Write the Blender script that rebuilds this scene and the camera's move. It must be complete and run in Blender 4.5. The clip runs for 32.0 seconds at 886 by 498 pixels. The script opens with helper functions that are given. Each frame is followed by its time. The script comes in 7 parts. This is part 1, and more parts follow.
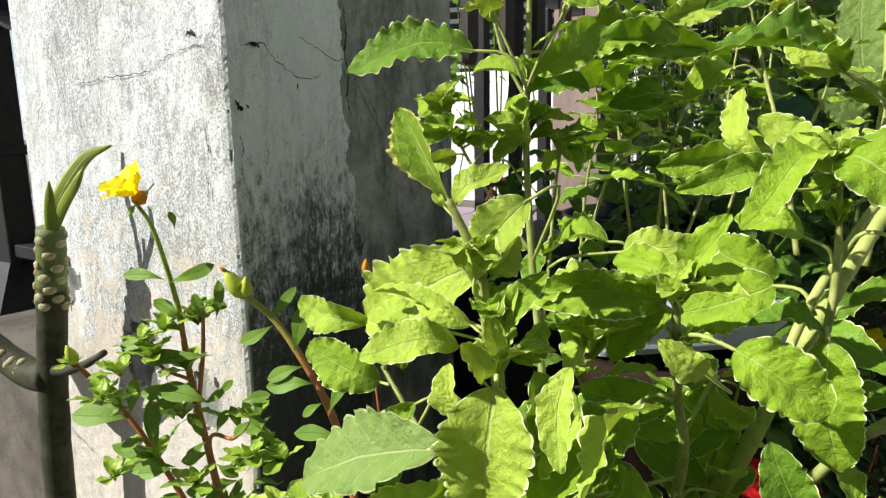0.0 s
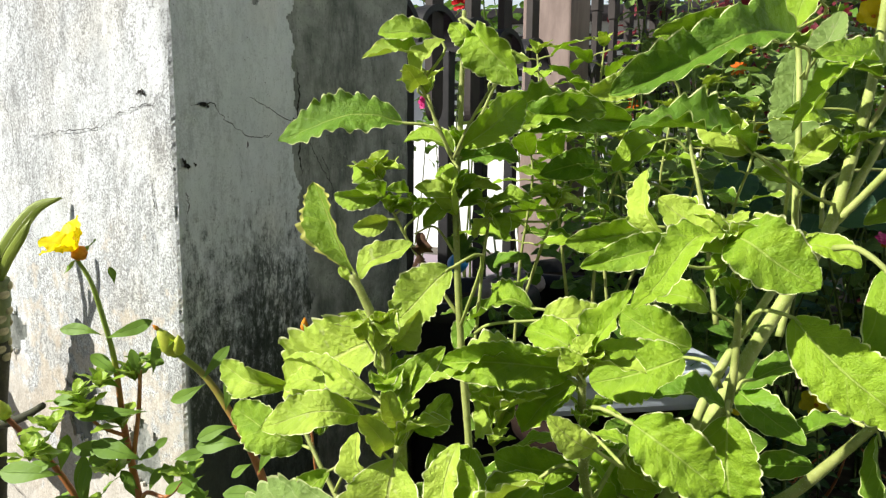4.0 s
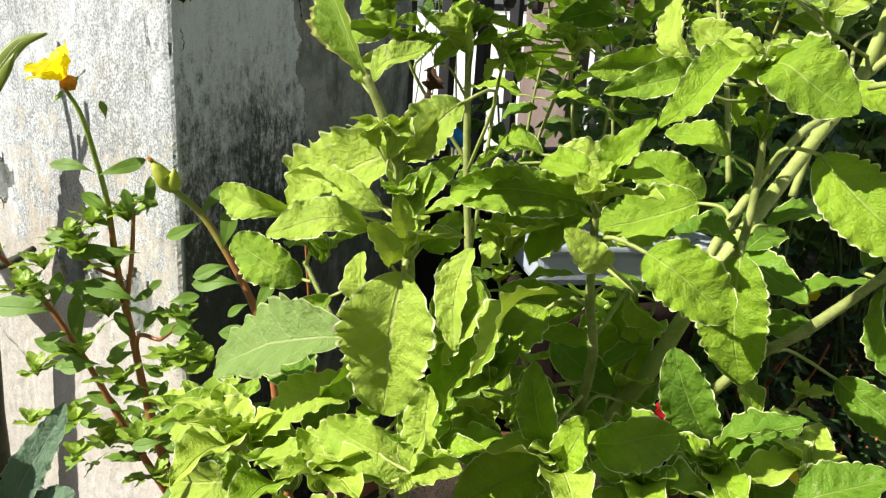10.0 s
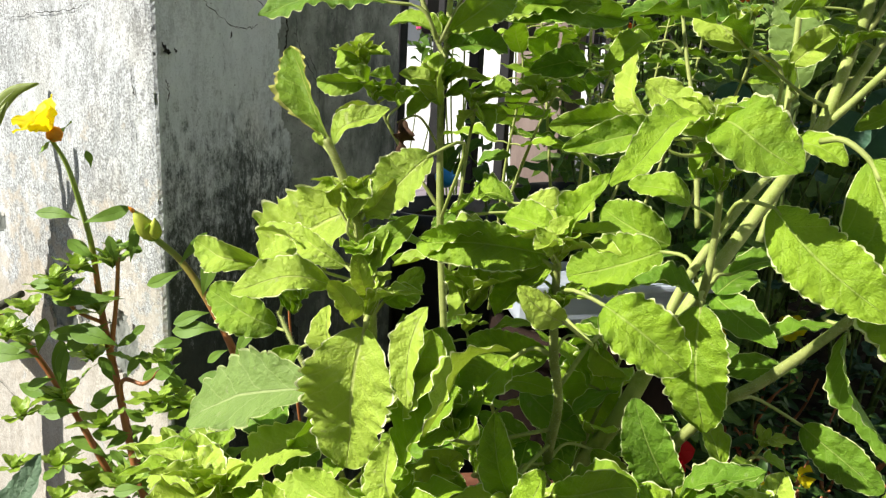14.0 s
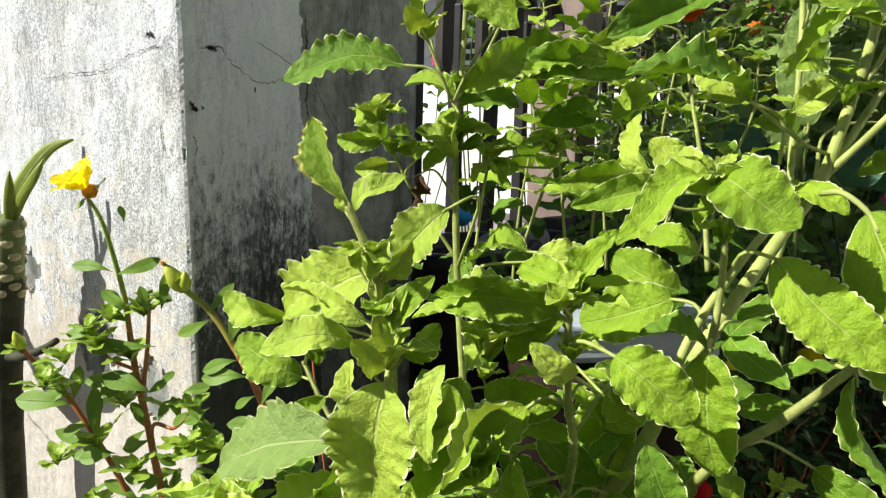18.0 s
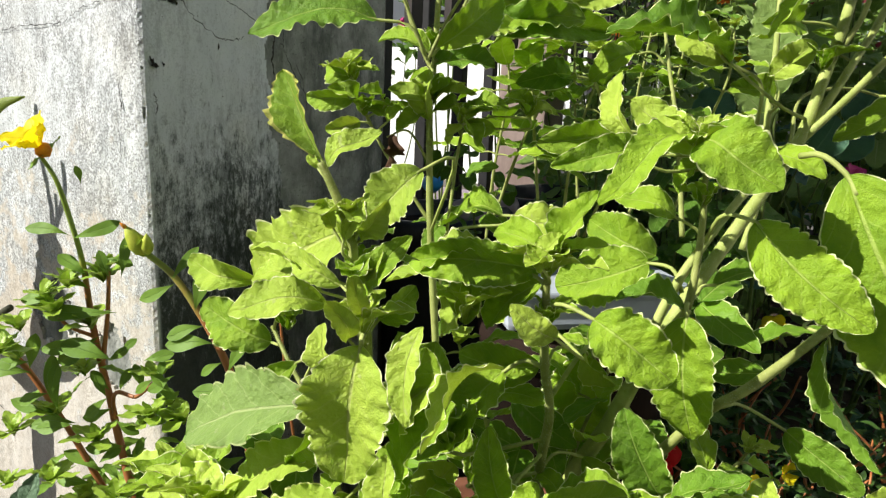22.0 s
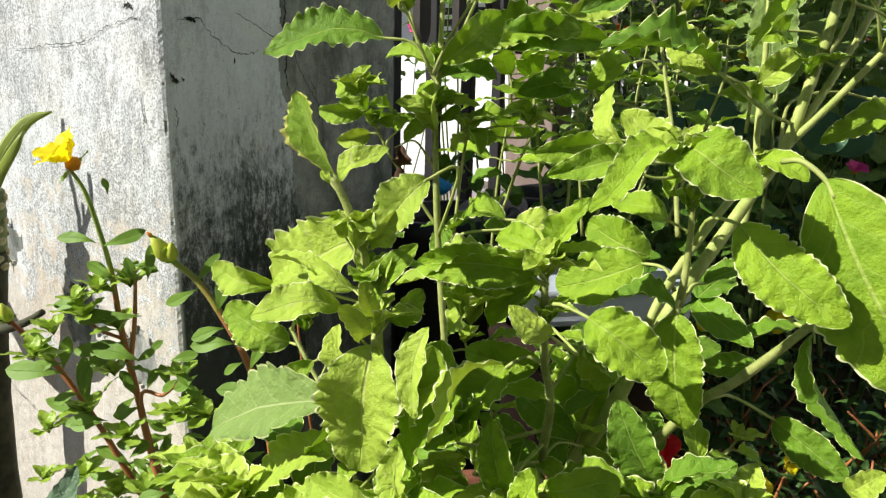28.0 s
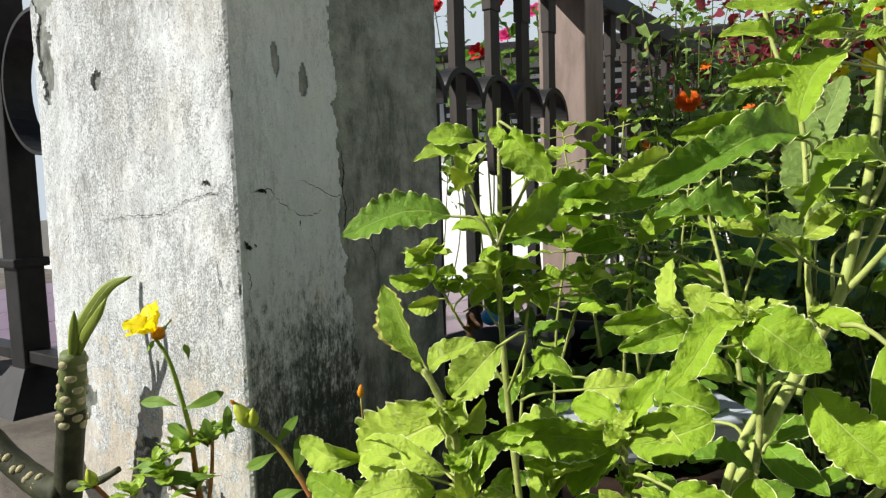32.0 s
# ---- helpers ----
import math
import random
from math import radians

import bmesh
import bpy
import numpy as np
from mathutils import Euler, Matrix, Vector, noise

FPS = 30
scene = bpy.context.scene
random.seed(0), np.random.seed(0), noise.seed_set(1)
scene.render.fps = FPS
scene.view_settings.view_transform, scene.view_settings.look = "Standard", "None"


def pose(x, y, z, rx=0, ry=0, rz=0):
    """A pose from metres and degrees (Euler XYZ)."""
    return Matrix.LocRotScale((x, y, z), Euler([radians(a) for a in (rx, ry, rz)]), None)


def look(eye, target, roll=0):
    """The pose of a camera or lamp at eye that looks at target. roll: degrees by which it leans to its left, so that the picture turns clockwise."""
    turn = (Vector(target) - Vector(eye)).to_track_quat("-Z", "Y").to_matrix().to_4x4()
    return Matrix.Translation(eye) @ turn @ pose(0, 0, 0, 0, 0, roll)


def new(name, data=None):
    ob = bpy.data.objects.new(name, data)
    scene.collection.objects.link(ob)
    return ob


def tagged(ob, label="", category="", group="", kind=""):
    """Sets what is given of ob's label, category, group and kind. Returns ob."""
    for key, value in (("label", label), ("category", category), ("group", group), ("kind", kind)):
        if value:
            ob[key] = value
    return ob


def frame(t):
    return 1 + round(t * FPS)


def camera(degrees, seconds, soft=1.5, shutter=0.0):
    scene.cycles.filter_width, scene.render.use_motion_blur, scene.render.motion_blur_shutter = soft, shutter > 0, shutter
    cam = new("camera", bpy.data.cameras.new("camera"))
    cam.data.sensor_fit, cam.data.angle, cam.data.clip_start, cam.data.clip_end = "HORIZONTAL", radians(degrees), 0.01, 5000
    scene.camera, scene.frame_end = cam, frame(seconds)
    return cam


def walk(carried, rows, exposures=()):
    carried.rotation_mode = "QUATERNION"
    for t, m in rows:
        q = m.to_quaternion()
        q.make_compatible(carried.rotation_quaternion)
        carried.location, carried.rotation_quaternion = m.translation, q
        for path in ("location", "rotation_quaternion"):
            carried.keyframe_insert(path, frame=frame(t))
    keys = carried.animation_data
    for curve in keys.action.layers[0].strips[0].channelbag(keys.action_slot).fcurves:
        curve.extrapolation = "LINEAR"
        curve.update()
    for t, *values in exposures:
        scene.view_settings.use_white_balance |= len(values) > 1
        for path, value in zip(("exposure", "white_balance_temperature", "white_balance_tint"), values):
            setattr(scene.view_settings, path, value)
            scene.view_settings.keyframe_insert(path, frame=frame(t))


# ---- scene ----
cam = camera(65.0, 32.0, soft=1.3)
# seconds, place in metres, turn in degrees
ROWS = [
    (0.0, -0.0368, 0.0300, 0.7459, 78.77, 3.32, 1.67),
    (0.5, -0.0279, 0.0465, 0.7200, 77.31, 3.13, 2.51),
    (1.0, -0.0270, 0.0581, 0.7108, 74.26, 2.16, -0.13),
    (1.5, -0.0185, 0.0551, 0.7067, 73.56, 1.57, -0.43),
    (2.0, -0.0240, 0.0566, 0.7074, 73.06, 1.22, -2.11),
    (2.5, -0.0231, 0.0550, 0.7091, 73.73, 0.99, -1.69),
    (3.0, -0.0230, 0.0445, 0.7355, 78.30, 1.17, -1.52),
    (3.5, -0.0064, 0.0234, 0.7578, 82.40, 2.14, 0.68),
    (5.5, -0.0134, 0.0282, 0.7529, 79.79, 0.17, -2.23),
    (6.0, -0.0161, 0.0281, 0.7528, 77.43, -0.66, -2.47),
    (6.5, -0.0139, 0.0262, 0.7511, 78.27, -0.34, -1.88),
    (7.0, -0.0075, 0.0260, 0.7484, 78.35, 0.21, -1.71),
    (7.5, -0.0149, 0.0273, 0.7481, 77.62, -0.06, -1.29),
    (8.0, -0.0192, 0.0307, 0.7444, 77.47, -0.22, -1.11),
    (8.5, -0.0156, 0.0298, 0.7419, 76.92, -0.36, -0.52),
    (9.0, -0.0095, 0.0310, 0.7252, 74.80, -0.23, -0.49),
    (9.5, -0.0134, 0.0272, 0.7260, 74.78, -0.27, 0.29),
    (10.0, -0.0170, 0.0291, 0.7200, 74.76, -0.97, 0.01),
    (10.5, -0.0174, 0.0293, 0.7284, 75.07, -0.62, 0.51),
    (11.0, -0.0022, 0.0282, 0.7264, 75.97, -1.33, 0.05),
    (11.5, 0.0119, 0.0255, 0.7228, 76.32, -1.63, -0.32),
    (12.0, 0.0147, 0.0233, 0.7243, 76.39, -1.63, -0.13),
    (12.5, 0.0034, 0.0245, 0.7242, 76.08, -1.15, 0.81),
    (13.0, -0.0021, 0.0309, 0.7243, 75.66, -1.47, -0.83),
    (13.5, 0.0020, 0.0307, 0.7257, 75.86, -0.79, -0.56),
    (14.0, -0.0008, 0.0253, 0.7320, 77.06, -0.45, 0.17),
    (14.5, -0.0002, 0.0276, 0.7338, 78.15, -0.82, -0.46),
    (15.0, 0.0022, 0.0245, 0.7393, 78.22, -0.09, 0.23),
    (15.5, 0.0004, 0.0204, 0.7479, 81.07, 0.19, -0.76),
    (17.5, 0.0078, 0.0141, 0.7481, 79.65, 0.68, 0.72),
    (18.0, 0.0011, 0.0133, 0.7472, 79.28, 0.92, 1.56),
    (18.5, -0.0029, 0.0232, 0.7370, 76.26, 0.87, 1.56),
    (19.0, -0.0053, 0.0277, 0.7370, 76.58, 0.61, 0.87),
    (19.5, -0.0081, 0.0294, 0.7364, 76.01, 0.67, -0.34),
    (20.0, -0.0076, 0.0282, 0.7386, 75.77, 0.92, -1.13),
    (20.5, -0.0058, 0.0271, 0.7397, 76.10, -0.11, -2.84),
    (21.0, -0.0056, 0.0209, 0.7417, 76.27, 1.53, 1.28),
    (21.5, -0.0034, 0.0179, 0.7429, 76.95, 1.47, 1.52),
    (22.0, -0.0038, 0.0212, 0.7412, 76.88, 0.04, -1.19),
    (22.5, -0.0053, 0.0210, 0.7424, 77.12, 0.30, -0.67),
    (23.0, -0.0036, 0.0126, 0.7452, 77.38, 0.37, -0.41),
    (23.5, -0.0037, 0.0089, 0.7470, 77.50, 0.62, -0.23),
    (24.0, -0.0036, 0.0071, 0.7487, 77.85, 0.54, -0.39),
    (24.5, -0.0028, 0.0038, 0.7512, 78.16, 0.56, -0.46),
    (25.0, 0.0020, 0.0010, 0.7554, 78.90, -0.22, -1.23),
    (25.5, 0.0030, 0.0008, 0.7538, 79.09, -0.31, -1.40),
    (27.5, 0.0004, 0.0006, 0.7502, 77.19, 0.85, -0.29),
    (28.0, 0.0000, 0.0000, 0.7500, 76.63, 1.15, -0.27),
    (28.5, -0.0006, -0.0010, 0.7479, 76.13, 1.21, -0.16),
    (29.0, -0.0005, -0.0009, 0.7473, 75.86, 1.23, 0.18),
    (29.5, -0.0004, -0.0003, 0.7461, 75.62, 1.04, -0.20),
    (30.0, -0.0082, 0.0051, 0.7475, 76.28, 1.49, -0.80),
    (30.5, -0.0181, -0.0010, 0.7551, 80.06, 2.78, 0.05),
    (31.0, -0.0349, 0.0004, 0.7802, 81.27, 5.51, 0.60),
    (31.5, -0.0266, -0.0133, 0.7895, 84.12, 4.33, 2.24),
    (32.0, -0.0213, -0.0178, 0.7933, 84.83, 4.24, 1.66),
]
walk(cam, [(t, pose(x, y, z, rx, ry, rz)) for t, x, y, z, rx, ry, rz in ROWS],
     [(0.0, -0.56), (3.0, -0.46), (6.0, -0.54), (13.0, -0.49), (20.0, -0.56), (30.5, -0.60), (32.0, -0.74)])

# ---- light ----
SUN_AZ, SUN_EL = radians(-106.0), radians(40.0)      # azimuth clockwise from +y
SUN_WAY = Vector((math.sin(SUN_AZ) * math.cos(SUN_EL), math.cos(SUN_AZ) * math.cos(SUN_EL), math.sin(SUN_EL)))
world = bpy.data.worlds.new("sky")
scene.world = world
world.use_nodes = True
wn = world.node_tree.nodes
sky = wn.new("ShaderNodeTexSky")
sky.sky_type, sky.sun_disc, sky.sun_elevation, sky.sun_rotation = "NISHITA", False, SUN_EL, SUN_AZ
sky.dust_density, sky.air_density = 1.0, 1.0
wn["Background"].inputs["Strength"].default_value = 0.105
world.node_tree.links.new(sky.outputs["Color"], wn["Background"].inputs["Color"])
sun_data = bpy.data.lights.new("sun", "SUN")
sun_data.energy, sun_data.angle, sun_data.color = 11.5, radians(0.55), (1.0, 0.97, 0.905)
sun = new("sun", sun_data)
sun.matrix_basis = look(SUN_WAY * 20, (0, 0, 0))


# ---- materials ----
class Mat:
    """A node material with short ways to add nodes."""

    def __init__(self, name, rough=0.6, spec=0.4, metal=0.0):
        self.m = bpy.data.materials.new(name)
        self.m.use_nodes = True
        self.t = self.m.node_tree
        self.b = self.t.nodes["Principled BSDF"]
        self.b.inputs["Roughness"].default_value = rough
        self.b.inputs["Specular IOR Level"].default_value = spec
        self.b.inputs["Metallic"].default_value = metal

    def node(self, kind, **inputs):
        n = self.t.nodes.new("ShaderNode" + kind)
        for k, v in inputs.items():
            self.put(n.inputs[k.replace("_", " ")], v)
        return n

    def put(self, socket, v):
        if isinstance(v, bpy.types.NodeSocket):
            self.t.links.new(v, socket)
        else:
            socket.default_value = v

    def coord(self, out="Object", scale=(1, 1, 1)):
        c = self.t.nodes.new("ShaderNodeTexCoord")
        mp = self.node("Mapping", Vector=c.outputs[out], Scale=scale)
        return mp.outputs["Vector"]

    def noise(self, scale, detail=4.0, rough=0.6, stretch=(1, 1, 1), out="Object"):
        n = self.node("TexNoise", Vector=self.coord(out, stretch), Scale=scale, Detail=detail, Roughness=rough)
        return n.outputs["Fac"]

    def ramp(self, fac, stops):
        n = self.t.nodes.new("ShaderNodeValToRGB")
        self.put(n.inputs["Fac"], fac)
        e = n.color_ramp.elements
        while len(e) < len(stops):
            e.new(0.5)
        for el, (p, c) in zip(e, stops):
            el.position, el.color = p, (*c, 1) if len(c) == 3 else c
        return n.outputs["Color"]

    def mix(self, fac, a, b, kind="MIX"):
        n = self.t.nodes.new("ShaderNodeMix")
        n.data_type, n.blend_type = "RGBA", kind
        self.put(n.inputs[0], fac)
        self.put(n.inputs[6], a)
        self.put(n.inputs[7], b)
        return n.outputs[2]

    def math(self, op, a, b=0.0, c=0.0):
        n = self.t.nodes.new("ShaderNodeMath")
        n.operation = op
        for s, v in zip(n.inputs, (a, b, c)):
            self.put(s, v)
        return n.outputs[0]

    def step(self, v, lo, hi):
        n = self.node("MapRange")
        n.interpolation_type = "SMOOTHSTEP"
        for k, x in zip(("Value", "From Min", "From Max"), (v, lo, hi)):
            self.put(n.inputs[k], x)
        return n.outputs["Result"]

    def color(self, c):
        self.put(self.b.inputs["Base Color"], c)

    def bump(self, height, strength=0.3, distance=0.001):
        n = self.node("Bump", Height=height, Strength=strength, Distance=distance)
        self.t.links.new(n.outputs["Normal"], self.b.inputs["Normal"])

    def random(self):
        a = self.t.nodes.new("ShaderNodeObjectInfo").outputs["Random"]
        return self.math("FRACT", self.math("ADD", a, self.t.nodes.new("ShaderNodeNewGeometry").outputs["Random Per Island"]))


def rgb(r, g, b):
    return (r, g, b, 1.0)


def leaf_material(name, dark, light, vein, through_colour, rim, rough=0.5, glow=0.2, rim_at=0.93, quilt=0.3, spots=0.0, gloss=0.28):
    """A thin leaf: midrib, side veins, pale rim, blotches, light shining through."""
    m = Mat(name, rough, gloss)
    uv = m.t.nodes.new("ShaderNodeTexCoord").outputs["UV"]
    sep = m.node("SeparateXYZ", Vector=uv)
    u = m.math("ABSOLUTE", m.math("MULTIPLY_ADD", sep.outputs["X"], 2.0, -1.0))
    v = sep.outputs["Y"]
    base = m.mix(m.noise(90, 3), dark, light)
    base = m.mix(m.math("MULTIPLY", m.random(), 0.5), base, light)
    base = m.mix(m.step(m.noise(420, 5, 0.7), 0.56, 0.72), base, m.mix(0.22, base, vein))
    rib = m.step(m.math("MULTIPLY_ADD", v, 0.025, u), 0.06, 0.025)
    ph = m.math("FRACT", m.math("ADD", m.math("MULTIPLY", m.noise(60, 2), 0.9), m.math("MULTIPLY_ADD", v, 6.5, m.math("MULTIPLY", u, -1.5))))
    side = m.step(m.math("ABSOLUTE", m.math("SUBTRACT", ph, 0.5)), 0.055, 0.012)
    veins = m.math("MAXIMUM", rib, m.math("MULTIPLY", side, 0.36 if quilt else 0.0))
    cells = m.node("TexVoronoi", Vector=m.coord(), Scale=1000)
    cells.feature = "DISTANCE_TO_EDGE"
    net = m.step(cells.outputs["Distance"], 0.09, 0.0)
    base = m.mix(m.math("MULTIPLY", veins, 0.75), base, vein)
    if spots:
        base = m.mix(m.math("MULTIPLY", m.step(m.noise(170, 2), 0.66, 0.72), spots), base, rgb(0.5, 0.48, 0.3))
    base = m.mix(m.step(u, rim_at, rim_at + 0.035), base, rim)
    m.color(base)
    swell = m.math("MULTIPLY", m.math("COSINE", m.math("MULTIPLY", m.math("SUBTRACT", ph, 0.5), 6.283)), -0.5 * quilt)
    m.bump(m.math("ADD", m.math("ADD", swell, m.math("MULTIPLY", rib, -0.6)), m.math("MULTIPLY_ADD", m.noise(150, 5, 0.62), 4.4 if quilt else 0.8, m.math("MULTIPLY", net, -0.2 if quilt else 0.0))), 0.85, 0.0009)
    tr = m.node("BsdfTranslucent", Color=m.mix(0.65, base, through_colour))
    mx = m.node("MixShader", Fac=glow)
    m.t.links.new(m.b.outputs[0], mx.inputs[1])
    m.t.links.new(tr.outputs[0], mx.inputs[2])
    m.t.links.new(mx.outputs[0], m.t.nodes["Material Output"].inputs["Surface"])
    return m.m


LEAF = leaf_material("basil_leaf", rgb(0.045, 0.15, 0.008), rgb(0.41, 0.60, 0.036), rgb(0.46, 0.58, 0.13), rgb(0.34, 0.62, 0.004), rgb(0.90, 0.92, 0.50), spots=0.1)
LEAF_DULL = leaf_material("dull_basil_leaf", rgb(0.16, 0.27, 0.055), rgb(0.29, 0.41, 0.11), rgb(0.52, 0.6, 0.26), rgb(0.36, 0.57, 0.03), rgb(0.6, 0.66, 0.3), spots=0.3)
LEAF_PALE = leaf_material("pale_basil_leaf", rgb(0.18, 0.33, 0.024), rgb(0.53, 0.67, 0.085), rgb(0.58, 0.64, 0.2), rgb(0.46, 0.64, 0.01), rgb(0.92, 0.93, 0.55), spots=0.3)
# darker copy of the basil leaf: deeper green with shade put into the colour
LEAF_SHADED_BASIL = leaf_material("shaded_basil_leaf", rgb(0.03, 0.12, 0.008), rgb(0.22, 0.39, 0.028), rgb(0.38, 0.5, 0.11), rgb(0.32, 0.58, 0.005), rgb(0.84, 0.88, 0.42), spots=0.2)
LEAF_YOUNG = leaf_material("young_basil_leaf", rgb(0.24, 0.40, 0.03), rgb(0.46, 0.60, 0.075), rgb(0.58, 0.64, 0.14), rgb(0.54, 0.68, 0.02), rgb(0.84, 0.86, 0.36))
LEAF_EDGE = leaf_material("scorched_leaf", rgb(0.07, 0.16, 0.008), rgb(0.25, 0.39, 0.03), rgb(0.46, 0.52, 0.12), rgb(0.44, 0.58, 0.02), rgb(0.62, 0.60, 0.16), rim_at=0.82)
LEAF_FLESHY = leaf_material("fleshy_leaf", rgb(0.085, 0.185, 0.02), rgb(0.20, 0.33, 0.045), rgb(0.2, 0.33, 0.07), rgb(0.3, 0.45, 0.06), rgb(0.2, 0.3, 0.1), 0.5, 0.14, quilt=0.0, gloss=0.16)
LEAF_TUFT = leaf_material("fleshy_young_leaf", rgb(0.21, 0.36, 0.03), rgb(0.36, 0.50, 0.06), rgb(0.36, 0.48, 0.1), rgb(0.4, 0.55, 0.06), rgb(0.3, 0.4, 0.12), 0.4, 0.2, quilt=0.0)
LEAF_GREY = leaf_material("grey_green_leaf", rgb(0.10, 0.19, 0.10), rgb(0.19, 0.29, 0.17), rgb(0.3, 0.38, 0.25), rgb(0.2, 0.36, 0.12), rgb(0.34, 0.42, 0.3), 0.5, 0.15)
# two copies of one garden leaf: shade in the first colour, sunlight in the second
LEAF_BACK = leaf_material("shaded_garden_leaf", rgb(0.035, 0.11, 0.008), rgb(0.11, 0.22, 0.016), rgb(0.2, 0.32, 0.06), rgb(0.2, 0.42, 0.03), rgb(0.16, 0.28, 0.06), quilt=0.3)
LEAF_FAR = leaf_material("sunlit_shaded_garden_leaf", rgb(0.06, 0.15, 0.02), rgb(0.27, 0.39, 0.09), rgb(0.36, 0.46, 0.16), rgb(0.3, 0.5, 0.05), rgb(0.4, 0.5, 0.2), quilt=0.3)
LEAF_BLUE = leaf_material("round_leaf", rgb(0.028, 0.085, 0.048), rgb(0.065, 0.15, 0.085), rgb(0.10, 0.2, 0.11), rgb(0.14, 0.32, 0.1), rgb(0.1, 0.2, 0.11), quilt=0.1)
# purslane leaf with the bed's shade put into its colour
LEAF_SHADE = leaf_material("shaded_purslane_leaf", rgb(0.022, 0.06, 0.012), rgb(0.06, 0.12, 0.022), rgb(0.07, 0.13, 0.03), rgb(0.08, 0.18, 0.02), rgb(0.06, 0.1, 0.03), 0.4, 0.08, quilt=0.0)
LEAF_RED = leaf_material("dark_red_leaf", rgb(0.10, 0.014, 0.022), rgb(0.2, 0.03, 0.04), rgb(0.26, 0.06, 0.07), rgb(0.4, 0.02, 0.04), rgb(0.14, 0.02, 0.03))


def simple(name, a, b, scale=60, rough=0.6, spec=0.4, metal=0.0, bump=0.3, dist=0.001, stretch=(1, 1, 1), fine=None):
    m = Mat(name, rough, spec, metal)
    c = m.mix(m.step(m.noise(scale, 5, 0.65, stretch), 0.32, 0.68), a, b)
    c = m.mix(m.math("MULTIPLY", m.noise(fine or scale * 7, 3), 0.35), c, b)
    m.color(c)
    m.bump(m.noise(fine or scale * 5, 5, 0.7, stretch), bump, dist)
    return m.m


STEM = simple("green_stem", rgb(0.20, 0.24, 0.05), rgb(0.36, 0.39, 0.12), 120, 0.6, 0.3)
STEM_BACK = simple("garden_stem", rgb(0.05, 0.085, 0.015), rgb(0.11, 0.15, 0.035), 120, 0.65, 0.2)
STEM_PALE = simple("pale_stem", rgb(0.25, 0.31, 0.06), rgb(0.43, 0.48, 0.15), 90, 0.6, 0.3)


def red_stem_material():
    """Red-brown below, green towards the young tips."""
    m = Mat("red_stem", 0.45, 0.4)
    z = m.node("SeparateXYZ", Vector=m.coord()).outputs["Z"]
    g = m.step(m.math("MULTIPLY_ADD", m.noise(40, 4), 0.12, z), 0.24, 0.33)
    c = m.mix(m.noise(70, 4), rgb(0.32, 0.08, 0.028), rgb(0.46, 0.21, 0.07))
    m.color(m.mix(g, c, rgb(0.26, 0.36, 0.05)))
    m.bump(m.noise(300, 4), 0.25)
    return m.m


STEM_RED = red_stem_material()
HAIR = simple("stem_hair", rgb(0.55, 0.6, 0.38), rgb(0.65, 0.68, 0.5), 50, 0.7, 0.2)
YELLOW = leaf_material("yellow_petal", rgb(0.90, 0.72, 0.006), rgb(0.92, 0.80, 0.012), rgb(0.9, 0.74, 0.01), rgb(0.98, 0.84, 0.01), rgb(0.92, 0.8, 0.02), 0.55, 0.4, quilt=0.0)
ORANGE = leaf_material("orange_petal", rgb(0.75, 0.10, 0.006), rgb(0.85, 0.2, 0.01), rgb(0.8, 0.15, 0.01), rgb(0.9, 0.2, 0.01), rgb(0.85, 0.25, 0.02), 0.6, 0.3, quilt=0.0)
RED = leaf_material("red_petal", rgb(0.45, 0.008, 0.012), rgb(0.62, 0.02, 0.025), rgb(0.5, 0.01, 0.02), rgb(0.7, 0.02, 0.03), rgb(0.6, 0.03, 0.04), 0.5, 0.3, quilt=0.0)
PINK = leaf_material("pink_petal", rgb(0.62, 0.03, 0.19), rgb(0.75, 0.08, 0.3), rgb(0.65, 0.05, 0.2), rgb(0.8, 0.08, 0.3), rgb(0.75, 0.1, 0.3), 0.5, 0.3, quilt=0.0)
BUD_GREEN = simple("yellow_green_bud", rgb(0.34, 0.44, 0.03), rgb(0.56, 0.60, 0.07), 200, 0.5, 0.35)
STAMEN = simple("orange_stamen", rgb(0.6, 0.18, 0.01), rgb(0.7, 0.3, 0.02), 300, 0.7, 0.2)
DEAD = simple("withered_leaf", rgb(0.045, 0.022, 0.012), rgb(0.11, 0.06, 0.035), 200, 0.8, 0.2)
TERRACOTTA = simple("terracotta", rgb(0.10, 0.035, 0.02), rgb(0.19, 0.075, 0.04), 25, 0.8, 0.25)
SOIL = simple("soil", rgb(0.028, 0.02, 0.013), rgb(0.07, 0.052, 0.035), 30, 0.95, 0.15, bump=0.9, dist=0.006)
DARK_POT = simple("dark_brown_pot", rgb(0.010, 0.007, 0.005), rgb(0.024, 0.014, 0.010), 25, 0.85, 0.1)
BLACK_PLASTIC = simple("black_plastic", rgb(0.012, 0.012, 0.013), rgb(0.025, 0.025, 0.026), 40, 0.5, 0.4)
# white plastic with bluish shade put into its base colour
WHITE_PLASTIC = simple("shaded_white_plastic", rgb(0.36, 0.40, 0.46), rgb(0.46, 0.50, 0.56), 30, 0.45, 0.4)
BLUE_PLASTIC = simple("blue_plastic", rgb(0.02, 0.27, 0.72), rgb(0.03, 0.34, 0.8), 40, 0.4, 0.4)
IRON = simple("black_iron_paint", rgb(0.010, 0.010, 0.011), rgb(0.024, 0.023, 0.023), 35, 0.5, 0.3, bump=0.25)
POST_BROWN = simple("brown_post_paint", rgb(0.17, 0.12, 0.10), rgb(0.29, 0.22, 0.19), 22, 0.6, 0.35, stretch=(1, 1, 0.25), bump=0.4)
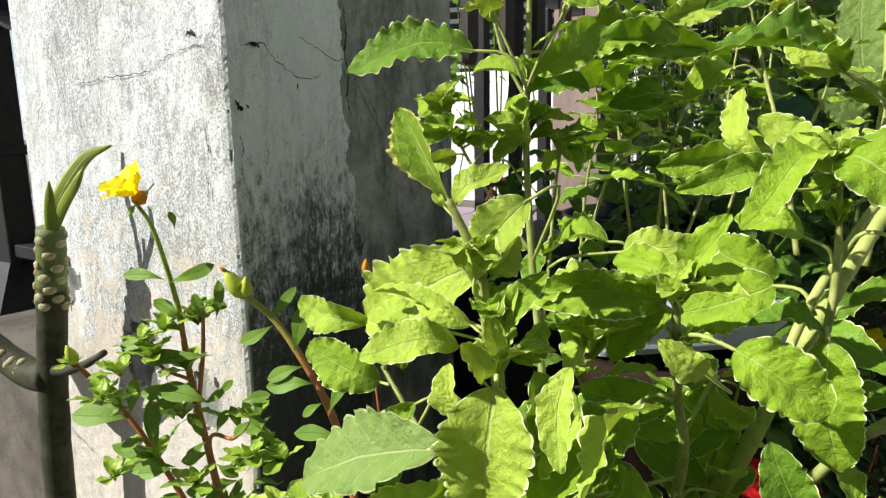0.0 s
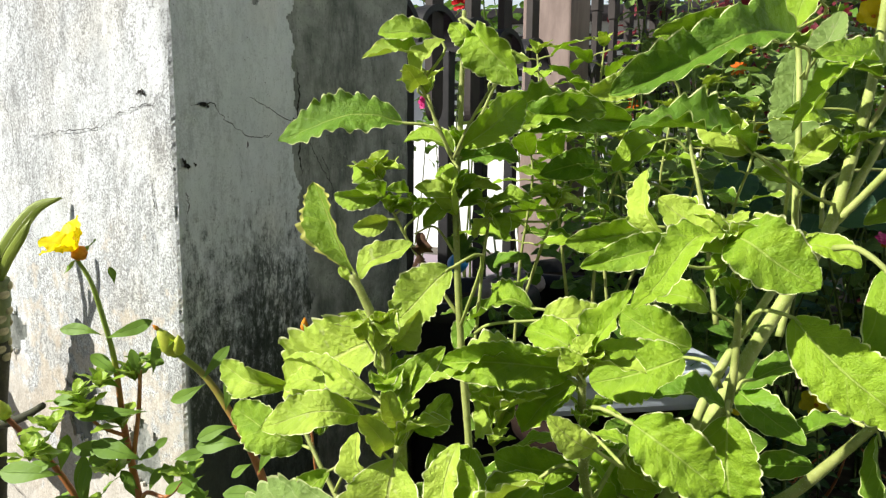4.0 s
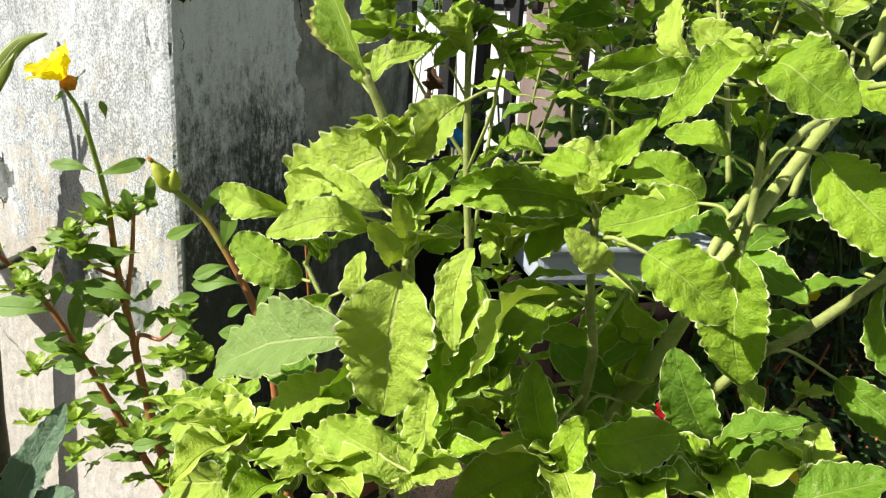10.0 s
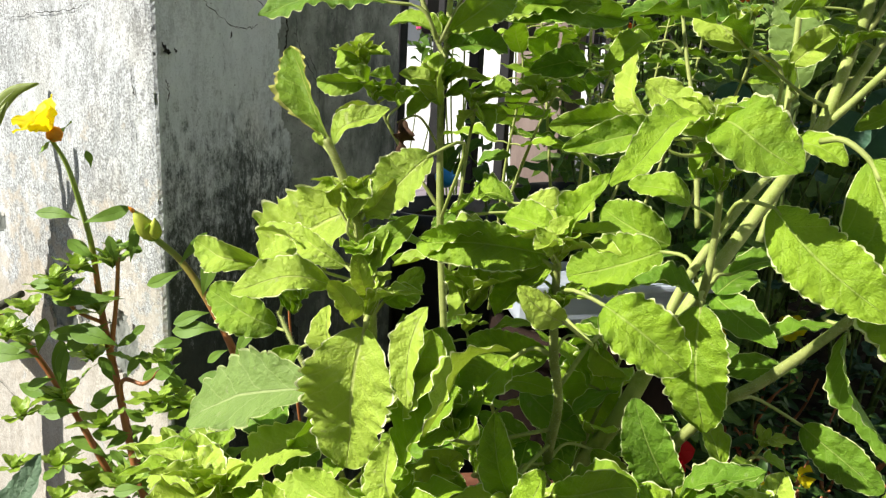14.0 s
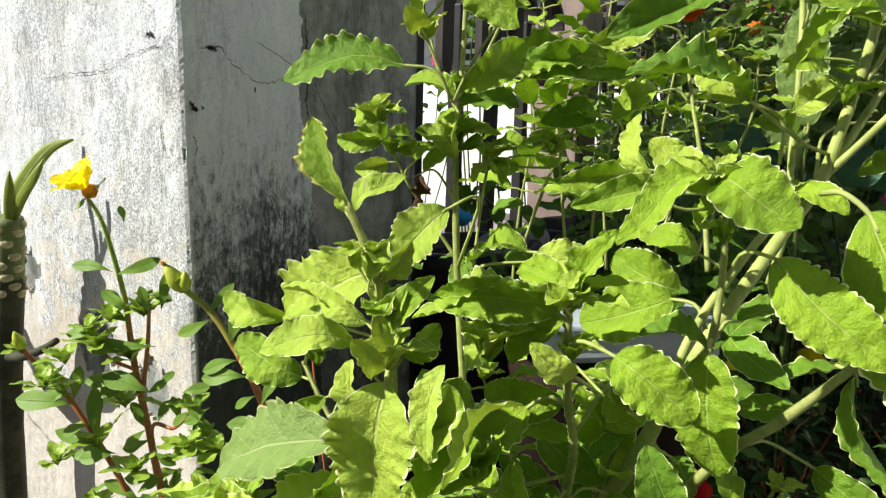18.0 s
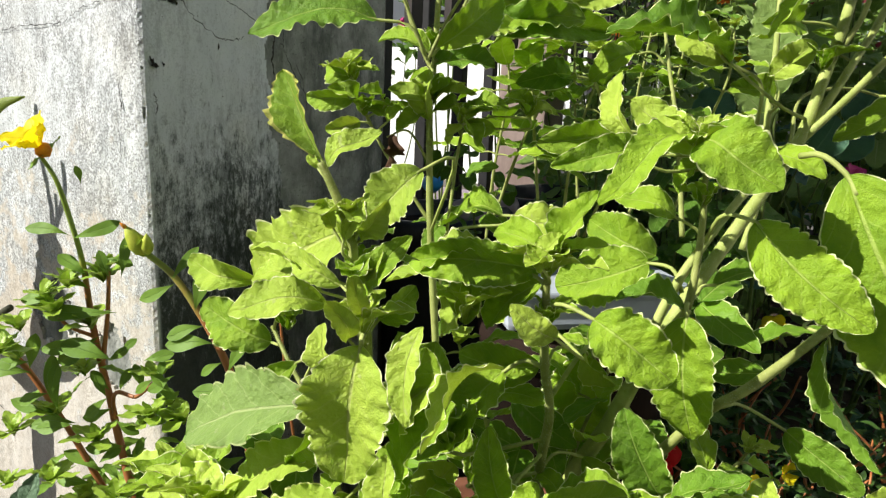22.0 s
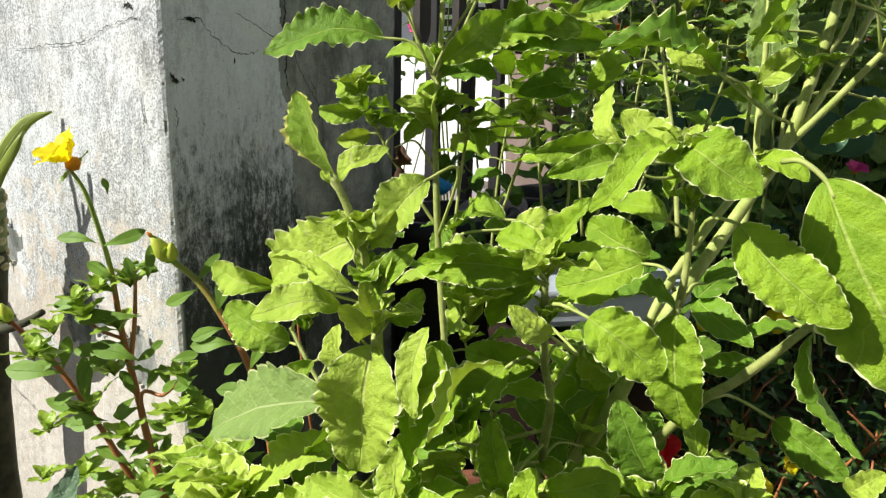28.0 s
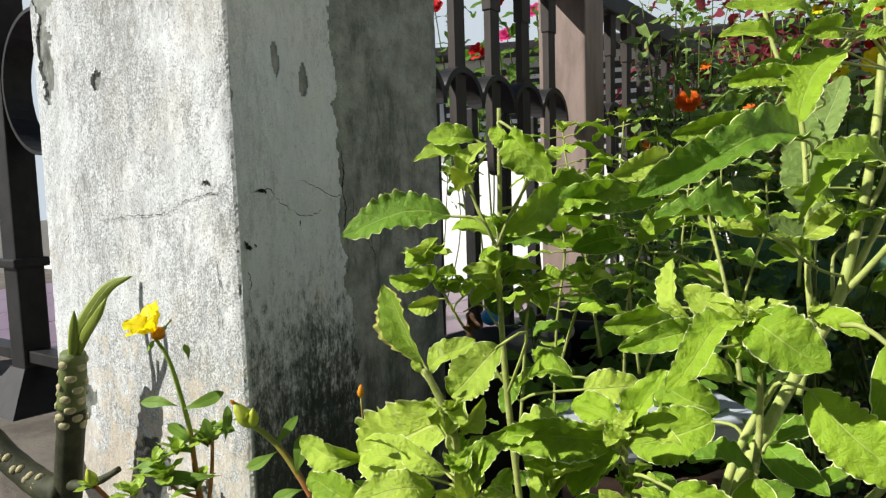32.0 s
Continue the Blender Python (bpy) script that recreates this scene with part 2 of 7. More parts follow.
BROWN_BAR = simple("brown_weathered_paint", rgb(0.022, 0.018, 0.017), rgb(0.055, 0.045, 0.04), 22, 0.6, 0.25, stretch=(1, 1, 0.25), bump=0.4)
BOUNCE_WALL = simple("pale_bounce_wall", rgb(0.50, 0.51, 0.52), rgb(0.60, 0.61, 0.62), 3, 0.85, 0.2)
UNSEEN_WALL = simple("grey_unseen_wall", rgb(0.15, 0.145, 0.13), rgb(0.22, 0.21, 0.19), 3, 0.85, 0.2)
WHITE_WALL = simple("white_wall_paint", rgb(0.78, 0.78, 0.77), rgb(0.84, 0.84, 0.83), 3, 0.8, 0.2)
STONE = simple("pinkish_stone", rgb(0.26, 0.2, 0.19), rgb(0.42, 0.36, 0.35), 30, 0.8, 0.3, bump=0.8, dist=0.004)
TILE = simple("purple_tile", rgb(0.15, 0.085, 0.13), rgb(0.21, 0.13, 0.19), 6, 0.35, 0.5)
SHEET = simple("pale_sheet_metal", rgb(0.50, 0.51, 0.56), rgb(0.66, 0.67, 0.71), 8, 0.45, 0.5, stretch=(1, 1, 0.2))
ROOF_DARK = simple("dark_roof", rgb(0.03, 0.028, 0.03), rgb(0.07, 0.06, 0.06), 10, 0.7, 0.3)


def plaster_material():
    """Old limewash: white with fine vertical grey streaks, dark grains, pits and mildew."""
    m = Mat("old_limewash", 0.9, 0.15)
    grain = m.noise(950, 4, 0.7)
    streak = m.noise(170, 5, 0.7, (1, 1, 0.14))
    wide = m.noise(45, 5, 0.7, (1, 1, 0.22))
    broad = m.noise(9, 5, 0.65, (1, 1, 0.6))
    cloud = m.noise(26, 5, 0.65)
    white = m.mix(cloud, rgb(0.585, 0.622, 0.63), rgb(0.835, 0.86, 0.865))
    low = m.node("SeparateXYZ", Vector=m.coord())
    # real stains, but heavier on the sunlit face to offset its brightness
    sunny = m.step(low.outputs["X"], 0.002, -0.002)
    c = m.mix(m.math("MULTIPLY", m.step(wide, 0.46, 0.66), m.math("MULTIPLY_ADD", sunny, 0.37, 0.12)), white, rgb(0.46, 0.48, 0.48))
    c = m.mix(m.math("MULTIPLY", m.math("MULTIPLY", m.step(streak, 0.52, 0.64), m.step(broad, 0.42, 0.56)), m.math("MULTIPLY_ADD", sunny, 0.15, 0.2)), c, rgb(0.17, 0.185, 0.185))
    patchy = m.step(broad, 0.47, 0.52)
    speck = m.step(m.math("MULTIPLY_ADD", patchy, 0.075, m.noise(560, 3, 0.7)), 0.575, 0.61)
    c = m.mix(m.math("MULTIPLY", speck, m.math("MULTIPLY_ADD", sunny, 0.52, 0.18)), c, rgb(0.16, 0.162, 0.16))
    fleck = m.step(m.math("MULTIPLY_ADD", patchy, 0.05, m.noise(210, 4, 0.7, (1, 1, 0.6))), 0.60, 0.635)
    c = m.mix(m.math("MULTIPLY", fleck, m.math("MULTIPLY_ADD", sunny, 0.27, 0.15)), c, rgb(0.2, 0.2, 0.195))
    hairline = m.step(m.noise(330, 5, 0.8, (1, 1, 0.22)), 0.54, 0.62)
    c = m.mix(m.math("MULTIPLY", hairline, 0.2), c, rgb(0.30, 0.31, 0.31))
    c = m.mix(m.math("MULTIPLY", m.math("MULTIPLY", sunny, 0.8), m.math("MULTIPLY", m.step(m.noise(700, 5, 0.85, (1, 1, 0.7)), 0.46, 0.60), m.step(m.noise(24, 5, 0.75, (1, 1, 0.6)), 0.36, 0.60))), c, rgb(0.24, 0.24, 0.23))
    mould = m.math("MULTIPLY", m.step(m.noise(170, 6, 0.8, (1, 1, 0.40)), 0.45, 0.53), m.step(m.math("MULTIPLY_ADD", broad, 0.35, low.outputs["Z"]), 0.905, 0.80))
    mould = m.math("MULTIPLY", mould, m.step(low.outputs["X"], 0.0, 0.075))
    c = m.mix(m.math("MULTIPLY", mould, 0.8), c, rgb(0.045, 0.056, 0.054))
    algae = m.math("ADD", m.noise(150, 6, 0.85, (1, 1, 0.45)), m.math("MULTIPLY", m.math("SUBTRACT", 0.71, low.outputs["Z"]), 1.7))
    algae = m.math("MULTIPLY", m.step(algae, 0.46, 0.74), m.step(low.outputs["X"], 0.0, 0.004))
    c = m.mix(m.math("MULTIPLY", algae, 0.95), c, m.mix(m.noise(210, 5), rgb(0.016, 0.022, 0.017), rgb(0.055, 0.066, 0.052)))
    tan = m.math("MULTIPLY", sunny, m.step(m.math("ADD", m.noise(40, 5, 0.7), m.math("MULTIPLY", m.math("SUBTRACT", 0.60, low.outputs["Z"]), 1.2)), 0.46, 0.58))
    c = m.mix(m.math("MULTIPLY", tan, 0.62), c, m.mix(m.noise(300, 4), rgb(0.42, 0.35, 0.26), rgb(0.72, 0.65, 0.53)))
    soot = m.math("MULTIPLY", m.step(m.math("ADD", m.noise(11, 5, 0.7, (1, 1, 0.45)), m.math("MULTIPLY", m.math("SUBTRACT", low.outputs["Z"], 0.9), 0.9)), 0.44, 0.66), m.step(m.noise(260, 5, 0.75, (1, 1, 0.5)), 0.36, 0.62))
    c = m.mix(m.math("MULTIPLY", m.math("MULTIPLY", soot, sunny), 0.7), c, rgb(0.25, 0.245, 0.22))
    warm = m.math("MULTIPLY", m.step(m.noise(9, 3), 0.46, 0.64), 0.28)
    c = m.mix(warm, c, m.mix(1.0, c, rgb(1.0, 0.9, 0.76), "MULTIPLY"))
    pit = m.step(m.noise(520, 2, 0.5), 0.70, 0.75)
    c = m.mix(m.math("MULTIPLY", pit, 0.8), c, rgb(0.1, 0.095, 0.085))
    m.color(c)
    h = m.math("ADD", m.math("MULTIPLY", grain, 0.6), m.math("MULTIPLY", m.noise(90, 5), 1.0))
    m.bump(m.math("SUBTRACT", m.math("SUBTRACT", h, m.math("MULTIPLY", streak, 0.5)), m.math("MULTIPLY", pit, 0.8)), 0.7, 0.0014)
    return m.m


def concrete_material():
    """Bare render under the limewash: sandy grey-green with damp algae streaks and pits."""
    m = Mat("bare_concrete", 0.94, 0.12)
    c = m.mix(m.step(m.noise(34, 5, 0.65), 0.3, 0.7), rgb(0.21, 0.225, 0.20), rgb(0.40, 0.41, 0.375))
    c = m.mix(m.math("MULTIPLY", m.step(m.noise(14, 6, 0.75, (1, 1, 0.35)), 0.44, 0.62), 0.72), c, rgb(0.055, 0.064, 0.055))
    c = m.mix(m.math("MULTIPLY", m.step(m.noise(420, 3, 0.7), 0.6, 0.68), 0.6), c, rgb(0.05, 0.05, 0.045))
    c = m.mix(m.math("MULTIPLY", m.step(m.noise(180, 4, 0.7), 0.6, 0.7), 0.4), c, rgb(0.5, 0.5, 0.47))
    m.color(c)
    m.bump(m.math("ADD", m.noise(60, 5), m.math("MULTIPLY", m.noise(320, 5, 0.7), 0.8)), 0.9, 0.0024)
    return m.m


PLASTER = plaster_material()
CONCRETE = concrete_material()
CRACK = simple("crack_dark", rgb(0.02, 0.02, 0.018), rgb(0.05, 0.045, 0.04), 80, 0.95, 0.05)
LEDGE = simple("ledge_cement", rgb(0.075, 0.066, 0.056), rgb(0.16, 0.142, 0.12), 14, 0.9, 0.15, bump=0.8, dist=0.002, fine=150)
BARK = simple("succulent_bark", rgb(0.016, 0.018, 0.008), rgb(0.055, 0.058, 0.028), 60, 0.7, 0.3, bump=0.6, dist=0.0012)
BARK_GREEN = simple("green_bark", rgb(0.07, 0.10, 0.03), rgb(0.15, 0.18, 0.05), 60, 0.55, 0.35, bump=0.5)
LEAF_OLIVE = leaf_material("olive_leaf", rgb(0.15, 0.21, 0.03), rgb(0.27, 0.34, 0.05), rgb(0.28, 0.34, 0.08), rgb(0.3, 0.4, 0.03), rgb(0.3, 0.32, 0.08), 0.4, 0.1, quilt=0.0)
SCAR = simple("leaf_scar", rgb(0.24, 0.22, 0.11), rgb(0.46, 0.42, 0.25), 150, 0.8, 0.2)


# ---- building blocks ----
def mesh_of(name, verts, faces, material, smooth=True, uvs=None):
    me = bpy.data.meshes.new(name)
    me.from_pydata([tuple(v) for v in verts], [], faces)
    if uvs is not None:
        layer = me.uv_layers.new(name="UVMap")
        idx = np.empty(len(me.loops), dtype=np.int32)
        me.loops.foreach_get("vertex_index", idx)
        layer.data.foreach_set("uv", np.asarray(uvs, dtype=np.float32)[idx].ravel())
    if smooth:
        me.polygons.foreach_set("use_smooth", np.ones(len(me.polygons), dtype=bool))
    me.materials.append(material)
    return me


def from_bm(name, bm, material, smooth=False):
    me = bpy.data.meshes.new(name)
    bmesh.ops.recalc_face_normals(bm, faces=bm.faces)
    bm.to_mesh(me)
    bm.free()
    if smooth:
        me.polygons.foreach_set("use_smooth", np.ones(len(me.polygons), dtype=bool))
    me.materials.append(material)
    return me


def part(name, me, parent, label="", m=None):
    """Link a mesh as one part of a thing; m is its pose in the thing's own axes."""
    ob = new(name, me)
    ob.parent = parent
    if m is not None:
        ob.matrix_basis = m
    return tagged(ob, label) if label else ob


def thing(name, at, label, category, group="", kind=""):
    ob = new(name)
    ob.location = at
    ob.empty_display_size = 0.02
    return tagged(ob, label, category, group, kind)


def glide(points, n):
    """n places along a smooth line through the points (Catmull-Rom)."""
    p = np.asarray(points, float)
    p = np.vstack([2 * p[0] - p[1], p, 2 * p[-1] - p[-2]])
    out = []
    for s in np.linspace(0, len(p) - 3 - 1e-6, n):
        i, f = int(s), s - int(s)
        a, b, c, d = p[i:i + 4]
        out.append(0.5 * (2 * b + (c - a) * f + (2 * a - 5 * b + 4 * c - d) * f * f + (3 * b - a - 3 * c + d) * f ** 3))
    return np.array(out)


def tube_data(line, radii, sides=8, cap=True):
    line = np.asarray(line, float)
    n = len(line)
    tang = np.gradient(line, axis=0)
    tang /= np.linalg.norm(tang, axis=1)[:, None] + 1e-12
    ref = np.array((0.31, 0.87, 0.12)) if abs(tang[0] @ np.array((0, 0, 1))) > 0.5 else np.array((0, 0, 1.0))
    verts, faces = [], []
    for i in range(n):
        a = np.cross(tang[i], ref)
        a /= np.linalg.norm(a) + 1e-12
        b = np.cross(tang[i], a)
        for k in range(sides):
            w = 2 * math.pi * k / sides
            verts.append(line[i] + radii[i] * (a * math.cos(w) + b * math.sin(w)))
    for i in range(n - 1):
        for k in range(sides):
            k2 = (k + 1) % sides
            faces.append((i * sides + k, i * sides + k2, (i + 1) * sides + k2, (i + 1) * sides + k))
    if cap:
        faces.append(tuple(range(sides))[::-1])
        faces.append(tuple((n - 1) * sides + k for k in range(sides)))
    return verts, faces


def tube(name, points, r0, r1, material, n=14, sides=8, rough=0.0):
    line = glide(points, n)
    radii = np.linspace(r0, r1, n)
    if rough:
        radii = radii * (1 + rough * np.array([noise.noise(Vector(p) * 90) for p in line]))
    return mesh_of(name, *tube_data(line, radii, sides), material)


def box_bm(bm, lo, hi, bevel=0.0, m=None):
    lo, hi = Vector(lo), Vector(hi)
    r = bmesh.ops.create_cube(bm, size=1.0)
    for v in r["verts"]:
        v.co = Vector(((v.co.x + 0.5) * (hi.x - lo.x) + lo.x, (v.co.y + 0.5) * (hi.y - lo.y) + lo.y, (v.co.z + 0.5) * (hi.z - lo.z) + lo.z))
    if bevel:
        edges = list({e for v in r["verts"] for e in v.link_edges})
        res = bmesh.ops.bevel(bm, geom=edges, offset=bevel, segments=2, affect="EDGES", profile=0.6)
    if m is not None:
        bmesh.ops.transform(bm, matrix=m, verts=bm.verts[:])
    return bm


def box(name, lo, hi, material, bevel=0.002, m=None):
    return from_bm(name, box_bm(bmesh.new(), lo, hi, bevel, m), material)


def lathe(name, profile, material, sides=40, wobble=0.0):
    verts, faces = [], []
    n = len(profile)
    for i, (r, z) in enumerate(profile):
        for k in range(sides):
            w = 2 * math.pi * k / sides
            q = r * (1 + wobble * noise.noise(Vector((math.cos(w), math.sin(w), z * 8))))
            verts.append((q * math.cos(w), q * math.sin(w), z))
    for i in range(n - 1):
        for k in range(sides):
            k2 = (k + 1) % sides
            faces.append((i * sides + k, i * sides + k2, (i + 1) * sides + k2, (i + 1) * sides + k))
    faces.append(tuple((n - 1) * sides + k for k in range(sides)))
    return mesh_of(name, verts, faces, material)


# ---- leaves ----
def leaf_mesh(name, length, width, arch, fold, wave, material, seed=0, teeth=9, shape=0.78, tooth=0.13, rows=28, cols=10, twist=0.0, power=0.62):
    """A leaf along +y from its base, face up +z: crenate rim, creased midrib, crimped margin, swollen fields between veins."""
    rnd = random.Random(seed)
    ph = (rnd.uniform(0, 6.3), rnd.uniform(0, 6.3))
    kk = (rnd.uniform(1.1, 2.2), rnd.uniform(1.1, 2.2))
    bend = rnd.uniform(-0.06, 0.06)
    folds = (fold * rnd.uniform(0.7, 1.3), fold * rnd.uniform(0.7, 1.3))
    droop = rnd.uniform(0.0, 0.6) * arch
    shift = (rnd.random(), rnd.random())
    half = {10: (0.26, 0.52, 0.78, 0.955, 1.0), 8: (0.33, 0.66, 0.945, 1.0), 4: (0.55, 1.0)}[cols]
    us = [-q for q in reversed(half)] + [0.0] + list(half)
    fine = rows > 12
    verts, uvs, faces = [], [], []
    for i in range(rows + 1):
        s = i / rows
        prof = max(math.sin(math.pi * s ** shape), 0.0) ** power
        prof = max(prof, 0.03 if 0 < i < rows else 0.015)
        h = width / 2 * prof
        cut = [0.0, 0.0]
        if tooth:
            for k in (0, 1):
                q = (s * teeth + shift[k] + 0.3 * noise.noise(Vector((s * 6, k * 5.0, seed)))) % 1.0
                rag = max(0.25, 0.8 + 1.1 * noise.noise(Vector((s * 5.3, k * 3.0, seed * 0.7))))
                dip = 1 - math.sin(math.pi * q ** 1.35) ** 0.6 if 0 < q < 1 else 1.0
                cut[k] = tooth * rag * dip * min(1, 5 * s)
        for u in us:
            k, w = (1, u) if u > 0 else (0, -u)
            x = h * w * (1 - (cut[k] if w > 0.99 else 0.65 * cut[k] if w > 0.9 else 0.0))
            fo = folds[k]
            z = fo * x * (1 - 0.25 * w)
            x /= math.sqrt(1 + 0.6 * fo * fo)
            z += wave * 0.26 * h * w ** 2.5 * math.sin(6.283 * kk[k] * s + ph[k])
            z += (0.05 + 0.10 * wave) * h * w ** 5 * math.sin(6.283 * (teeth * 0.55 * s + shift[k]) + 2.5 * noise.noise(Vector((s * 3.1, k * 7.0, seed * 0.9))))
            z += 0.06 * wave * h * w ** 5
            if fine:
                z += 0.006 * width * w * (1.05 - w) * math.cos(6.283 * (6.5 * s - 1.5 * w)) * (0.5 + wave)
                z += 0.05 * wave * width * noise.noise(Vector((u * 1.7, s * 3.2, seed * 1.7)))
                z += (0.010 + 0.022 * wave) * width * noise.noise(Vector((u * 4.2, s * 4.2 * length / width, seed * 1.3 + 9)))
                x += 0.05 * width * w * noise.noise(Vector((k * 9.0, s * 2.6, seed * 2.9 + 40)))
            x = (x if k else -x) + bend * length * math.sin(math.pi * s)
            if twist:
                t = twist * s
                x, z = x * math.cos(t) - z * math.sin(t), x * math.sin(t) + z * math.cos(t)
            z += arch * length * 4 * s * (1 - s) + droop * length * math.sin(6.283 * s)
            verts.append((x, s * length, z))
            uvs.append((0.5 + 0.5 * u, s))
    c = cols + 1
    for i in range(rows):
        for j in range(cols):
            faces.append((i * c + j, i * c + j + 1, (i + 1) * c + j + 1, (i + 1) * c + j))
    return mesh_of(name, verts, faces, material, True, uvs)


def frame_of(base, axis, normal):
    y = Vector(axis).normalized()
    z = Vector(normal)
    z = (z - y * z.dot(y)).normalized()
    x = y.cross(z)
    m = Matrix.Identity(4)
    for i, v in enumerate((x, y, z)):
        m[0][i], m[1][i], m[2][i] = v
    m.translation = Vector(base)
    return m


STEMS = {}
SERIAL = [0]


def plant(name, root, label, category, group=""):
    ob = thing(name, [c / 1000 for c in root], label, category, group)
    STEMS[ob.name] = []
    return ob


def stem(owner, points, r0, r1, material, hairs=0):
    """A branch through points given in millimetres, radii in millimetres, with fine hairs on it."""
    root = np.array(owner.location)
    if points[0][2] < 545 and r0 >= 1.5:
        points = [(root[0] * 700 + points[0][0] * 0.3, root[1] * 700 + points[0][1] * 0.3, root[2] * 1000 - 30)] + list(points)
    pts = np.array(points) / 1000 - root
    n = 8 * len(points)
    line = glide(pts, n)
    radii = np.linspace(r0, r1, n) / 1000
    radii = radii * (1 + 0.12 * np.array([noise.noise(Vector(p) * 60) for p in line]))
    ob = part("stem", mesh_of("stem", *tube_data(line, radii, 10), material), owner)
    STEMS[owner.name].append(line)
    if hairs:
        rnd = random.Random(len(points) * 31 + int(points[0][0]))
        verts, faces = [], []
        length = np.linalg.norm(np.diff(line, axis=0), axis=1).sum()
        for _ in range(int(length * 9000)):
            i = rnd.randrange(n - 1)
            f = rnd.random()
            p = line[i] * (1 - f) + line[i + 1] * f
            d = np.array((rnd.gauss(0, 1), rnd.gauss(0, 1), rnd.gauss(0, 1)))
            t = line[i + 1] - line[i]
            d -= t * (d @ t) / (t @ t)
            d /= np.linalg.norm(d) + 1e-9
            side = np.cross(d, t / np.linalg.norm(t)) * 0.00006
            k = len(verts)
            q = p + d * radii[i] * 0.9
            verts += [q - side, q + side, q + d * rnd.uniform(0.0007, 0.0016) + t / np.linalg.norm(t) * 0.0003]
            faces.append((k, k + 1, k + 2))
        part("hairs", mesh_of("hairs", verts, faces, HAIR), ob, "short pale hairs")
    return ob


def leaf(owner, base, tip, normal, width, arch=0.08, fold=0.15, wave=0.5, material=None, stalk=None):
    """A leaf from base to tip (millimetres), facing normal, on a stalk that comes from the nearest stem or from a given place."""
    SERIAL[0] += 1
    root = Vector(owner.location)
    b, t = Vector(base) / 1000 - root, Vector(tip) / 1000 - root
    length = (t - b).length
    fleshy = material is LEAF_FLESHY
    if fleshy:
        t, width = b + (t - b) * 0.86, width * 0.84
        length = (t - b).length
    if not fleshy and 9 < width < 29:
        # each leaf hangs turned a little round its own midrib
        pick = random.Random(SERIAL[0] + 500)
        roll = pick.uniform(0.1, 0.75)
        turned = [Matrix.Rotation(w, 3, (t - b).normalized()) @ Vector(normal) for w in (roll, -roll)]
        normal = sorted(turned, key=lambda q: q.dot(SUN_WAY))[pick.random() < 0.76]
        width, fold, arch = width * (1 + 0.22 * abs(roll)), fold * (1 + 0.5 * abs(roll)), arch * (1 + abs(roll))
    m = frame_of(b, t - b, normal)
    if width > 12:
        wave *= 0.85
    rnd = random.Random(SERIAL[0])
    blunt, teeth = rnd.uniform(0.80, 1.0), max(6, min(15, int(length * 280)))
    me = leaf_mesh("leaf", length, width / 1000, arch, fold, wave, material, SERIAL[0], teeth=teeth, shape=1.7 if fleshy else blunt,
                   power=0.75 if fleshy else 0.95 if material is LEAF_EDGE else rnd.uniform(0.46, 0.64), tooth=0.0 if fleshy else (0.19 if width < 14 else 0.14), rows=14 if fleshy else 5 * teeth)
    ob = part("leaf", me, owner, "", m)
    if fleshy:
        return ob
    aim = np.array(b - (t - b).normalized() * 0.006 - Vector((0, 0, 0.004)))
    if stalk is not None:
        start = np.array(Vector(stalk) / 1000 - root)
    else:
        near = [(np.linalg.norm(line - aim, axis=1).min(), line) for line in STEMS[owner.name]]
        if not near:
            return ob
        dist, line = min(near, key=lambda q: q[0])
        if dist > 0.06:
            return ob
        start = line[np.linalg.norm(line - aim, axis=1).argmin()]
    inv = m.inverted()
    s = inv @ Vector(start)
    if s.length < 0.003:
        return ob
    mid = Vector((s.x * 0.35, min(s.y, 0) * 0.35 - s.length * 0.28, s.z * 0.35 + s.length * 0.10))
    r = 0.0005 + width / 1000 * 0.017
    part("petiole", tube("petiole", [s, mid, (0, 0, 0), (0, length * 0.08, arch * length * 0.25)], r * 1.05, r * 0.75, STEM_PALE, 12, 7), ob)
    return ob


SHARED = {}


def shared_leaf(key, material, seed, length=0.02, ratio=0.5, arch=0.08, fold=0.2, wave=0.6, **kw):
    k = (key, seed)
    if k not in SHARED:
        SHARED[k] = leaf_mesh("leaf", length, length * ratio, arch, fold, wave, material, seed + 900, rows=28, cols=8, teeth=7, **kw)
    return SHARED[k]


def rosette(owner, place, size, n, seed, key="young", material=None, ratio=0.55, **kw):
    """A tuft of small leaves in crossed pairs round a tip."""
    rnd = random.Random(seed)
    p = Vector(place) / 1000 - Vector(owner.location)
    for i in range(n):
        f = i / n
        turn = seed * 1.3 + i * math.pi / 2 + (math.pi if i % 4 == 1 else 0) + i // 2 * 0.9 + rnd.uniform(-0.3, 0.3)
        lift = 0.25 + 1.0 * f
        axis = Vector((math.cos(turn) * math.cos(lift), math.sin(turn) * math.cos(lift), math.sin(lift)))
        normal = Vector((-math.cos(turn) * math.sin(lift), -math.sin(turn) * math.sin(lift), math.cos(lift)))
        s = size / 20 * (1.0 - 0.45 * f)
        kw.setdefault("tooth", 0.13)
        me = shared_leaf(key, material or LEAF_YOUNG, rnd.randrange(4), ratio=ratio, **kw)
        part("leaf", me, owner, "", frame_of(p - axis * 0.0008, axis, normal) @ Matrix.Scale(s, 4))


def tuft(owner, place, size, n, seed):
    rosette(owner, place, size, n, seed, "tuft", LEAF_TUFT, 0.42, shape=1.2, tooth=0.0)


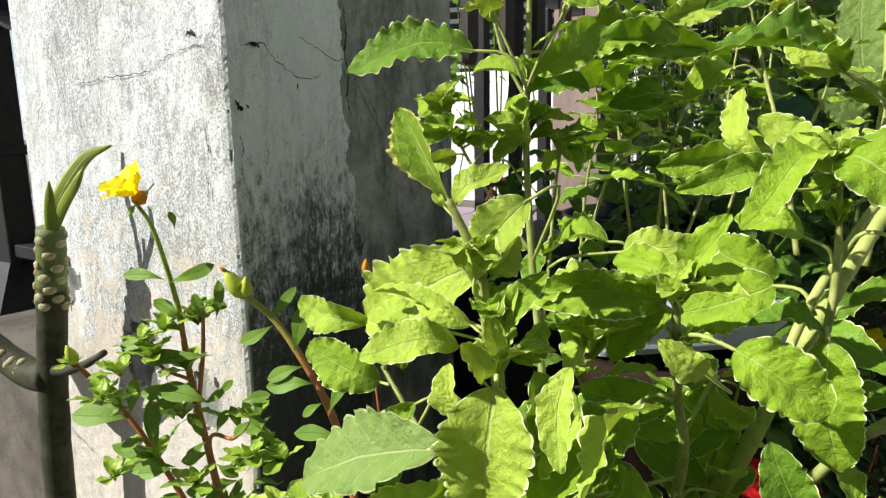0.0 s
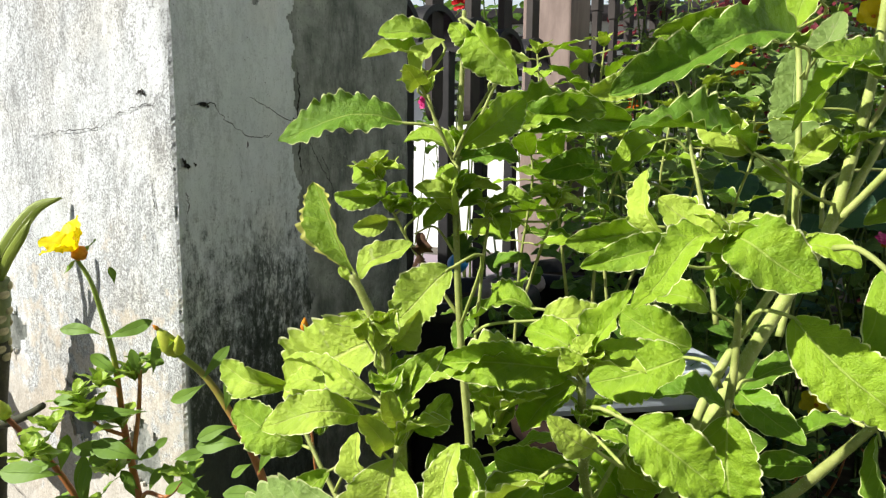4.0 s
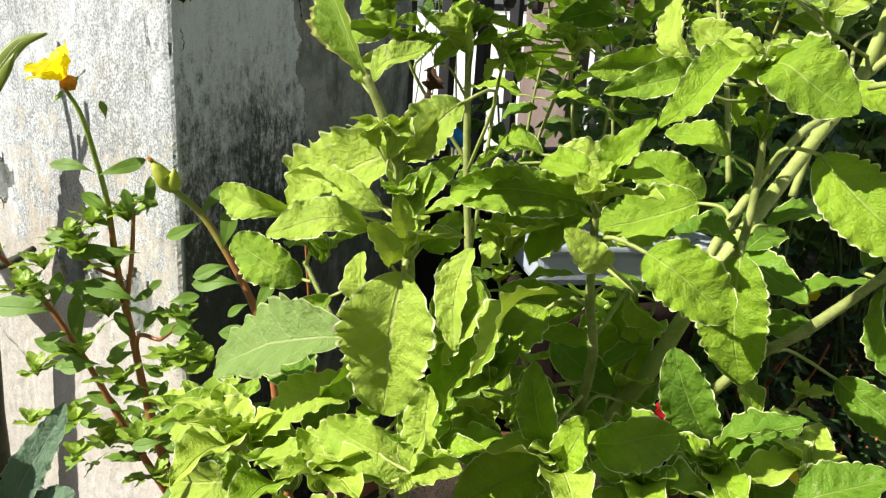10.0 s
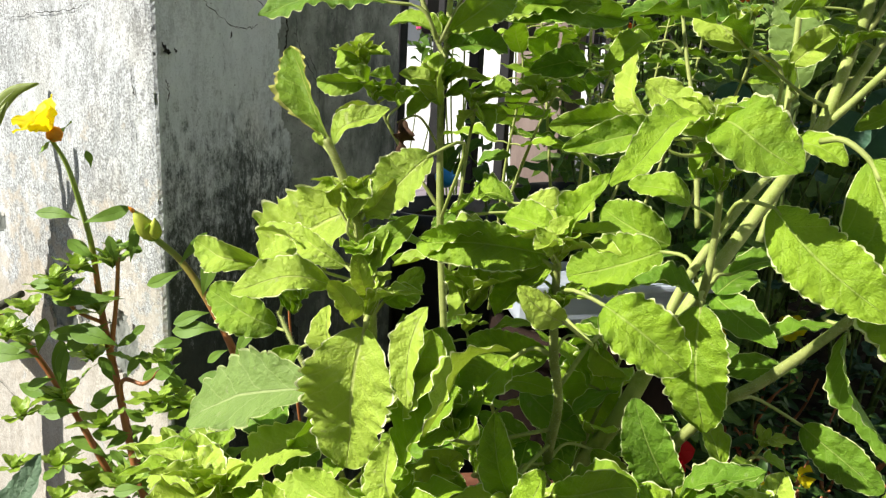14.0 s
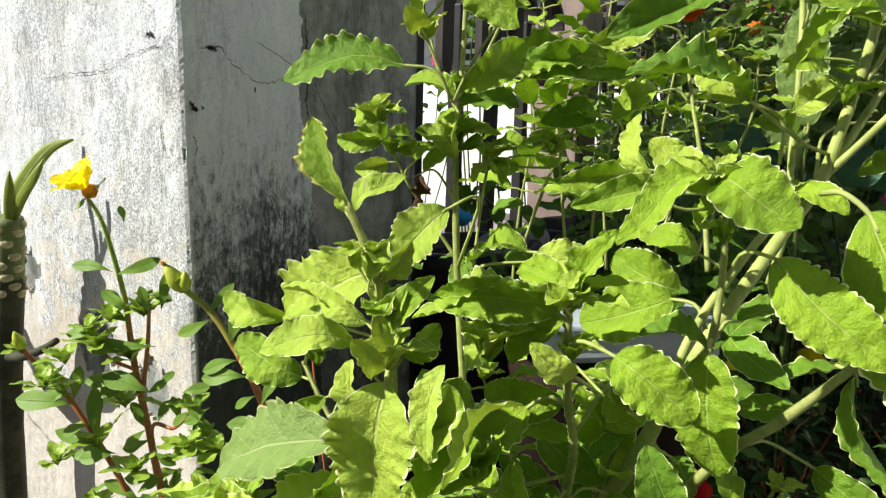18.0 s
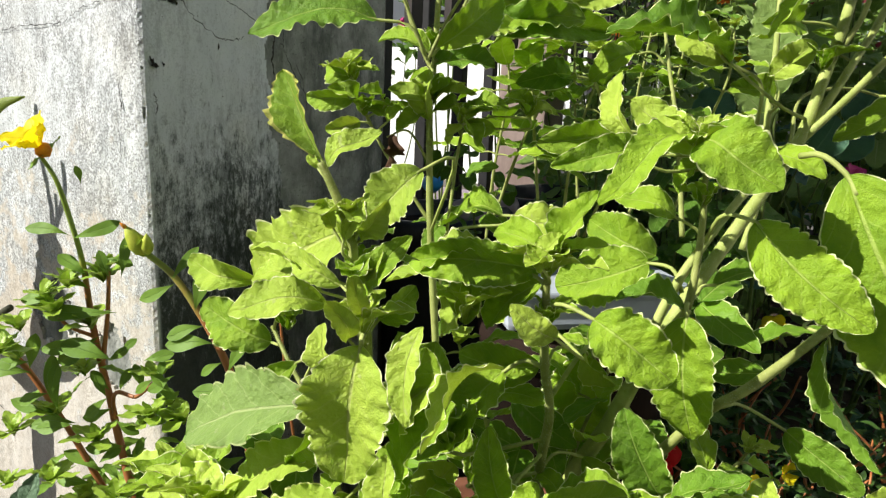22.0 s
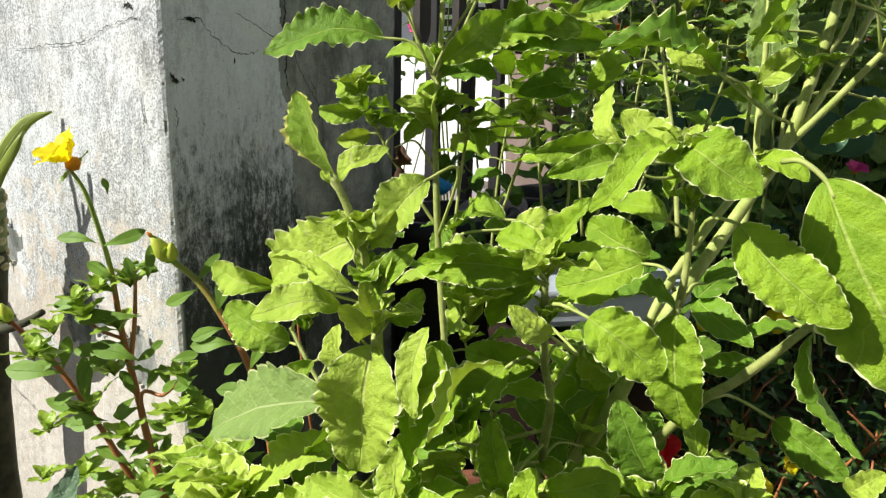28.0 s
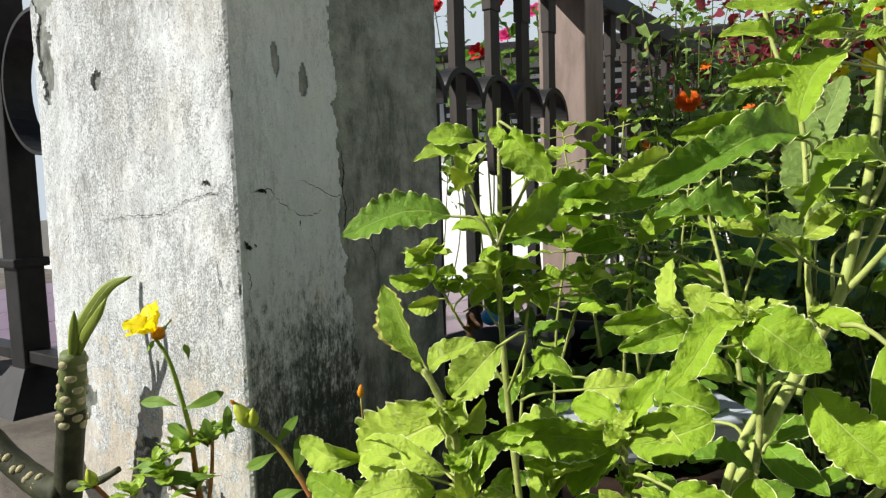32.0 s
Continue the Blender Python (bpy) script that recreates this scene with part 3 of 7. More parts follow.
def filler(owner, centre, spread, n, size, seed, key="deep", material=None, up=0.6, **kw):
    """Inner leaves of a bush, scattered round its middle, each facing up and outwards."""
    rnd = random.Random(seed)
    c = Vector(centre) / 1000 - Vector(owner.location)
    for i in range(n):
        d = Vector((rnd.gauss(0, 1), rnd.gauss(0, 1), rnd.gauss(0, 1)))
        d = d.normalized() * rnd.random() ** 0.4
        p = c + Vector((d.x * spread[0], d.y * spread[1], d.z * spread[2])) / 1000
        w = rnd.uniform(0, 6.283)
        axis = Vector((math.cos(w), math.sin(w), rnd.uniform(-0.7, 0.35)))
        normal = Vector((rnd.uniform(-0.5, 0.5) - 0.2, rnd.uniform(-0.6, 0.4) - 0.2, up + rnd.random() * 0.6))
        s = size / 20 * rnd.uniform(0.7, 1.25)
        part("leaf", shared_leaf(key, material or LEAF_SHADED_BASIL, rnd.randrange(6), **kw), owner, "", frame_of(p, axis, normal) @ Matrix.Scale(s, 4))


def shoot(owner, points, pairs, size, seed, key="inner", material=None, r=1.2, from_=0.25, stem_mat=None):
    """A leafy shoot through points (millimetres): crossed pairs of leaves along a hairy stem, smaller to a tuft at its tip."""
    rnd = random.Random(seed)
    stem(owner, points, r, r * 0.55, stem_mat or STEM, 0)
    line = STEMS[owner.name][-1]
    n = len(line)
    spin = rnd.uniform(0, 3.1)
    for q in range(pairs):
        f = from_ + (1 - from_) * (q + 0.5) / pairs
        i = min(n - 2, int(f * (n - 1)))
        p, up = Vector(line[i]), Vector(line[i + 1] - line[i]).normalized()
        for half in (0, math.pi):
            w = spin + q * 1.57 + half + rnd.uniform(-0.35, 0.35)
            flat = Vector((math.cos(w), math.sin(w), 0))
            flat = (flat - up * flat.dot(up)).normalized()
            axis = flat + up * rnd.uniform(-0.35, 0.45) + Vector((0, 0, rnd.uniform(-0.35, 0.1)))
            s = size / 20 * rnd.uniform(0.75, 1.2) * (1.05 - 0.5 * (q + 0.5) / pairs)
            b = p + flat * size / 1000 * 0.22
            part("leaf", shared_leaf(key, material or LEAF, rnd.randrange(6)), owner, "", frame_of(b, axis, up + Vector((-0.25, -0.25, 0.35))) @ Matrix.Scale(s, 4))
            part("petiole", tube("petiole", [p, p + flat * size / 1000 * 0.12 + up * 0.001, b + Vector(axis).normalized() * 0.002], 0.0007, 0.0005, STEM, 6, 5), owner)
    rosette(owner, Vector(line[-1]) * 1000 + Vector(owner.location) * 1000, size * 0.4, 6, seed)


def bloom(owner, place, facing, radius, material, petals=8, rings=1, centre=None, cup=0.35, ratio=0.62, key="petal"):
    """A flower head under its plant: rings of petals round a small centre (metres, in the plant's own axes)."""
    f = Vector(facing).normalized()
    head = part("flower", lathe("flower", [(0.0003, -radius * 0.3), (radius * 0.2, -radius * 0.18), (radius * 0.24, 0), (radius * 0.16, radius * 0.1), (0.0004, radius * 0.13)], centre or STAMEN, 12), owner, "", frame_of(place, f.orthogonal(), f))
    me = shared_leaf(key + material.name, material, 0, 0.02, ratio, shape=1.2, tooth=0.0)
    for q in range(rings):
        for i in range(petals):
            w = 2 * math.pi * (i + 0.5 * q) / petals
            lift = cup + 0.45 * q + 0.13 * math.sin(i * 2.4 + q)
            axis = Vector((math.cos(w) * math.cos(lift), math.sin(w) * math.cos(lift), math.sin(lift)))
            normal = Vector((-math.cos(w) * math.sin(lift), -math.sin(w) * math.sin(lift), math.cos(lift)))
            part("petal", me, head, "", frame_of(axis * radius * 0.1, axis, normal) @ Matrix.Scale(radius * (1 - 0.2 * q) / 0.02, 4))
    return head


# ---- the setting ----
haze = bpy.data.materials.new("pale_sky_haze")
haze.use_nodes = True
hn = haze.node_tree
hn.nodes.remove(hn.nodes["Principled BSDF"])
glow = hn.nodes.new("ShaderNodeEmission")
glow.inputs["Color"].default_value, glow.inputs["Strength"].default_value = (0.78, 0.88, 0.97, 1), 1.3
hn.links.new(glow.outputs[0], hn.nodes["Material Output"].inputs["Surface"])
tagged(new("backdrop", mesh_of("backdrop", [(-150, 120, 0), (150, 120, 0), (150, 120, 55), (-150, 120, 55)], [(0, 1, 2, 3)], haze, False)), "pale hazy morning sky far behind the garden", "sky", "", "structure")

ground_verts, ground_faces = [], []
for j, yy in enumerate((-400, -40, -4, 0, 1, 2, 4, 40, 900)):
    for i, xx in enumerate((-600, -40, -4, -1, 0, 1, 2, 4, 40, 600)):
        ground_verts.append((xx, yy, 0))
for j in range(8):
    for i in range(9):
        ground_faces.append((j * 10 + i, j * 10 + i + 1, j * 10 + i + 11, j * 10 + i + 10))
GROUND = simple("cement_yard", rgb(0.12, 0.115, 0.10), rgb(0.19, 0.18, 0.165), 2.5, 0.95, 0.1, bump=0.6, dist=0.01, fine=60)
tagged(new("ground", mesh_of("ground", ground_verts, ground_faces, GROUND)), "grey swept cement yard round the planting bed", "ground", "", "structure")

# axes of the pillar: edge towards the camera, its two faces
EDGE = Vector((-0.201, 0.522, 0.0))
TURN = radians(58.0)
UR, UL = Vector((math.cos(TURN), math.sin(TURN), 0)), Vector((-math.sin(TURN), math.cos(TURN), 0))
PILLAR_M = Matrix(((UR.x, UL.x, 0, EDGE.x), (UR.y, UL.y, 0, EDGE.y), (0, 0, 1, 0), (0, 0, 0, 1)))
# the old pillar and its railings lean a little
PIVOT = Matrix.Translation(Vector((-0.201, 0.522, 0.75)))
PILLAR_M = PIVOT @ Matrix.Rotation(radians(2.5), 4, "Y") @ PIVOT.inverted() @ PILLAR_M
SIDE = 0.285
def patch(a, z, a0, z0, ra, rz, seed):
    """Below zero inside an uneven patch."""
    d = math.hypot((a - a0) / ra, (z - z0) / rz)
    return d - 1 + 0.55 * noise.noise(Vector((a * 60, z * 60, seed))) + 0.3 * noise.noise(Vector((a * 190, z * 190, seed)))


def skin_left(a, z):
    """Above zero where the limewash still holds. a: metres round the edge, negative on the sunny face."""
    v = 1.0
    if a > 0:
        b = 0.116 + 0.016 * noise.noise(Vector((1.5, z * 9, 3))) + 0.009 * noise.noise(Vector((4.5, z * 40, 3))) + 0.005 * noise.noise(Vector((7.5, z * 120, a * 90)))
        if z < 0.70:
            b += 0.022 * min(1.0, (0.70 - z) / 0.06)
        v = min(v, (b - a) * 60)
        v = min(v, patch(a, z, 0.075, 0.99, 0.035, 0.016, 5), patch(a, z, 0.046, 0.905, 0.004, 0.014, 6), patch(a, z, 0.078, 0.895, 0.005, 0.012, 8))
    else:
        v = min(v, patch(a, z, -0.262, 0.935, 0.013, 0.045, 1), patch(a, z, -0.178, 0.905, 0.008, 0.010, 2), patch(a, z, -0.262, 1.0, 0.02, 0.03, 9))
        v = min(v, patch(a, z, -0.24, 0.60, 0.02, 0.02, 4), patch(a, z, -0.13, 0.545, 0.03, 0.03, 18), patch(a, z, -0.05, 0.53, 0.02, 0.025, 19))
    chip = -0.004 + 0.008 * noise.noise(Vector((0.3, z * 55, 11))) + 0.007 * noise.noise(Vector((9.3, z * 17, 12)))
    return min(v, (abs(a) - chip) * 160)


def pillar_core():
    step, r, verts, faces, n = 0.0075, 0.004, [], [], 0
    per = []
    k = int(SIDE / step)
    for i in range(k):
        per.append((i / k * SIDE, 0, 0, -1))
    for i in range(k):
        per.append((SIDE, i / k * SIDE, 1, 0))
    for i in range(k):
        per.append((SIDE - i / k * SIDE, SIDE, 0, 1))
    for i in range(k):
        per.append((0, SIDE - i / k * SIDE, -1, 0))
    zs = np.arange(0.0, 1.95, 0.010)
    n = len(per)
    for z in zs:
        for x, y, nx, ny in per:
            d = 0.0016 * noise.noise(Vector((x * 14, y * 14, z * 14))) + 0.0012 * noise.noise(Vector((x * 70, y * 70, z * 70)))
            verts.append((x + nx * d, y + ny * d, z))
    for j in range(len(zs) - 1):
        for i in range(n):
            i2 = (i + 1) % n
            faces.append((j * n + i, j * n + i2, (j + 1) * n + i2, (j + 1) * n + i))
    faces.append(tuple((len(zs) - 1) * n + i for i in range(n)))
    return mesh_of("pillar", verts, faces, CONCRETE, False)


def pillar_skin():
    da, dz, depth = 0.0018, 0.0026, 0.0022
    aa = np.arange(-SIDE + 0.001, 0.158, da)
    zz = np.arange(0.28, 1.16, dz)
    index, verts, faces = {}, [], []
    keep = set()

    def where(i, j, lift):
        a, z = aa[i], zz[j]
        a2, z2 = a + 0.0009 * noise.noise(Vector((a * 400, z * 400, 0))), z + 0.0015 * noise.noise(Vector((a * 400, z * 400, 7)))
        d = lift + (0.0011 * noise.noise(Vector((a * 22, z * 12, 2))) + 0.0006 * noise.noise(Vector((a * 120, z * 90, 2))) if lift > 0 else 0)
        if abs(a) < 0.006 and lift > 0:
            d -= 0.0011 * (1 - abs(a) / 0.006)
        return (a2, -d, z2) if a > 0 else (-d, -a2, z2)

    def vert(i, j, top):
        key = (i, j, top)
        if key not in index:
            index[key] = len(verts)
            verts.append(where(i, j, depth if top else -0.0015))
        return index[key]

    for i in range(len(aa) - 1):
        for j in range(len(zz) - 1):
            if skin_left(aa[i] + da / 2, zz[j] + dz / 2) > 0:
                keep.add((i, j))
    for i, j in keep:
        q = [(i, j), (i + 1, j), (i + 1, j + 1), (i, j + 1)]
        faces.append(tuple(vert(*c, True) for c in q))
        for (di, dj), (p, r) in (((0, -1), (0, 1)), ((1, 0), (1, 2)), ((0, 1), (2, 3)), ((-1, 0), (3, 0))):
            if (i + di, j + dj) not in keep:
                faces.append((vert(*q[r], True), vert(*q[p], True), vert(*q[p], False), vert(*q[r], False)))
    return mesh_of("limewash", verts, faces, PLASTER, False)


pillar = tagged(new("wall_pillar", pillar_core()), "square cement gate pillar with cracked peeling whitewash", "pillar", "", "structure")
pillar.matrix_basis = PILLAR_M
part("limewash", pillar_skin(), pillar, "flaking stained whitewash layer")


def crack(points, wide=0.34):
    """A thin dark crack across the whitewash; millimetres round the edge and up."""
    line = []
    rnd = random.Random(int(points[0][1]))
    for (a0, z0), (a1, z1) in zip(points, points[1:]):
        for k in range(9):
            f = k / 9
            line.append((a0 + (a1 - a0) * f + rnd.gauss(0, 0.7), z0 + (z1 - z0) * f + rnd.gauss(0, 0.7)))
    verts, faces = [], []
    for k, (a, z) in enumerate(line):
        w = wide * (0.3 + rnd.random()) * min(1, 0.3 + k / 6, 0.3 + (len(line) - k) / 6)
        da, dz = line[min(k + 1, len(line) - 1)][0] - line[max(k - 1, 0)][0], line[min(k + 1, len(line) - 1)][1] - line[max(k - 1, 0)][1]
        n = math.hypot(da, dz) + 1e-6
        for sgn in (-1, 1):
            a2, z2 = (a - sgn * dz / n * w) / 1000, (z + sgn * da / n * w) / 1000
            d = 0.0037 if a < 118 else 0.0032
            verts.append((a2, -d, z2) if a2 > 0 else (-d, -a2, z2))
    for k in range(len(line) - 1):
        faces.append((2 * k, 2 * k + 1, 2 * k + 3, 2 * k + 2))
    part("crack", mesh_of("crack", verts, faces, CRACK, False), pillar)


crack([(10, 799), (30, 803), (44, 790), (66, 779), (79, 778), (92, 782)])
crack([(67, 810), (80, 805), (90, 801), (110, 793), (122, 797)])
crack([(134, 794), (134, 778), (144, 761), (163, 737), (164, 723)])
crack([(149, 766), (158, 751), (164, 733)])
crack([(-212, 763), (-213, 785), (-224, 807), (-215, 823)])
crack([(-190, 778), (-142, 782), (-91, 783), (-57, 795), (-34, 800), (-13, 800)])
crack([(-67, 967), (-63, 952), (-66, 939)])
crack([(-26, 689), (-25, 703), (-26, 712)])
crack([(-277, 462), (-260, 447), (-232, 435), (-209, 429)])
crack([(-250, 730), (-254, 753), (-237, 769)])
# small knocked-out pits beside the cracks
crack([(20, 801), (24, 800), (28, 801)], 1.3)
crack([(3, 761), (6, 757), (9, 755)], 1.6)
crack([(12, 759), (16, 756)], 0.9)
crack([(-36, 808), (-30, 810), (-25, 807)], 1.2)
crack([(-22, 720), (-21, 728), (-23, 741), (-20, 748)], 0.5)
crack([(6, 722), (7, 730), (6, 738)], 0.5)
crack([(64, 775), (63, 770)], 0.8)
# edge shadow drawn as a dark line where the limewash ends
crack([(121, 838), (123, 815), (120, 800), (124, 782), (121, 765), (126, 748)], 0.9)


# low wall under the fences, porch behind
wall_m = PILLAR_M
low = tagged(new("wall_low", box("wall_low", (0.02, 0.02, 0), (2.75, SIDE - 0.02, 0.50), LEDGE, 0.006)), "low cement wall under the railing", "wall", "", "structure")
low.matrix_basis = wall_m
low2 = tagged(new("wall_low_left", box("wall_low_left", (0.012, SIDE + 0.002, 0), (SIDE + 0.02, 3.2, 0.492), LEDGE, 0.008)), "worn cement ledge beside the pillar", "wall", "", "structure")
low2.matrix_basis = wall_m
porch = tagged(new("floor_porch", box("floor_porch", (0.31, SIDE + 0.002, 0), (2.6, 3.2, 0.44), LEDGE, 0.0)), "porch floor of purple tiles", "floor", "", "structure")
porch.matrix_basis = wall_m
tile_me = box("tile", (0.0015, 0.0015, 0), (0.2985, 0.2985, 0.012), TILE, 0.0015)
for i in range(4):
    for j in range(7):
        part("tile", tile_me, porch, "", pose(0.33 + 0.3 * i, 0.38 + 0.3 * j, 0.4385))
step_white = tagged(new("trim_white_step", box("trim_white_step", (1.42, 1.25, 0.44), (1.56, 3.2, 0.50), WHITE_WALL, 0.006)), "white painted step at the sheet gate", "step", "", "structure")
step_white.matrix_basis = wall_m

# pale corrugated sheet gate behind the porch
gate = thing("sheet_gate", (0, 0, 0), "pale grey corrugated sheet gate with a dark foot rail", "gate")
gate.matrix_basis = wall_m
v, f = [], []
cols = 150
for k in range(cols + 1):
    y = 1.25 + 1.95 * k / cols
    x = 1.62 + 0.009 * math.copysign(min(1, abs(2.2 * math.sin(k * 0.9))), math.sin(k * 0.9))
    v += [(x, y, 0.52), (x, y, 1.02), (x + 0.012, y, 1.02), (x + 0.012, y, 0.52)]
for k in range(cols):
    for q in range(4):
        f.append((4 * k + q, 4 * k + (q + 1) % 4, 4 * k + 4 + (q + 1) % 4, 4 * k + 4 + q))
part("sheet", mesh_of("sheet", v, f, SHEET, False), gate)
part("foot_rail", box("foot_rail", (1.59, 1.25, 0.50), (1.64, 3.2, 0.545), IRON, 0.003), gate)

back_wall = tagged(new("wall_back", box("wall_back", (1.75, -0.55, 0.43), (1.87, 1.2, 0.88), WHITE_WALL, 0.008)), "sunlit low white wall on the porch beyond the railing", "wall", "", "structure")
back_wall.matrix_basis = wall_m


# unseen pale wall, added to bounce sunlight onto the pillar's shaded face
bounce_wall = tagged(new("wall_house", box("wall_house", (2.3, -1.29, 0), (2.5, 1.3, 2.7), BOUNCE_WALL, 0.01)), "plain pale house wall across the yard", "wall", "", "structure")
# unseen wall added behind the camera, grey to hold the fill light down
unseen_wall = tagged(new("wall_yard", box("wall_yard", (-0.9, -1.45, 0), (2.5, -1.3, 2.6), UNSEEN_WALL, 0.01)), "plain grey wall at the back of the yard", "wall", "", "structure")

# ---- railings ----
def paddle_mesh(w, t, z0, z1, material):
    """A flat picket with a rounded foot."""
    ring = [(-w / 2, z1), (-w / 2, z0 + w * 0.9)]
    for k in range(1, 12):
        q = math.pi * k / 12
        ring.append((-w / 2 * math.cos(q), z0 + w * 0.9 - w * 0.9 * math.sin(q)))
    ring += [(w / 2, z0 + w * 0.9), (w / 2, z1)]
    n = len(ring)
    verts = [(x, -t / 2, z) for x, z in ring] + [(x, t / 2, z) for x, z in ring]
    faces = [tuple(range(n)), tuple(range(2 * n - 1, n - 1, -1))]
    faces += [(k, k + n, (k + 1) % n + n, (k + 1) % n) for k in range(n)]
    return mesh_of("picket", verts, faces, material, False)


def arch_mesh(r, width, thick, a0=0.0, a1=math.pi, n=22):
    """A flat-iron hoop, standing; a0 to a1 of its round."""
    verts, faces = [], []
    for k in range(n + 1):
        q = a0 + (a1 - a0) * k / n
        for rr, y in ((r, -width / 2), (r, width / 2), (r - thick, width / 2), (r - thick, -width / 2)):
            verts.append((rr * math.cos(q), y, rr * math.sin(q)))
    for k in range(n):
        for s in range(4):
            faces.append((4 * k + s, 4 * k + (s + 1) % 4, 4 * k + 4 + (s + 1) % 4, 4 * k + 4 + s))
    faces += [(3, 2, 1, 0), (4 * n, 4 * n + 1, 4 * n + 2, 4 * n + 3)]
    return mesh_of("hoop", verts, faces, IRON, False)


fence = thing("railing", (0, 0, 0), "brown and black iron railing with rounded pickets and hoops", "fence")
fence.matrix_basis = wall_m @ pose(SIDE, SIDE / 2, 0)
bar_me = box("bar", (-0.009, -0.009, 0.50), (0.009, 0.009, 0.92), IRON, 0.0015)
picket_me = paddle_mesh(0.029, 0.012, 0.815, 1.165, BROWN_BAR)
sleeve_me = box("sleeve", (-0.0165, -0.0085, 1.078), (0.0165, 0.0085, 1.168), BROWN_BAR, 0.0015)
hoop_me = arch_mesh(0.058, 0.026, 0.009)
for k in range(21):
    x = 0.035 + 0.108 * k
    if abs(x - 0.70) < 0.07:
        continue
    part("bar", bar_me, fence, "", pose(x - 0.054, 0, 0))
    p = part("picket", picket_me, fence, "", pose(x, -0.012, 0))
    part("sleeve", sleeve_me, p)
    part("hoop", hoop_me, fence, "", pose(x, -0.012, 0.918))
part("top_rail", box("top_rail", (-0.01, -0.03, 1.17), (2.35, 0.03, 1.215), IRON, 0.004), fence)
part("foot_rail", box("foot_rail", (-0.01, -0.014, 0.53), (2.35, 0.014, 0.555), IRON, 0.002), fence)
part("post", box("post", (0.66, -0.05, 0.50), (0.76, 0.05, 1.62), POST_BROWN, 0.004), fence, "square brown railing post")

left_fence = thing("iron_railing", (0, 0, 0), "black iron railing with round scrolls beside the pillar", "fence")
left_fence.matrix_basis = wall_m @ pose(SIDE / 2, SIDE, 0)
for k in range(3):
    y = 0.365 + 0.42 * k
    post = part("post", box("post", (-0.02, -0.02, 0.50), (0.02, 0.02, 1.9), IRON, 0.003), left_fence, "", pose(0, y, 0))
    bm = bmesh.new()
    r = bmesh.ops.create_cone(bm, cap_ends=True, segments=4, radius1=0.085, radius2=0.030, depth=0.06)
    bmesh.ops.transform(bm, matrix=pose(0, 0, 0.522, 0, 0, 45), verts=bm.verts[:])
    part("foot", from_bm("foot", bm, IRON), post)
    collar = box_bm(bmesh.new(), (-0.026, -0.026, 0.70), (0.026, 0.026, 0.714), 0.003)
    part("collar", from_bm("collar", collar, IRON), post)
    for sgn in (-1, 1):
        ring = arch_mesh(0.098, 0.038, 0.005, 0, 2 * math.pi, 40)
        part("ring", ring, left_fence, "", pose(0, y + sgn * 0.119, 0.955, 0, 0, 90))
        bm = bmesh.new()
        bmesh.ops.create_uvsphere(bm, u_segments=12, v_segments=8, radius=0.008)
    part("boss", from_bm("boss", bm, IRON, True), left_fence, "", pose(-0.024, y, 0.955))
part("foot_rail", box("foot_rail", (-0.014, 0, 0.56), (0.014, 1.6, 0.578), IRON, 0.002), left_fence)


# ---- pots ----
def pot(name, at, r_rim, r_foot, height, material, label, rim=0.022):
    ob = thing(name, at, label, "pot")
    h = height
    prof = [(r_foot * 0.6, 0.0), (r_foot, 0.0), (r_foot + 0.004, 0.006), (r_rim - 0.008, h - rim - 0.004), (r_rim, h - rim), (r_rim + 0.002, h - rim * 0.5),
            (r_rim, h - 0.003), (r_rim - 0.003, h), (r_rim - 0.010, h), (r_rim - 0.013, h - 0.004), (r_rim - 0.016, h - 0.03)]
    part("body", lathe("body", prof, material, 48, 0.006), ob)
    n, verts, faces = 40, [(0, 0, h - 0.016)], []
    for q in range(1, 7):
        for k in range(n):
            w = 2 * math.pi * k / n
            rr = (r_rim - 0.012) * q / 6
            verts.append((rr * math.cos(w), rr * math.sin(w), h - 0.018 + 0.006 * noise.noise(Vector((rr * 40 * math.cos(w), rr * 40 * math.sin(w), r_rim)))))
    for k in range(n):
        faces.append((0, 1 + k, 1 + (k + 1) % n))
    for q in range(5):
        for k in range(n):
            k2 = (k + 1) % n
            faces.append((1 + q * n + k, 1 + (q + 1) * n + k, 1 + (q + 1) * n + k2, 1 + q * n + k2))
    part("soil", mesh_of("soil", verts, faces, SOIL), ob, "dark potting soil")
    return ob


pot("flower_pot", (0.03, 0.385, 0.0), 0.135, 0.095, 0.44, TERRACOTTA, "wide terracotta pot holding the basil plants")
pot("flower_pot", (-0.235, 0.445, 0.0), 0.062, 0.048, 0.36, TERRACOTTA, "small terracotta pot holding the purslane")
pot("flower_pot", (-0.432, 0.602, 0.0), 0.05, 0.04, 0.30, BLACK_PLASTIC, "black plastic pot holding the scarred succulent")
pot("flower_pot", (0.125, 0.60, 0.0), 0.085, 0.065, 0.545, DARK_POT, "dark brown pot behind the basil plants")
pot("flower_pot", (0.01, 0.83, 0.0), 0.085, 0.065, 0.60, BLACK_PLASTIC, "black plastic pot at the foot of the railing")
pot("flower_pot", (0.17, 0.97, 0.0), 0.085, 0.065, 0.60, BLACK_PLASTIC, "black plastic pot at the foot of the railing")

# white tray on the dark pot
tray = thing("plastic_tray", (0.125, 0.585, 0.546), "shallow white plastic tray lying on a pot", "tray")
bm = box_bm(bmesh.new(), (-0.070, -0.028, 0.0), (0.085, 0.06, 0.030), 0.006)
part("body", from_bm("body", bm, WHITE_PLASTIC), tray, "", pose(0, 0, 0, -2, 1, 6))
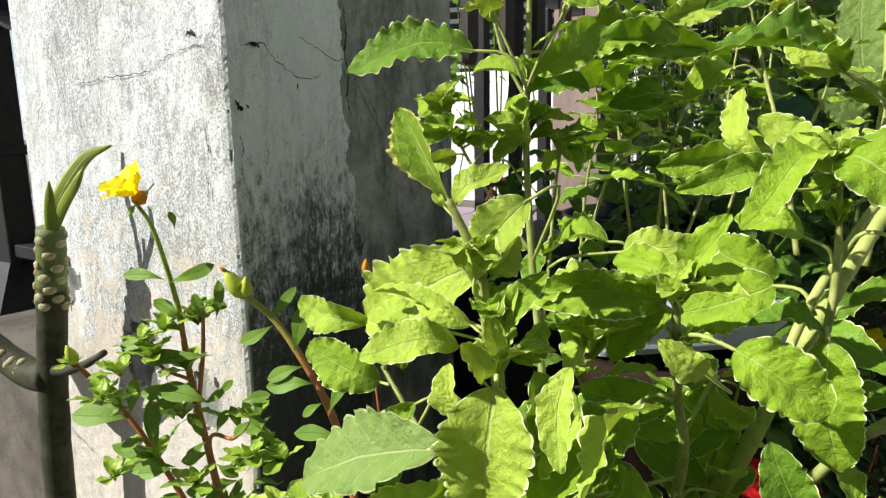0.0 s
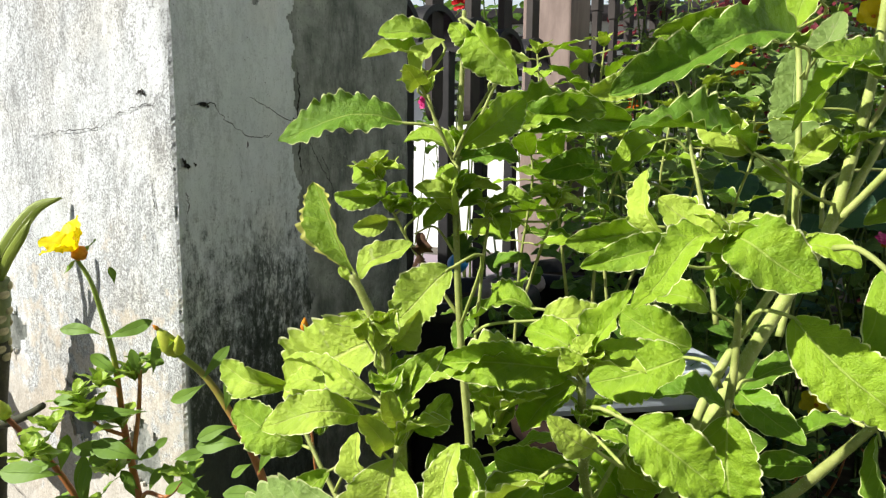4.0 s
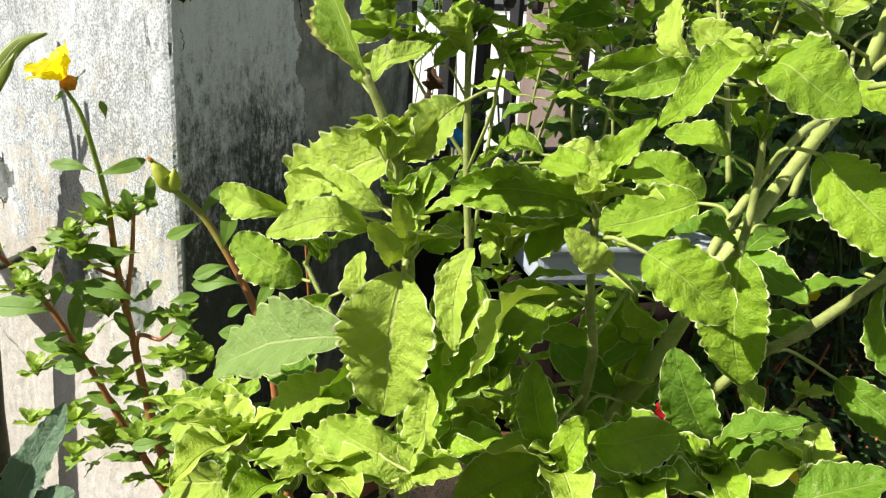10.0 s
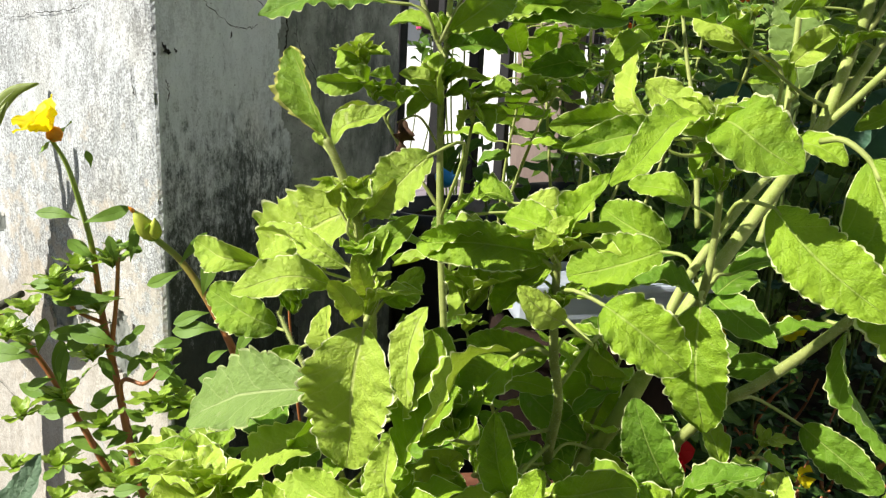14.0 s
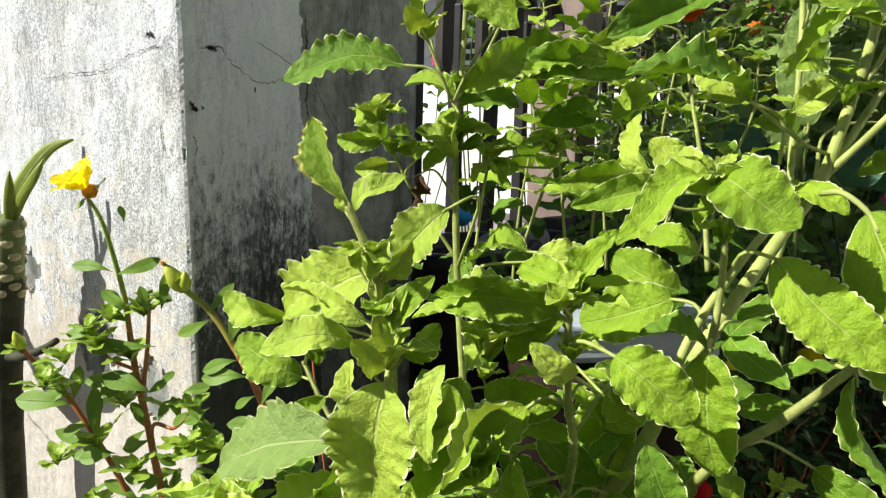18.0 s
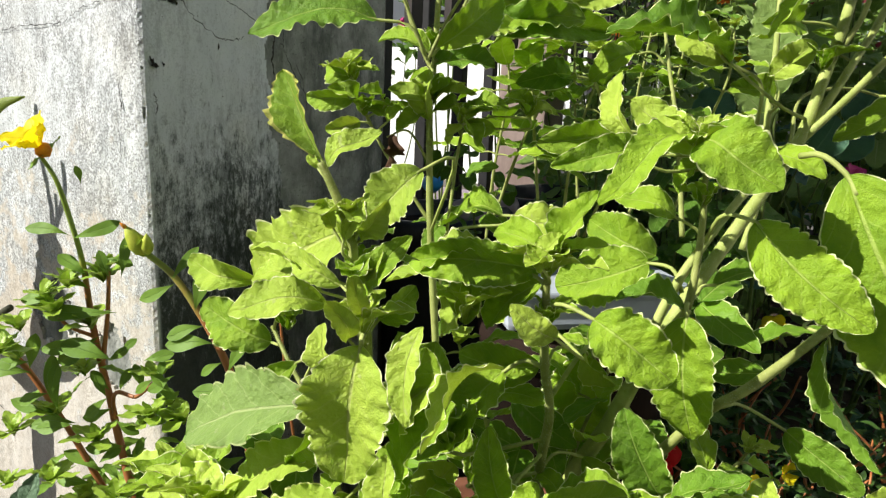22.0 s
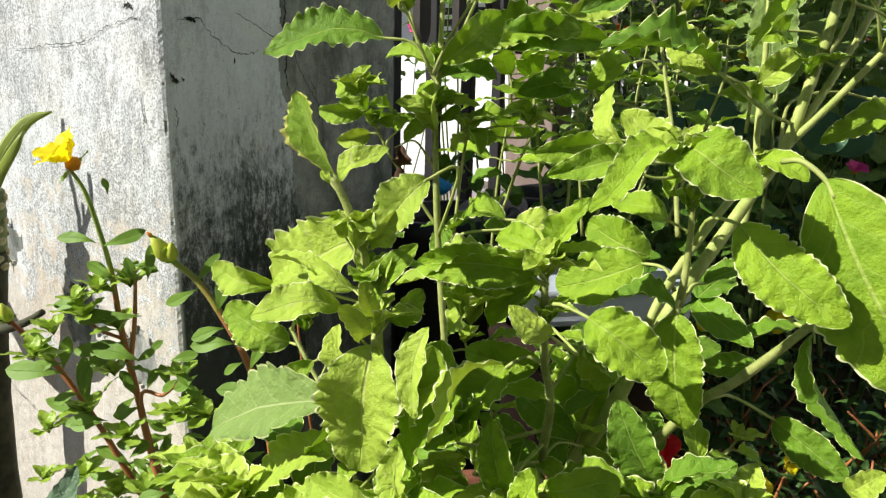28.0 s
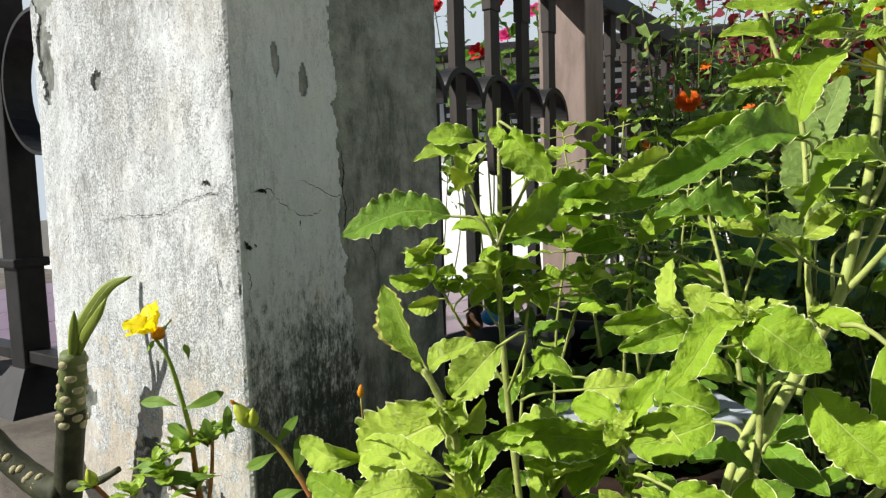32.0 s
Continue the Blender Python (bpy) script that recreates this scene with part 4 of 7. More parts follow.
part("rim", box("rim", (-0.075, -0.033, 0.028), (0.090, 0.065, 0.034), WHITE_PLASTIC, 0.002), tray, "", pose(0, 0, 0, -2, 1, 6))

# blue cap and stones by the railing
cap = tagged(new("bottle_cap", lathe("bottle_cap", [(0.004, 0.0), (0.013, 0.0), (0.0145, 0.003), (0.014, 0.018), (0.011, 0.023), (0.002, 0.024)], BLUE_PLASTIC, 24)), "bright blue plastic cap hanging at the railing", "cap")
cap.matrix_basis = pose(-0.002, 0.80, 0.634, 60, 25, 10) @ Matrix.Scale(0.75, 4)
for k, (x, y, r) in enumerate(((0.045, 0.80, 0.028), (0.085, 0.865, 0.02))):
    bm = bmesh.new()
    bmesh.ops.create_icosphere(bm, subdivisions=3, radius=r)
    for vv in bm.verts:
        vv.co *= 1 + 0.35 * noise.noise(vv.co * 55 + Vector((k * 9, 0, 0)))
        vv.co.z *= 0.8
    st = tagged(new("stone", from_bm("stone", bm, STONE, True)), "rough pinkish grey stone lying in a pot", "stone", "stones in the pots")
    st.location = (x, y, 0.598)

# planting bed
bv, bf = [], []
nx, ny = 60, 34
for j in range(ny + 1):
    for i in range(nx + 1):
        x, y = 0.35 + 2.3 * i / nx, -1.75 + 1.74 * j / ny
        edge = min(i, nx - i, j, ny - j) / 2
        h = 0.30 * min(1, edge) + 0.03 * noise.noise(Vector((x * 4, y * 4, 0))) + 0.012 * noise.noise(Vector((x * 22, y * 22, 0)))
        bv.append((x, y, max(h, -0.02) if edge > 0 else -0.02))
for j in range(ny):
    for i in range(nx):
        k = j * (nx + 1) + i
        bf.append((k, k + 1, k + nx + 2, k + nx + 1))
bed = tagged(new("ground_bed", mesh_of("ground_bed", bv, bf, SOIL)), "raised bed of dark soil before the railing", "bed", "", "structure")
bed.matrix_basis = PILLAR_M

# ---- basil plants and purslane ----

# front basil plant
basil_a = plant('holy_basil', (-20, 330, 400), 'bushy green holy basil with serrated leaves in a terracotta pot', 'herb', 'holy basil plants')
stem(basil_a, [(-31, 306, 480), (-32, 291, 568), (-30, 282, 618), (-29, 280, 645), (-32, 280, 665), (-33, 281, 682), (-37, 281, 697), (-44, 282, 714)], 3.6, 1.5, STEM, 1)
stem(basil_a, [(-44, 311, 543), (-53, 315, 584), (-64, 334, 597), (-75, 347, 611), (-84, 360, 622)], 1.5, 1.0, STEM, 1)
leaf(basil_a, (-30, 273, 645), (-38, 270, 588), (-0.28, -0.94, 0.15), 41, 0.072, 0.5, 0.5, LEAF_PALE)
leaf(basil_a, (-44, 288, 713), (-63, 315, 748), (-0.13, -0.82, 0.55), 21.2, 0.06, 0.85, 0.82, LEAF_EDGE)
leaf(basil_a, (-42, 285, 712), (-21, 285, 725), (-0.29, -0.83, 0.47), 12.8, 0.12, 0.65, 0.35, LEAF_PALE)
leaf(basil_a, (-46, 287, 711), (-50, 290, 716), (0.03, -0.82, 0.57), 4.6, 0.12, 0.65, 0.23, LEAF_YOUNG)
leaf(basil_a, (-43, 279, 659), (-81, 276, 657), (0.02, -0.64, 0.77), 17.6, 0.168, 0.42, 0.82, LEAF_PALE)
leaf(basil_a, (-85, 342, 651), (-122, 357, 659), (-0.06, -0.64, 0.77), 17.5, 0.12, 0.65, 1.06, LEAF_PALE)
leaf(basil_a, (-87, 369, 610), (-127, 385, 626), (-0.07, -0.78, 0.62), 24, 0.096, 0.42, 0.7, LEAF)
leaf(basil_a, (-33, 299, 686), (-88, 345, 653), (-0.71, -0.65, 0.28), 39.9, 0.12, 0.38, 0.82, LEAF_PALE)
leaf(basil_a, (-47, 288, 662), (-78, 304, 675), (-0.01, -0.66, 0.75), 10.0, 0.12, 0.72, 0.47, LEAF_PALE)
leaf(basil_a, (-38, 282, 666), (-58, 301, 674), (-0.26, -0.63, 0.73), 12.3, 0.144, 0.5, 0.35, LEAF_PALE)
leaf(basil_a, (-58, 304, 663), (-82, 325, 658), (-0.62, -0.57, 0.54), 14.6, 0.12, 0.5, 0.7, LEAF_YOUNG)
leaf(basil_a, (-31, 275, 660), (-10, 271, 688), (-0.31, -0.94, 0.11), 13.7, 0.096, 0.65, 0.82, LEAF)
leaf(basil_a, (-29, 271, 658), (-32, 265, 677), (0.31, -0.92, -0.23), 8.4, 0.12, 0.5, 0.35, LEAF_YOUNG)
leaf(basil_a, (-27, 274, 661), (-21, 272, 683), (-0.21, -0.98, -0.04), 10.6, 0.096, 0.65, 0.41, LEAF_PALE)
leaf(basil_a, (-35, 274, 647), (-42, 265, 665), (0.45, -0.87, -0.21), 10.3, 0.12, 0.5, 0.35, LEAF_YOUNG)
leaf(basil_a, (-24, 285, 651), (-9, 288, 664), (-0.21, -0.87, 0.45), 13.1, 0.12, 0.57, 0.82, LEAF)
leaf(basil_a, (-34, 285, 678), (-49, 306, 689), (-0.33, -0.60, 0.73), 12.1, 0.12, 0.65, 0.47, LEAF_YOUNG)
leaf(basil_a, (-31, 281, 687), (-19, 280, 700), (-0.28, -0.94, 0.19), 10.8, 0.12, 0.65, 0.47, LEAF_YOUNG)
leaf(basil_a, (-36, 278, 685), (-27, 280, 699), (-0.16, -0.97, 0.18), 7.8, 0.12, 0.65, 0.47, LEAF_YOUNG)
leaf(basil_a, (-40, 280, 689), (-43, 279, 700), (0.20, -0.98, -0.00), 6.7, 0.12, 0.65, 0.47, LEAF_YOUNG)
leaf(basil_a, (-30, 282, 684), (-19, 278, 689), (-0.48, -0.78, 0.42), 7.5, 0.12, 0.65, 0.47, LEAF_YOUNG)
leaf(basil_a, (-7, 375, 700), (-37, 375, 672), (-0.25, -0.94, 0.25), 28.0, 0.096, 0.5, 0.58, LEAF_PALE, (-3, 410, 660))
leaf(basil_a, (-52, 292, 611), (-122, 332, 577), (-0.60, -0.51, 0.62), 39.5, 0.084, 0.42, 0.7, LEAF_DULL)
leaf(basil_a, (-65, 324, 617), (-91, 326, 595), (-0.16, -0.98, 0.10), 16.5, 0.096, 0.57, 0.82, LEAF)
leaf(basil_a, (-48, 282, 613), (-65, 295, 582), (-0.37, -0.91, -0.18), 12.7, 0.096, 0.72, 0.35, LEAF)
leaf(basil_a, (-43, 294, 623), (-48, 299, 645), (0.09, -0.96, 0.25), 15.2, 0.072, 0.42, 0.46, LEAF_PALE)
leaf(basil_a, (-16, 280, 621), (-16, 274, 650), (-0.05, -0.98, -0.18), 22, 0.072, 0.38, 0.46, LEAF)
leaf(basil_a, (-15, 279, 617), (-5, 270, 645), (-0.40, -0.90, -0.14), 22, 0.072, 0.42, 0.58, LEAF)
leaf(basil_a, (-15, 277, 609), (-1, 268, 635), (-0.55, -0.84, 0.01), 24, 0.072, 0.42, 0.58, LEAF_PALE)
leaf(basil_a, (-14, 266, 588), (6, 262, 625), (-0.42, -0.90, 0.14), 24, 0.072, 0.5, 0.7, LEAF)
leaf(basil_a, (-17, 256, 581), (-20, 256, 608), (0.12, -0.99, 0.02), 16.1, 0.072, 0.57, 0.82, LEAF_PALE)

# lower leaves of the front basil plant
leaf(basil_a, (-44, 293, 588), (-105, 314, 549), (-0.56, -0.66, 0.51), 23.9, 0.096, 0.38, 0.82, LEAF_YOUNG)
leaf(basil_a, (-24, 257, 566), (-93, 285, 556), (-0.34, -0.56, 0.76), 24.4, 0.096, 0.35, 1.06, LEAF_YOUNG)
leaf(basil_a, (-25, 258, 571), (-64, 281, 576), (-0.24, -0.60, 0.77), 22.0, 0.096, 0.42, 0.94, LEAF_YOUNG)
leaf(basil_a, (-26, 247, 578), (-8, 238, 585), (-0.50, -0.63, 0.59), 14.6, 0.072, 0.5, 0.7, LEAF_YOUNG)
leaf(basil_a, (-26, 247, 578), (-21, 247, 594), (-0.44, -0.89, 0.12), 10.7, 0.072, 0.5, 0.35, LEAF_YOUNG)
leaf(basil_a, (-25, 244, 578), (-30, 236, 577), (0.28, -0.31, 0.91), 6.3, 0.072, 0.5, 0.35, LEAF_YOUNG)
leaf(basil_a, (-27, 266, 572), (-15, 289, 596), (-0.08, -0.69, 0.72), 18.8, 0.072, 0.5, 0.82, LEAF)
leaf(basil_a, (-13, 279, 564), (7, 295, 581), (-0.10, -0.68, 0.73), 20.9, 0.072, 0.42, 0.82, LEAF_PALE)
leaf(basil_a, (-48, 282, 573), (-39, 286, 586), (-0.33, -0.81, 0.49), 11.6, 0.072, 0.5, 0.7, LEAF)
leaf(basil_a, (-93, 282, 541), (-106, 296, 552), (0.07, -0.56, 0.82), 14.6, 0.072, 0.5, 0.82, LEAF)
leaf(basil_a, (-119, 348, 531), (-163, 378, 521), (-0.45, -0.40, 0.80), 24.2, 0.072, 0.5, 1.18, LEAF_PALE)
leaf(basil_a, (-112, 324, 523), (-154, 343, 508), (-0.47, -0.51, 0.72), 26.1, 0.072, 0.42, 1.18, LEAF_PALE)
leaf(basil_a, (-123, 354, 537), (-137, 370, 555), (0.10, -0.70, 0.70), 19.1, 0.072, 0.5, 0.94, LEAF)
leaf(basil_a, (-66, 258, 544), (-92, 279, 538), (-0.47, -0.35, 0.81), 18.5, 0.072, 0.5, 0.94, LEAF_PALE)
leaf(basil_a, (-46, 239, 552), (-67, 263, 553), (-0.31, -0.34, 0.89), 21.4, 0.072, 0.5, 0.94, LEAF_PALE)
leaf(basil_a, (-32, 225, 559), (-19, 226, 579), (-0.55, -0.73, 0.41), 16.5, 0.072, 0.5, 0.94, LEAF_PALE)
rosette(basil_a, (-30, 273, 671), 14, 6, 6)

# middle basil plant
basil_b = plant('holy_basil', (50, 350, 400), 'young holy basil with a pale leaf rosette at its tip', 'herb', 'holy basil plants')
stem(basil_b, [(42, 322, 463), (46, 310, 563), (50, 308, 598), (47, 308, 621), (47, 310, 643), (47, 310, 662)], 2.5, 1.7, STEM, 1)
leaf(basil_b, (45, 316, 663), (-13, 327, 665), (-0.09, -0.62, 0.78), 20.2, 0.12, 0.5, 1.06, LEAF)
leaf(basil_b, (31, 318, 658), (-24, 330, 654), (-0.21, -0.78, 0.59), 19.7, 0.12, 0.57, 0.82, LEAF_PALE)
leaf(basil_b, (32, 318, 657), (2, 324, 629), (-0.40, -0.88, 0.25), 25.6, 0.096, 0.42, 0.82, LEAF_PALE)
leaf(basil_b, (44, 313, 656), (22, 322, 634), (-0.55, -0.81, 0.20), 19.4, 0.12, 0.5, 0.82, LEAF)
leaf(basil_b, (45, 311, 659), (31, 317, 642), (-0.57, -0.79, 0.22), 13.8, 0.12, 0.5, 0.35, LEAF)
leaf(basil_b, (51, 308, 670), (68, 309, 699), (-0.37, -0.89, 0.25), 18.1, 0.096, 0.8, 1.18, LEAF)
leaf(basil_b, (50, 307, 668), (71, 301, 677), (-0.46, -0.64, 0.62), 10.4, 0.12, 0.65, 0.53, LEAF_YOUNG)
leaf(basil_b, (49, 316, 669), (27, 338, 676), (-0.37, -0.59, 0.72), 18.5, 0.12, 0.57, 1.06, LEAF)
leaf(basil_b, (46, 305, 669), (52, 303, 682), (-0.57, -0.82, 0.06), 10.3, 0.12, 0.65, 0.53, LEAF_YOUNG)
leaf(basil_b, (44, 301, 667), (36, 297, 679), (0.36, -0.93, -0.10), 9.4, 0.12, 0.65, 0.53, LEAF_YOUNG)
rosette(basil_b, (47, 306, 669), 16, 6, 1)
leaf(basil_b, (104, 349, 657), (61, 363, 641), (-0.43, -0.76, 0.50), 32.5, 0.072, 0.35, 0.58, LEAF, (116, 335, 646))
leaf(basil_b, (39, 372, 672), (70, 364, 675), (-0.23, -0.76, 0.60), 22.1, 0.096, 0.38, 0.58, LEAF_PALE, (5, 400, 659))
leaf(basil_b, (37, 399, 672), (1, 419, 662), (-0.52, -0.62, 0.59), 24.1, 0.096, 0.38, 0.58, LEAF, (50, 400, 661))
leaf(basil_b, (112, 364, 657), (82, 385, 672), (-0.24, -0.76, 0.60), 26.8, 0.096, 0.38, 0.58, LEAF)
leaf(basil_b, (63, 289, 649), (91, 271, 629), (-0.5, -0.62, 0.6), 29.2, 0.12, 0.5, 1.0, LEAF, (47, 311, 645))
leaf(basil_b, (46, 314, 618), (10, 331, 618), (-0.33, -0.68, 0.66), 20.4, 0.072, 0.42, 0.7, LEAF)
leaf(basil_b, (29, 309, 618), (-11, 293, 585), (-0.5, -0.55, 0.67), 33, 0.06, 0.42, 0.7, LEAF, (47, 308, 620))
leaf(basil_b, (80, 352, 607), (68, 362, 551), (-0.51, -0.86, -0.03), 39.0, 0.06, 0.38, 0.58, LEAF)
leaf(basil_b, (70, 329, 619), (83, 320, 606), (-0.23, -0.91, 0.35), 13.6, 0.12, 0.8, 1.06, LEAF_YOUNG)
leaf(basil_b, (-8, 305, 606), (-1, 311, 632), (-0.20, -0.94, 0.28), 24, 0.072, 0.42, 0.58, LEAF)
leaf(basil_b, (26, 267, 576), (19, 270, 612), (-0.04, -1.00, 0.09), 16.3, 0.072, 0.5, 0.7, LEAF)
leaf(basil_b, (41, 259, 584), (70, 252, 592), (-0.32, -0.72, 0.62), 21.5, 0.072, 0.42, 0.58, LEAF)
leaf(basil_b, (30, 257, 576), (36, 252, 598), (-0.63, -0.78, 0.00), 16.2, 0.072, 0.5, 0.58, LEAF)
leaf(basil_b, (14, 313, 571), (-3, 337, 578), (-0.38, -0.48, 0.79), 20.4, 0.072, 0.5, 0.7, LEAF)
leaf(basil_b, (15, 288, 577), (29, 281, 592), (-0.67, -0.68, 0.30), 14.5, 0.072, 0.5, 0.7, LEAF)
leaf(basil_b, (10, 282, 570), (-8, 296, 576), (-0.23, -0.64, 0.73), 16.1, 0.072, 0.5, 0.7, LEAF)
leaf(basil_b, (70, 326, 566), (87, 322, 549), (0.15, -0.92, 0.36), 16.9, 0.072, 0.5, 0.7, LEAF)
leaf(basil_b, (31, 280, 563), (-10, 273, 546), (-0.22, -0.62, 0.75), 26.5, 0.072, 0.42, 0.7, LEAF)
leaf(basil_b, (31, 275, 567), (33, 257, 559), (-0.27, -0.41, 0.87), 13.6, 0.072, 0.42, 0.7, LEAF)
leaf(basil_b, (32, 285, 563), (24, 320, 585), (-0.29, -0.55, 0.78), 17.5, 0.072, 0.5, 0.7, LEAF)
leaf(basil_b, (49, 280, 566), (78, 273, 578), (-0.40, -0.66, 0.63), 22.2, 0.072, 0.42, 0.58, LEAF)
leaf(basil_b, (32, 244, 551), (51, 250, 569), (-0.43, -0.63, 0.65), 18.3, 0.072, 0.42, 0.58, LEAF)
leaf(basil_b, (8, 235, 556), (-1, 240, 572), (0.23, -0.89, 0.40), 12.4, 0.072, 0.42, 0.58, LEAF)

# tall basil plant with thick pale stems
# sunlit leaves on the near side of the middle plant
leaf(basil_b, (22, 244, 647), (-7, 226, 625), (-0.75, -0.45, 0.5), 20, 0.09, 0.45, 0.8, LEAF_PALE)
leaf(basil_b, (-6, 248, 661), (-12, 233, 631), (-0.7, -0.6, 0.35), 13, 0.09, 0.45, 0.8, LEAF_PALE)
leaf(basil_b, (42, 259, 652), (25, 257, 666), (-0.6, -0.4, 0.7), 12, 0.09, 0.45, 0.8, LEAF_PALE)
basil_c = plant('holy_basil', (75, 400, 400), 'tall holy basil with thick pale branching stems', 'herb', 'holy basil plants')
stem(basil_c, [(54, 350, 492), (66, 333, 549), (83, 330, 581), (99, 334, 609), (121, 344, 639), (145, 360, 663), (167, 371, 688), (188, 382, 712), (205, 395, 745), (222, 409, 782), (239, 428, 821), (247, 436, 855)], 4.5, 2.5, STEM_PALE, 1)
stem(basil_c, [(100, 332, 613), (104, 332, 633), (116, 337, 654), (133, 346, 673), (151, 356, 690), (169, 368, 697)], 2.5, 1.8, STEM_PALE, 1)
stem(basil_c, [(187, 381, 710), (212, 396, 738), (239, 411, 772), (260, 424, 804)], 2.5, 1.8, STEM_PALE, 1)
stem(basil_c, [(190, 384, 713), (211, 382, 735), (238, 379, 766)], 2.2, 1.7, STEM_PALE, 1)
stem(basil_c, [(106, 336, 608), (112, 319, 641), (117, 321, 674), (118, 324, 706)], 2.2, 1.2, STEM, 1)
stem(basil_c, [(172, 398, 652), (184, 407, 687), (187, 415, 723), (193, 426, 768), (196, 438, 820), (186, 449, 866), (183, 455, 892)], 2.0, 1.4, STEM_PALE, 0)
stem(basil_c, [(101, 313, 573), (121, 308, 598), (142, 311, 609), (176, 321, 629), (183, 322, 636)], 2.6, 2.2, STEM, 1)
stem(basil_c, [(210, 401, 752), (228, 403, 782), (234, 409, 826), (240, 421, 880)], 1.6, 1.0, STEM, 0)
stem(basil_c, [(195, 402, 711), (212, 428, 735), (245, 439, 740), (282, 448, 732)], 1.2, 0.8, STEM, 0)
leaf(basil_c, (108, 305, 720), (128, 275, 704), (-0.6, -0.45, 0.66), 29.5, 0.24, 0.38, 0.58, LEAF)
leaf(basil_c, (108, 308, 715), (82, 320, 736), (-0.45, -0.65, 0.6), 19, 0.096, 0.5, 0.82, LEAF_PALE)
leaf(basil_c, (85, 322, 719), (83, 339, 748), (-0.37, -0.81, 0.46), 15, 0.096, 0.72, 0.7, LEAF_PALE)
leaf(basil_c, (81, 343, 722), (44, 331, 717), (0.12, -0.73, 0.67), 16.4, 0.12, 0.5, 0.82, LEAF)
leaf(basil_c, (92, 325, 712), (48, 317, 708), (0.05, -0.55, 0.83), 15, 0.12, 0.5, 0.82, LEAF)
leaf(basil_c, (109, 312, 713), (60, 277, 698), (0.1, -0.45, 0.88), 18, 0.144, 0.57, 0.94, LEAF)
leaf(basil_c, (115, 306, 717), (122, 303, 728), (-0.60, -0.77, 0.20), 9.0, 0.12, 0.57, 0.94, LEAF_YOUNG)
rosette(basil_c, (107, 303, 719), 12, 6, 2)
leaf(basil_c, (116, 319, 709), (107, 326, 695), (-0.69, -0.72, 0.11), 12.5, 0.12, 0.5, 0.82, LEAF)
leaf(basil_c, (113, 343, 681), (87, 356, 689), (-0.16, -0.77, 0.62), 15.8, 0.12, 0.5, 0.7, LEAF)
leaf(basil_c, (149, 384, 753), (83, 374, 766), (0.5, -0.45, 0.75), 31, 0.144, 0.9, 1.5, LEAF_SHADED_BASIL, (169, 389, 720))
leaf(basil_c, (149, 385, 754), (128, 398, 779), (-0.33, -0.93, 0.17), 24.2, 0.096, 0.5, 0.82, LEAF_PALE)
leaf(basil_c, (133, 305, 686), (165, 268, 650), (-0.7, -0.4, 0.62), 29.5, 0.072, 0.3, 0.58, LEAF, (121, 326, 673))
leaf(basil_c, (168, 303, 706), (214, 259, 607), (-0.74, -0.42, 0.6), 52, 0.072, 0.2, 0.5, LEAF, (157, 320, 712))
leaf(basil_c, (109, 309, 643), (115, 306, 585), (-0.55, -0.83, 0.1), 31, 0.072, 0.25, 0.5, LEAF)
leaf(basil_c, (110, 314, 644), (80, 320, 648), (-0.08, -0.80, 0.59), 18.4, 0.096, 0.42, 0.7, LEAF_SHADED_BASIL)
leaf(basil_c, (129, 331, 651), (176, 340, 646), (0.22, -0.78, 0.59), 19.6, 0.096, 0.42, 0.7, LEAF_SHADED_BASIL, (119, 325, 648))
leaf(basil_c, (180, 320, 628), (195, 292, 575), (-0.71, -0.69, 0.16), 14.4, 0.06, 0.72, 0.7, LEAF_SHADED_BASIL)
leaf(basil_c, (165, 320, 582), (190, 295, 563), (-0.38, -0.77, 0.52), 19.4, 0.06, 0.42, 0.7, LEAF_SHADED_BASIL, (129, 309, 600))
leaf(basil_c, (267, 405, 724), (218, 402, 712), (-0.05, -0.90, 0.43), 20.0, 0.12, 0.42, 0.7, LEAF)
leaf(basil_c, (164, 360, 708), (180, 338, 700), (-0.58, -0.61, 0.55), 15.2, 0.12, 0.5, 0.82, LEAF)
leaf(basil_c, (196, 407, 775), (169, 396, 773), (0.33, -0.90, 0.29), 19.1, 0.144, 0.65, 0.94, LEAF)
leaf(basil_c, (96, 286, 568), (77, 288, 610), (-0.09, -1.00, 0.01), 22.4, 0.072, 0.38, 0.58, LEAF_SHADED_BASIL)
leaf(basil_c, (93, 271, 573), (121, 261, 593), (-0.63, -0.49, 0.61), 15.6, 0.072, 0.5, 0.7, LEAF_SHADED_BASIL)
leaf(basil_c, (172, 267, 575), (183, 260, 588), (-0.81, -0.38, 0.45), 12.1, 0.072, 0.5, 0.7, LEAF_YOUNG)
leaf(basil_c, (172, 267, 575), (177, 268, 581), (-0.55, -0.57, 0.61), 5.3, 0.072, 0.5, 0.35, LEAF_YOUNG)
leaf(basil_c, (182, 341, 629), (215, 353, 637), (0.04, -0.62, 0.78), 21.2, 0.072, 0.5, 0.7, LEAF_SHADED_BASIL)
leaf(basil_c, (211, 328, 618), (202, 343, 637), (-0.41, -0.81, 0.42), 17.0, 0.072, 0.5, 0.7, LEAF_SHADED_BASIL)
leaf(basil_c, (97, 289, 562), (130, 280, 582), (-0.55, -0.51, 0.66), 16.2, 0.072, 0.5, 0.7, LEAF_SHADED_BASIL)
leaf(basil_c, (99, 288, 559), (129, 267, 557), (-0.38, -0.58, 0.72), 20.3, 0.072, 0.42, 0.7, LEAF_SHADED_BASIL)
leaf(basil_c, (97, 288, 558), (108, 266, 553), (-0.48, -0.42, 0.77), 16.1, 0.072, 0.5, 0.82, LEAF_SHADED_BASIL)
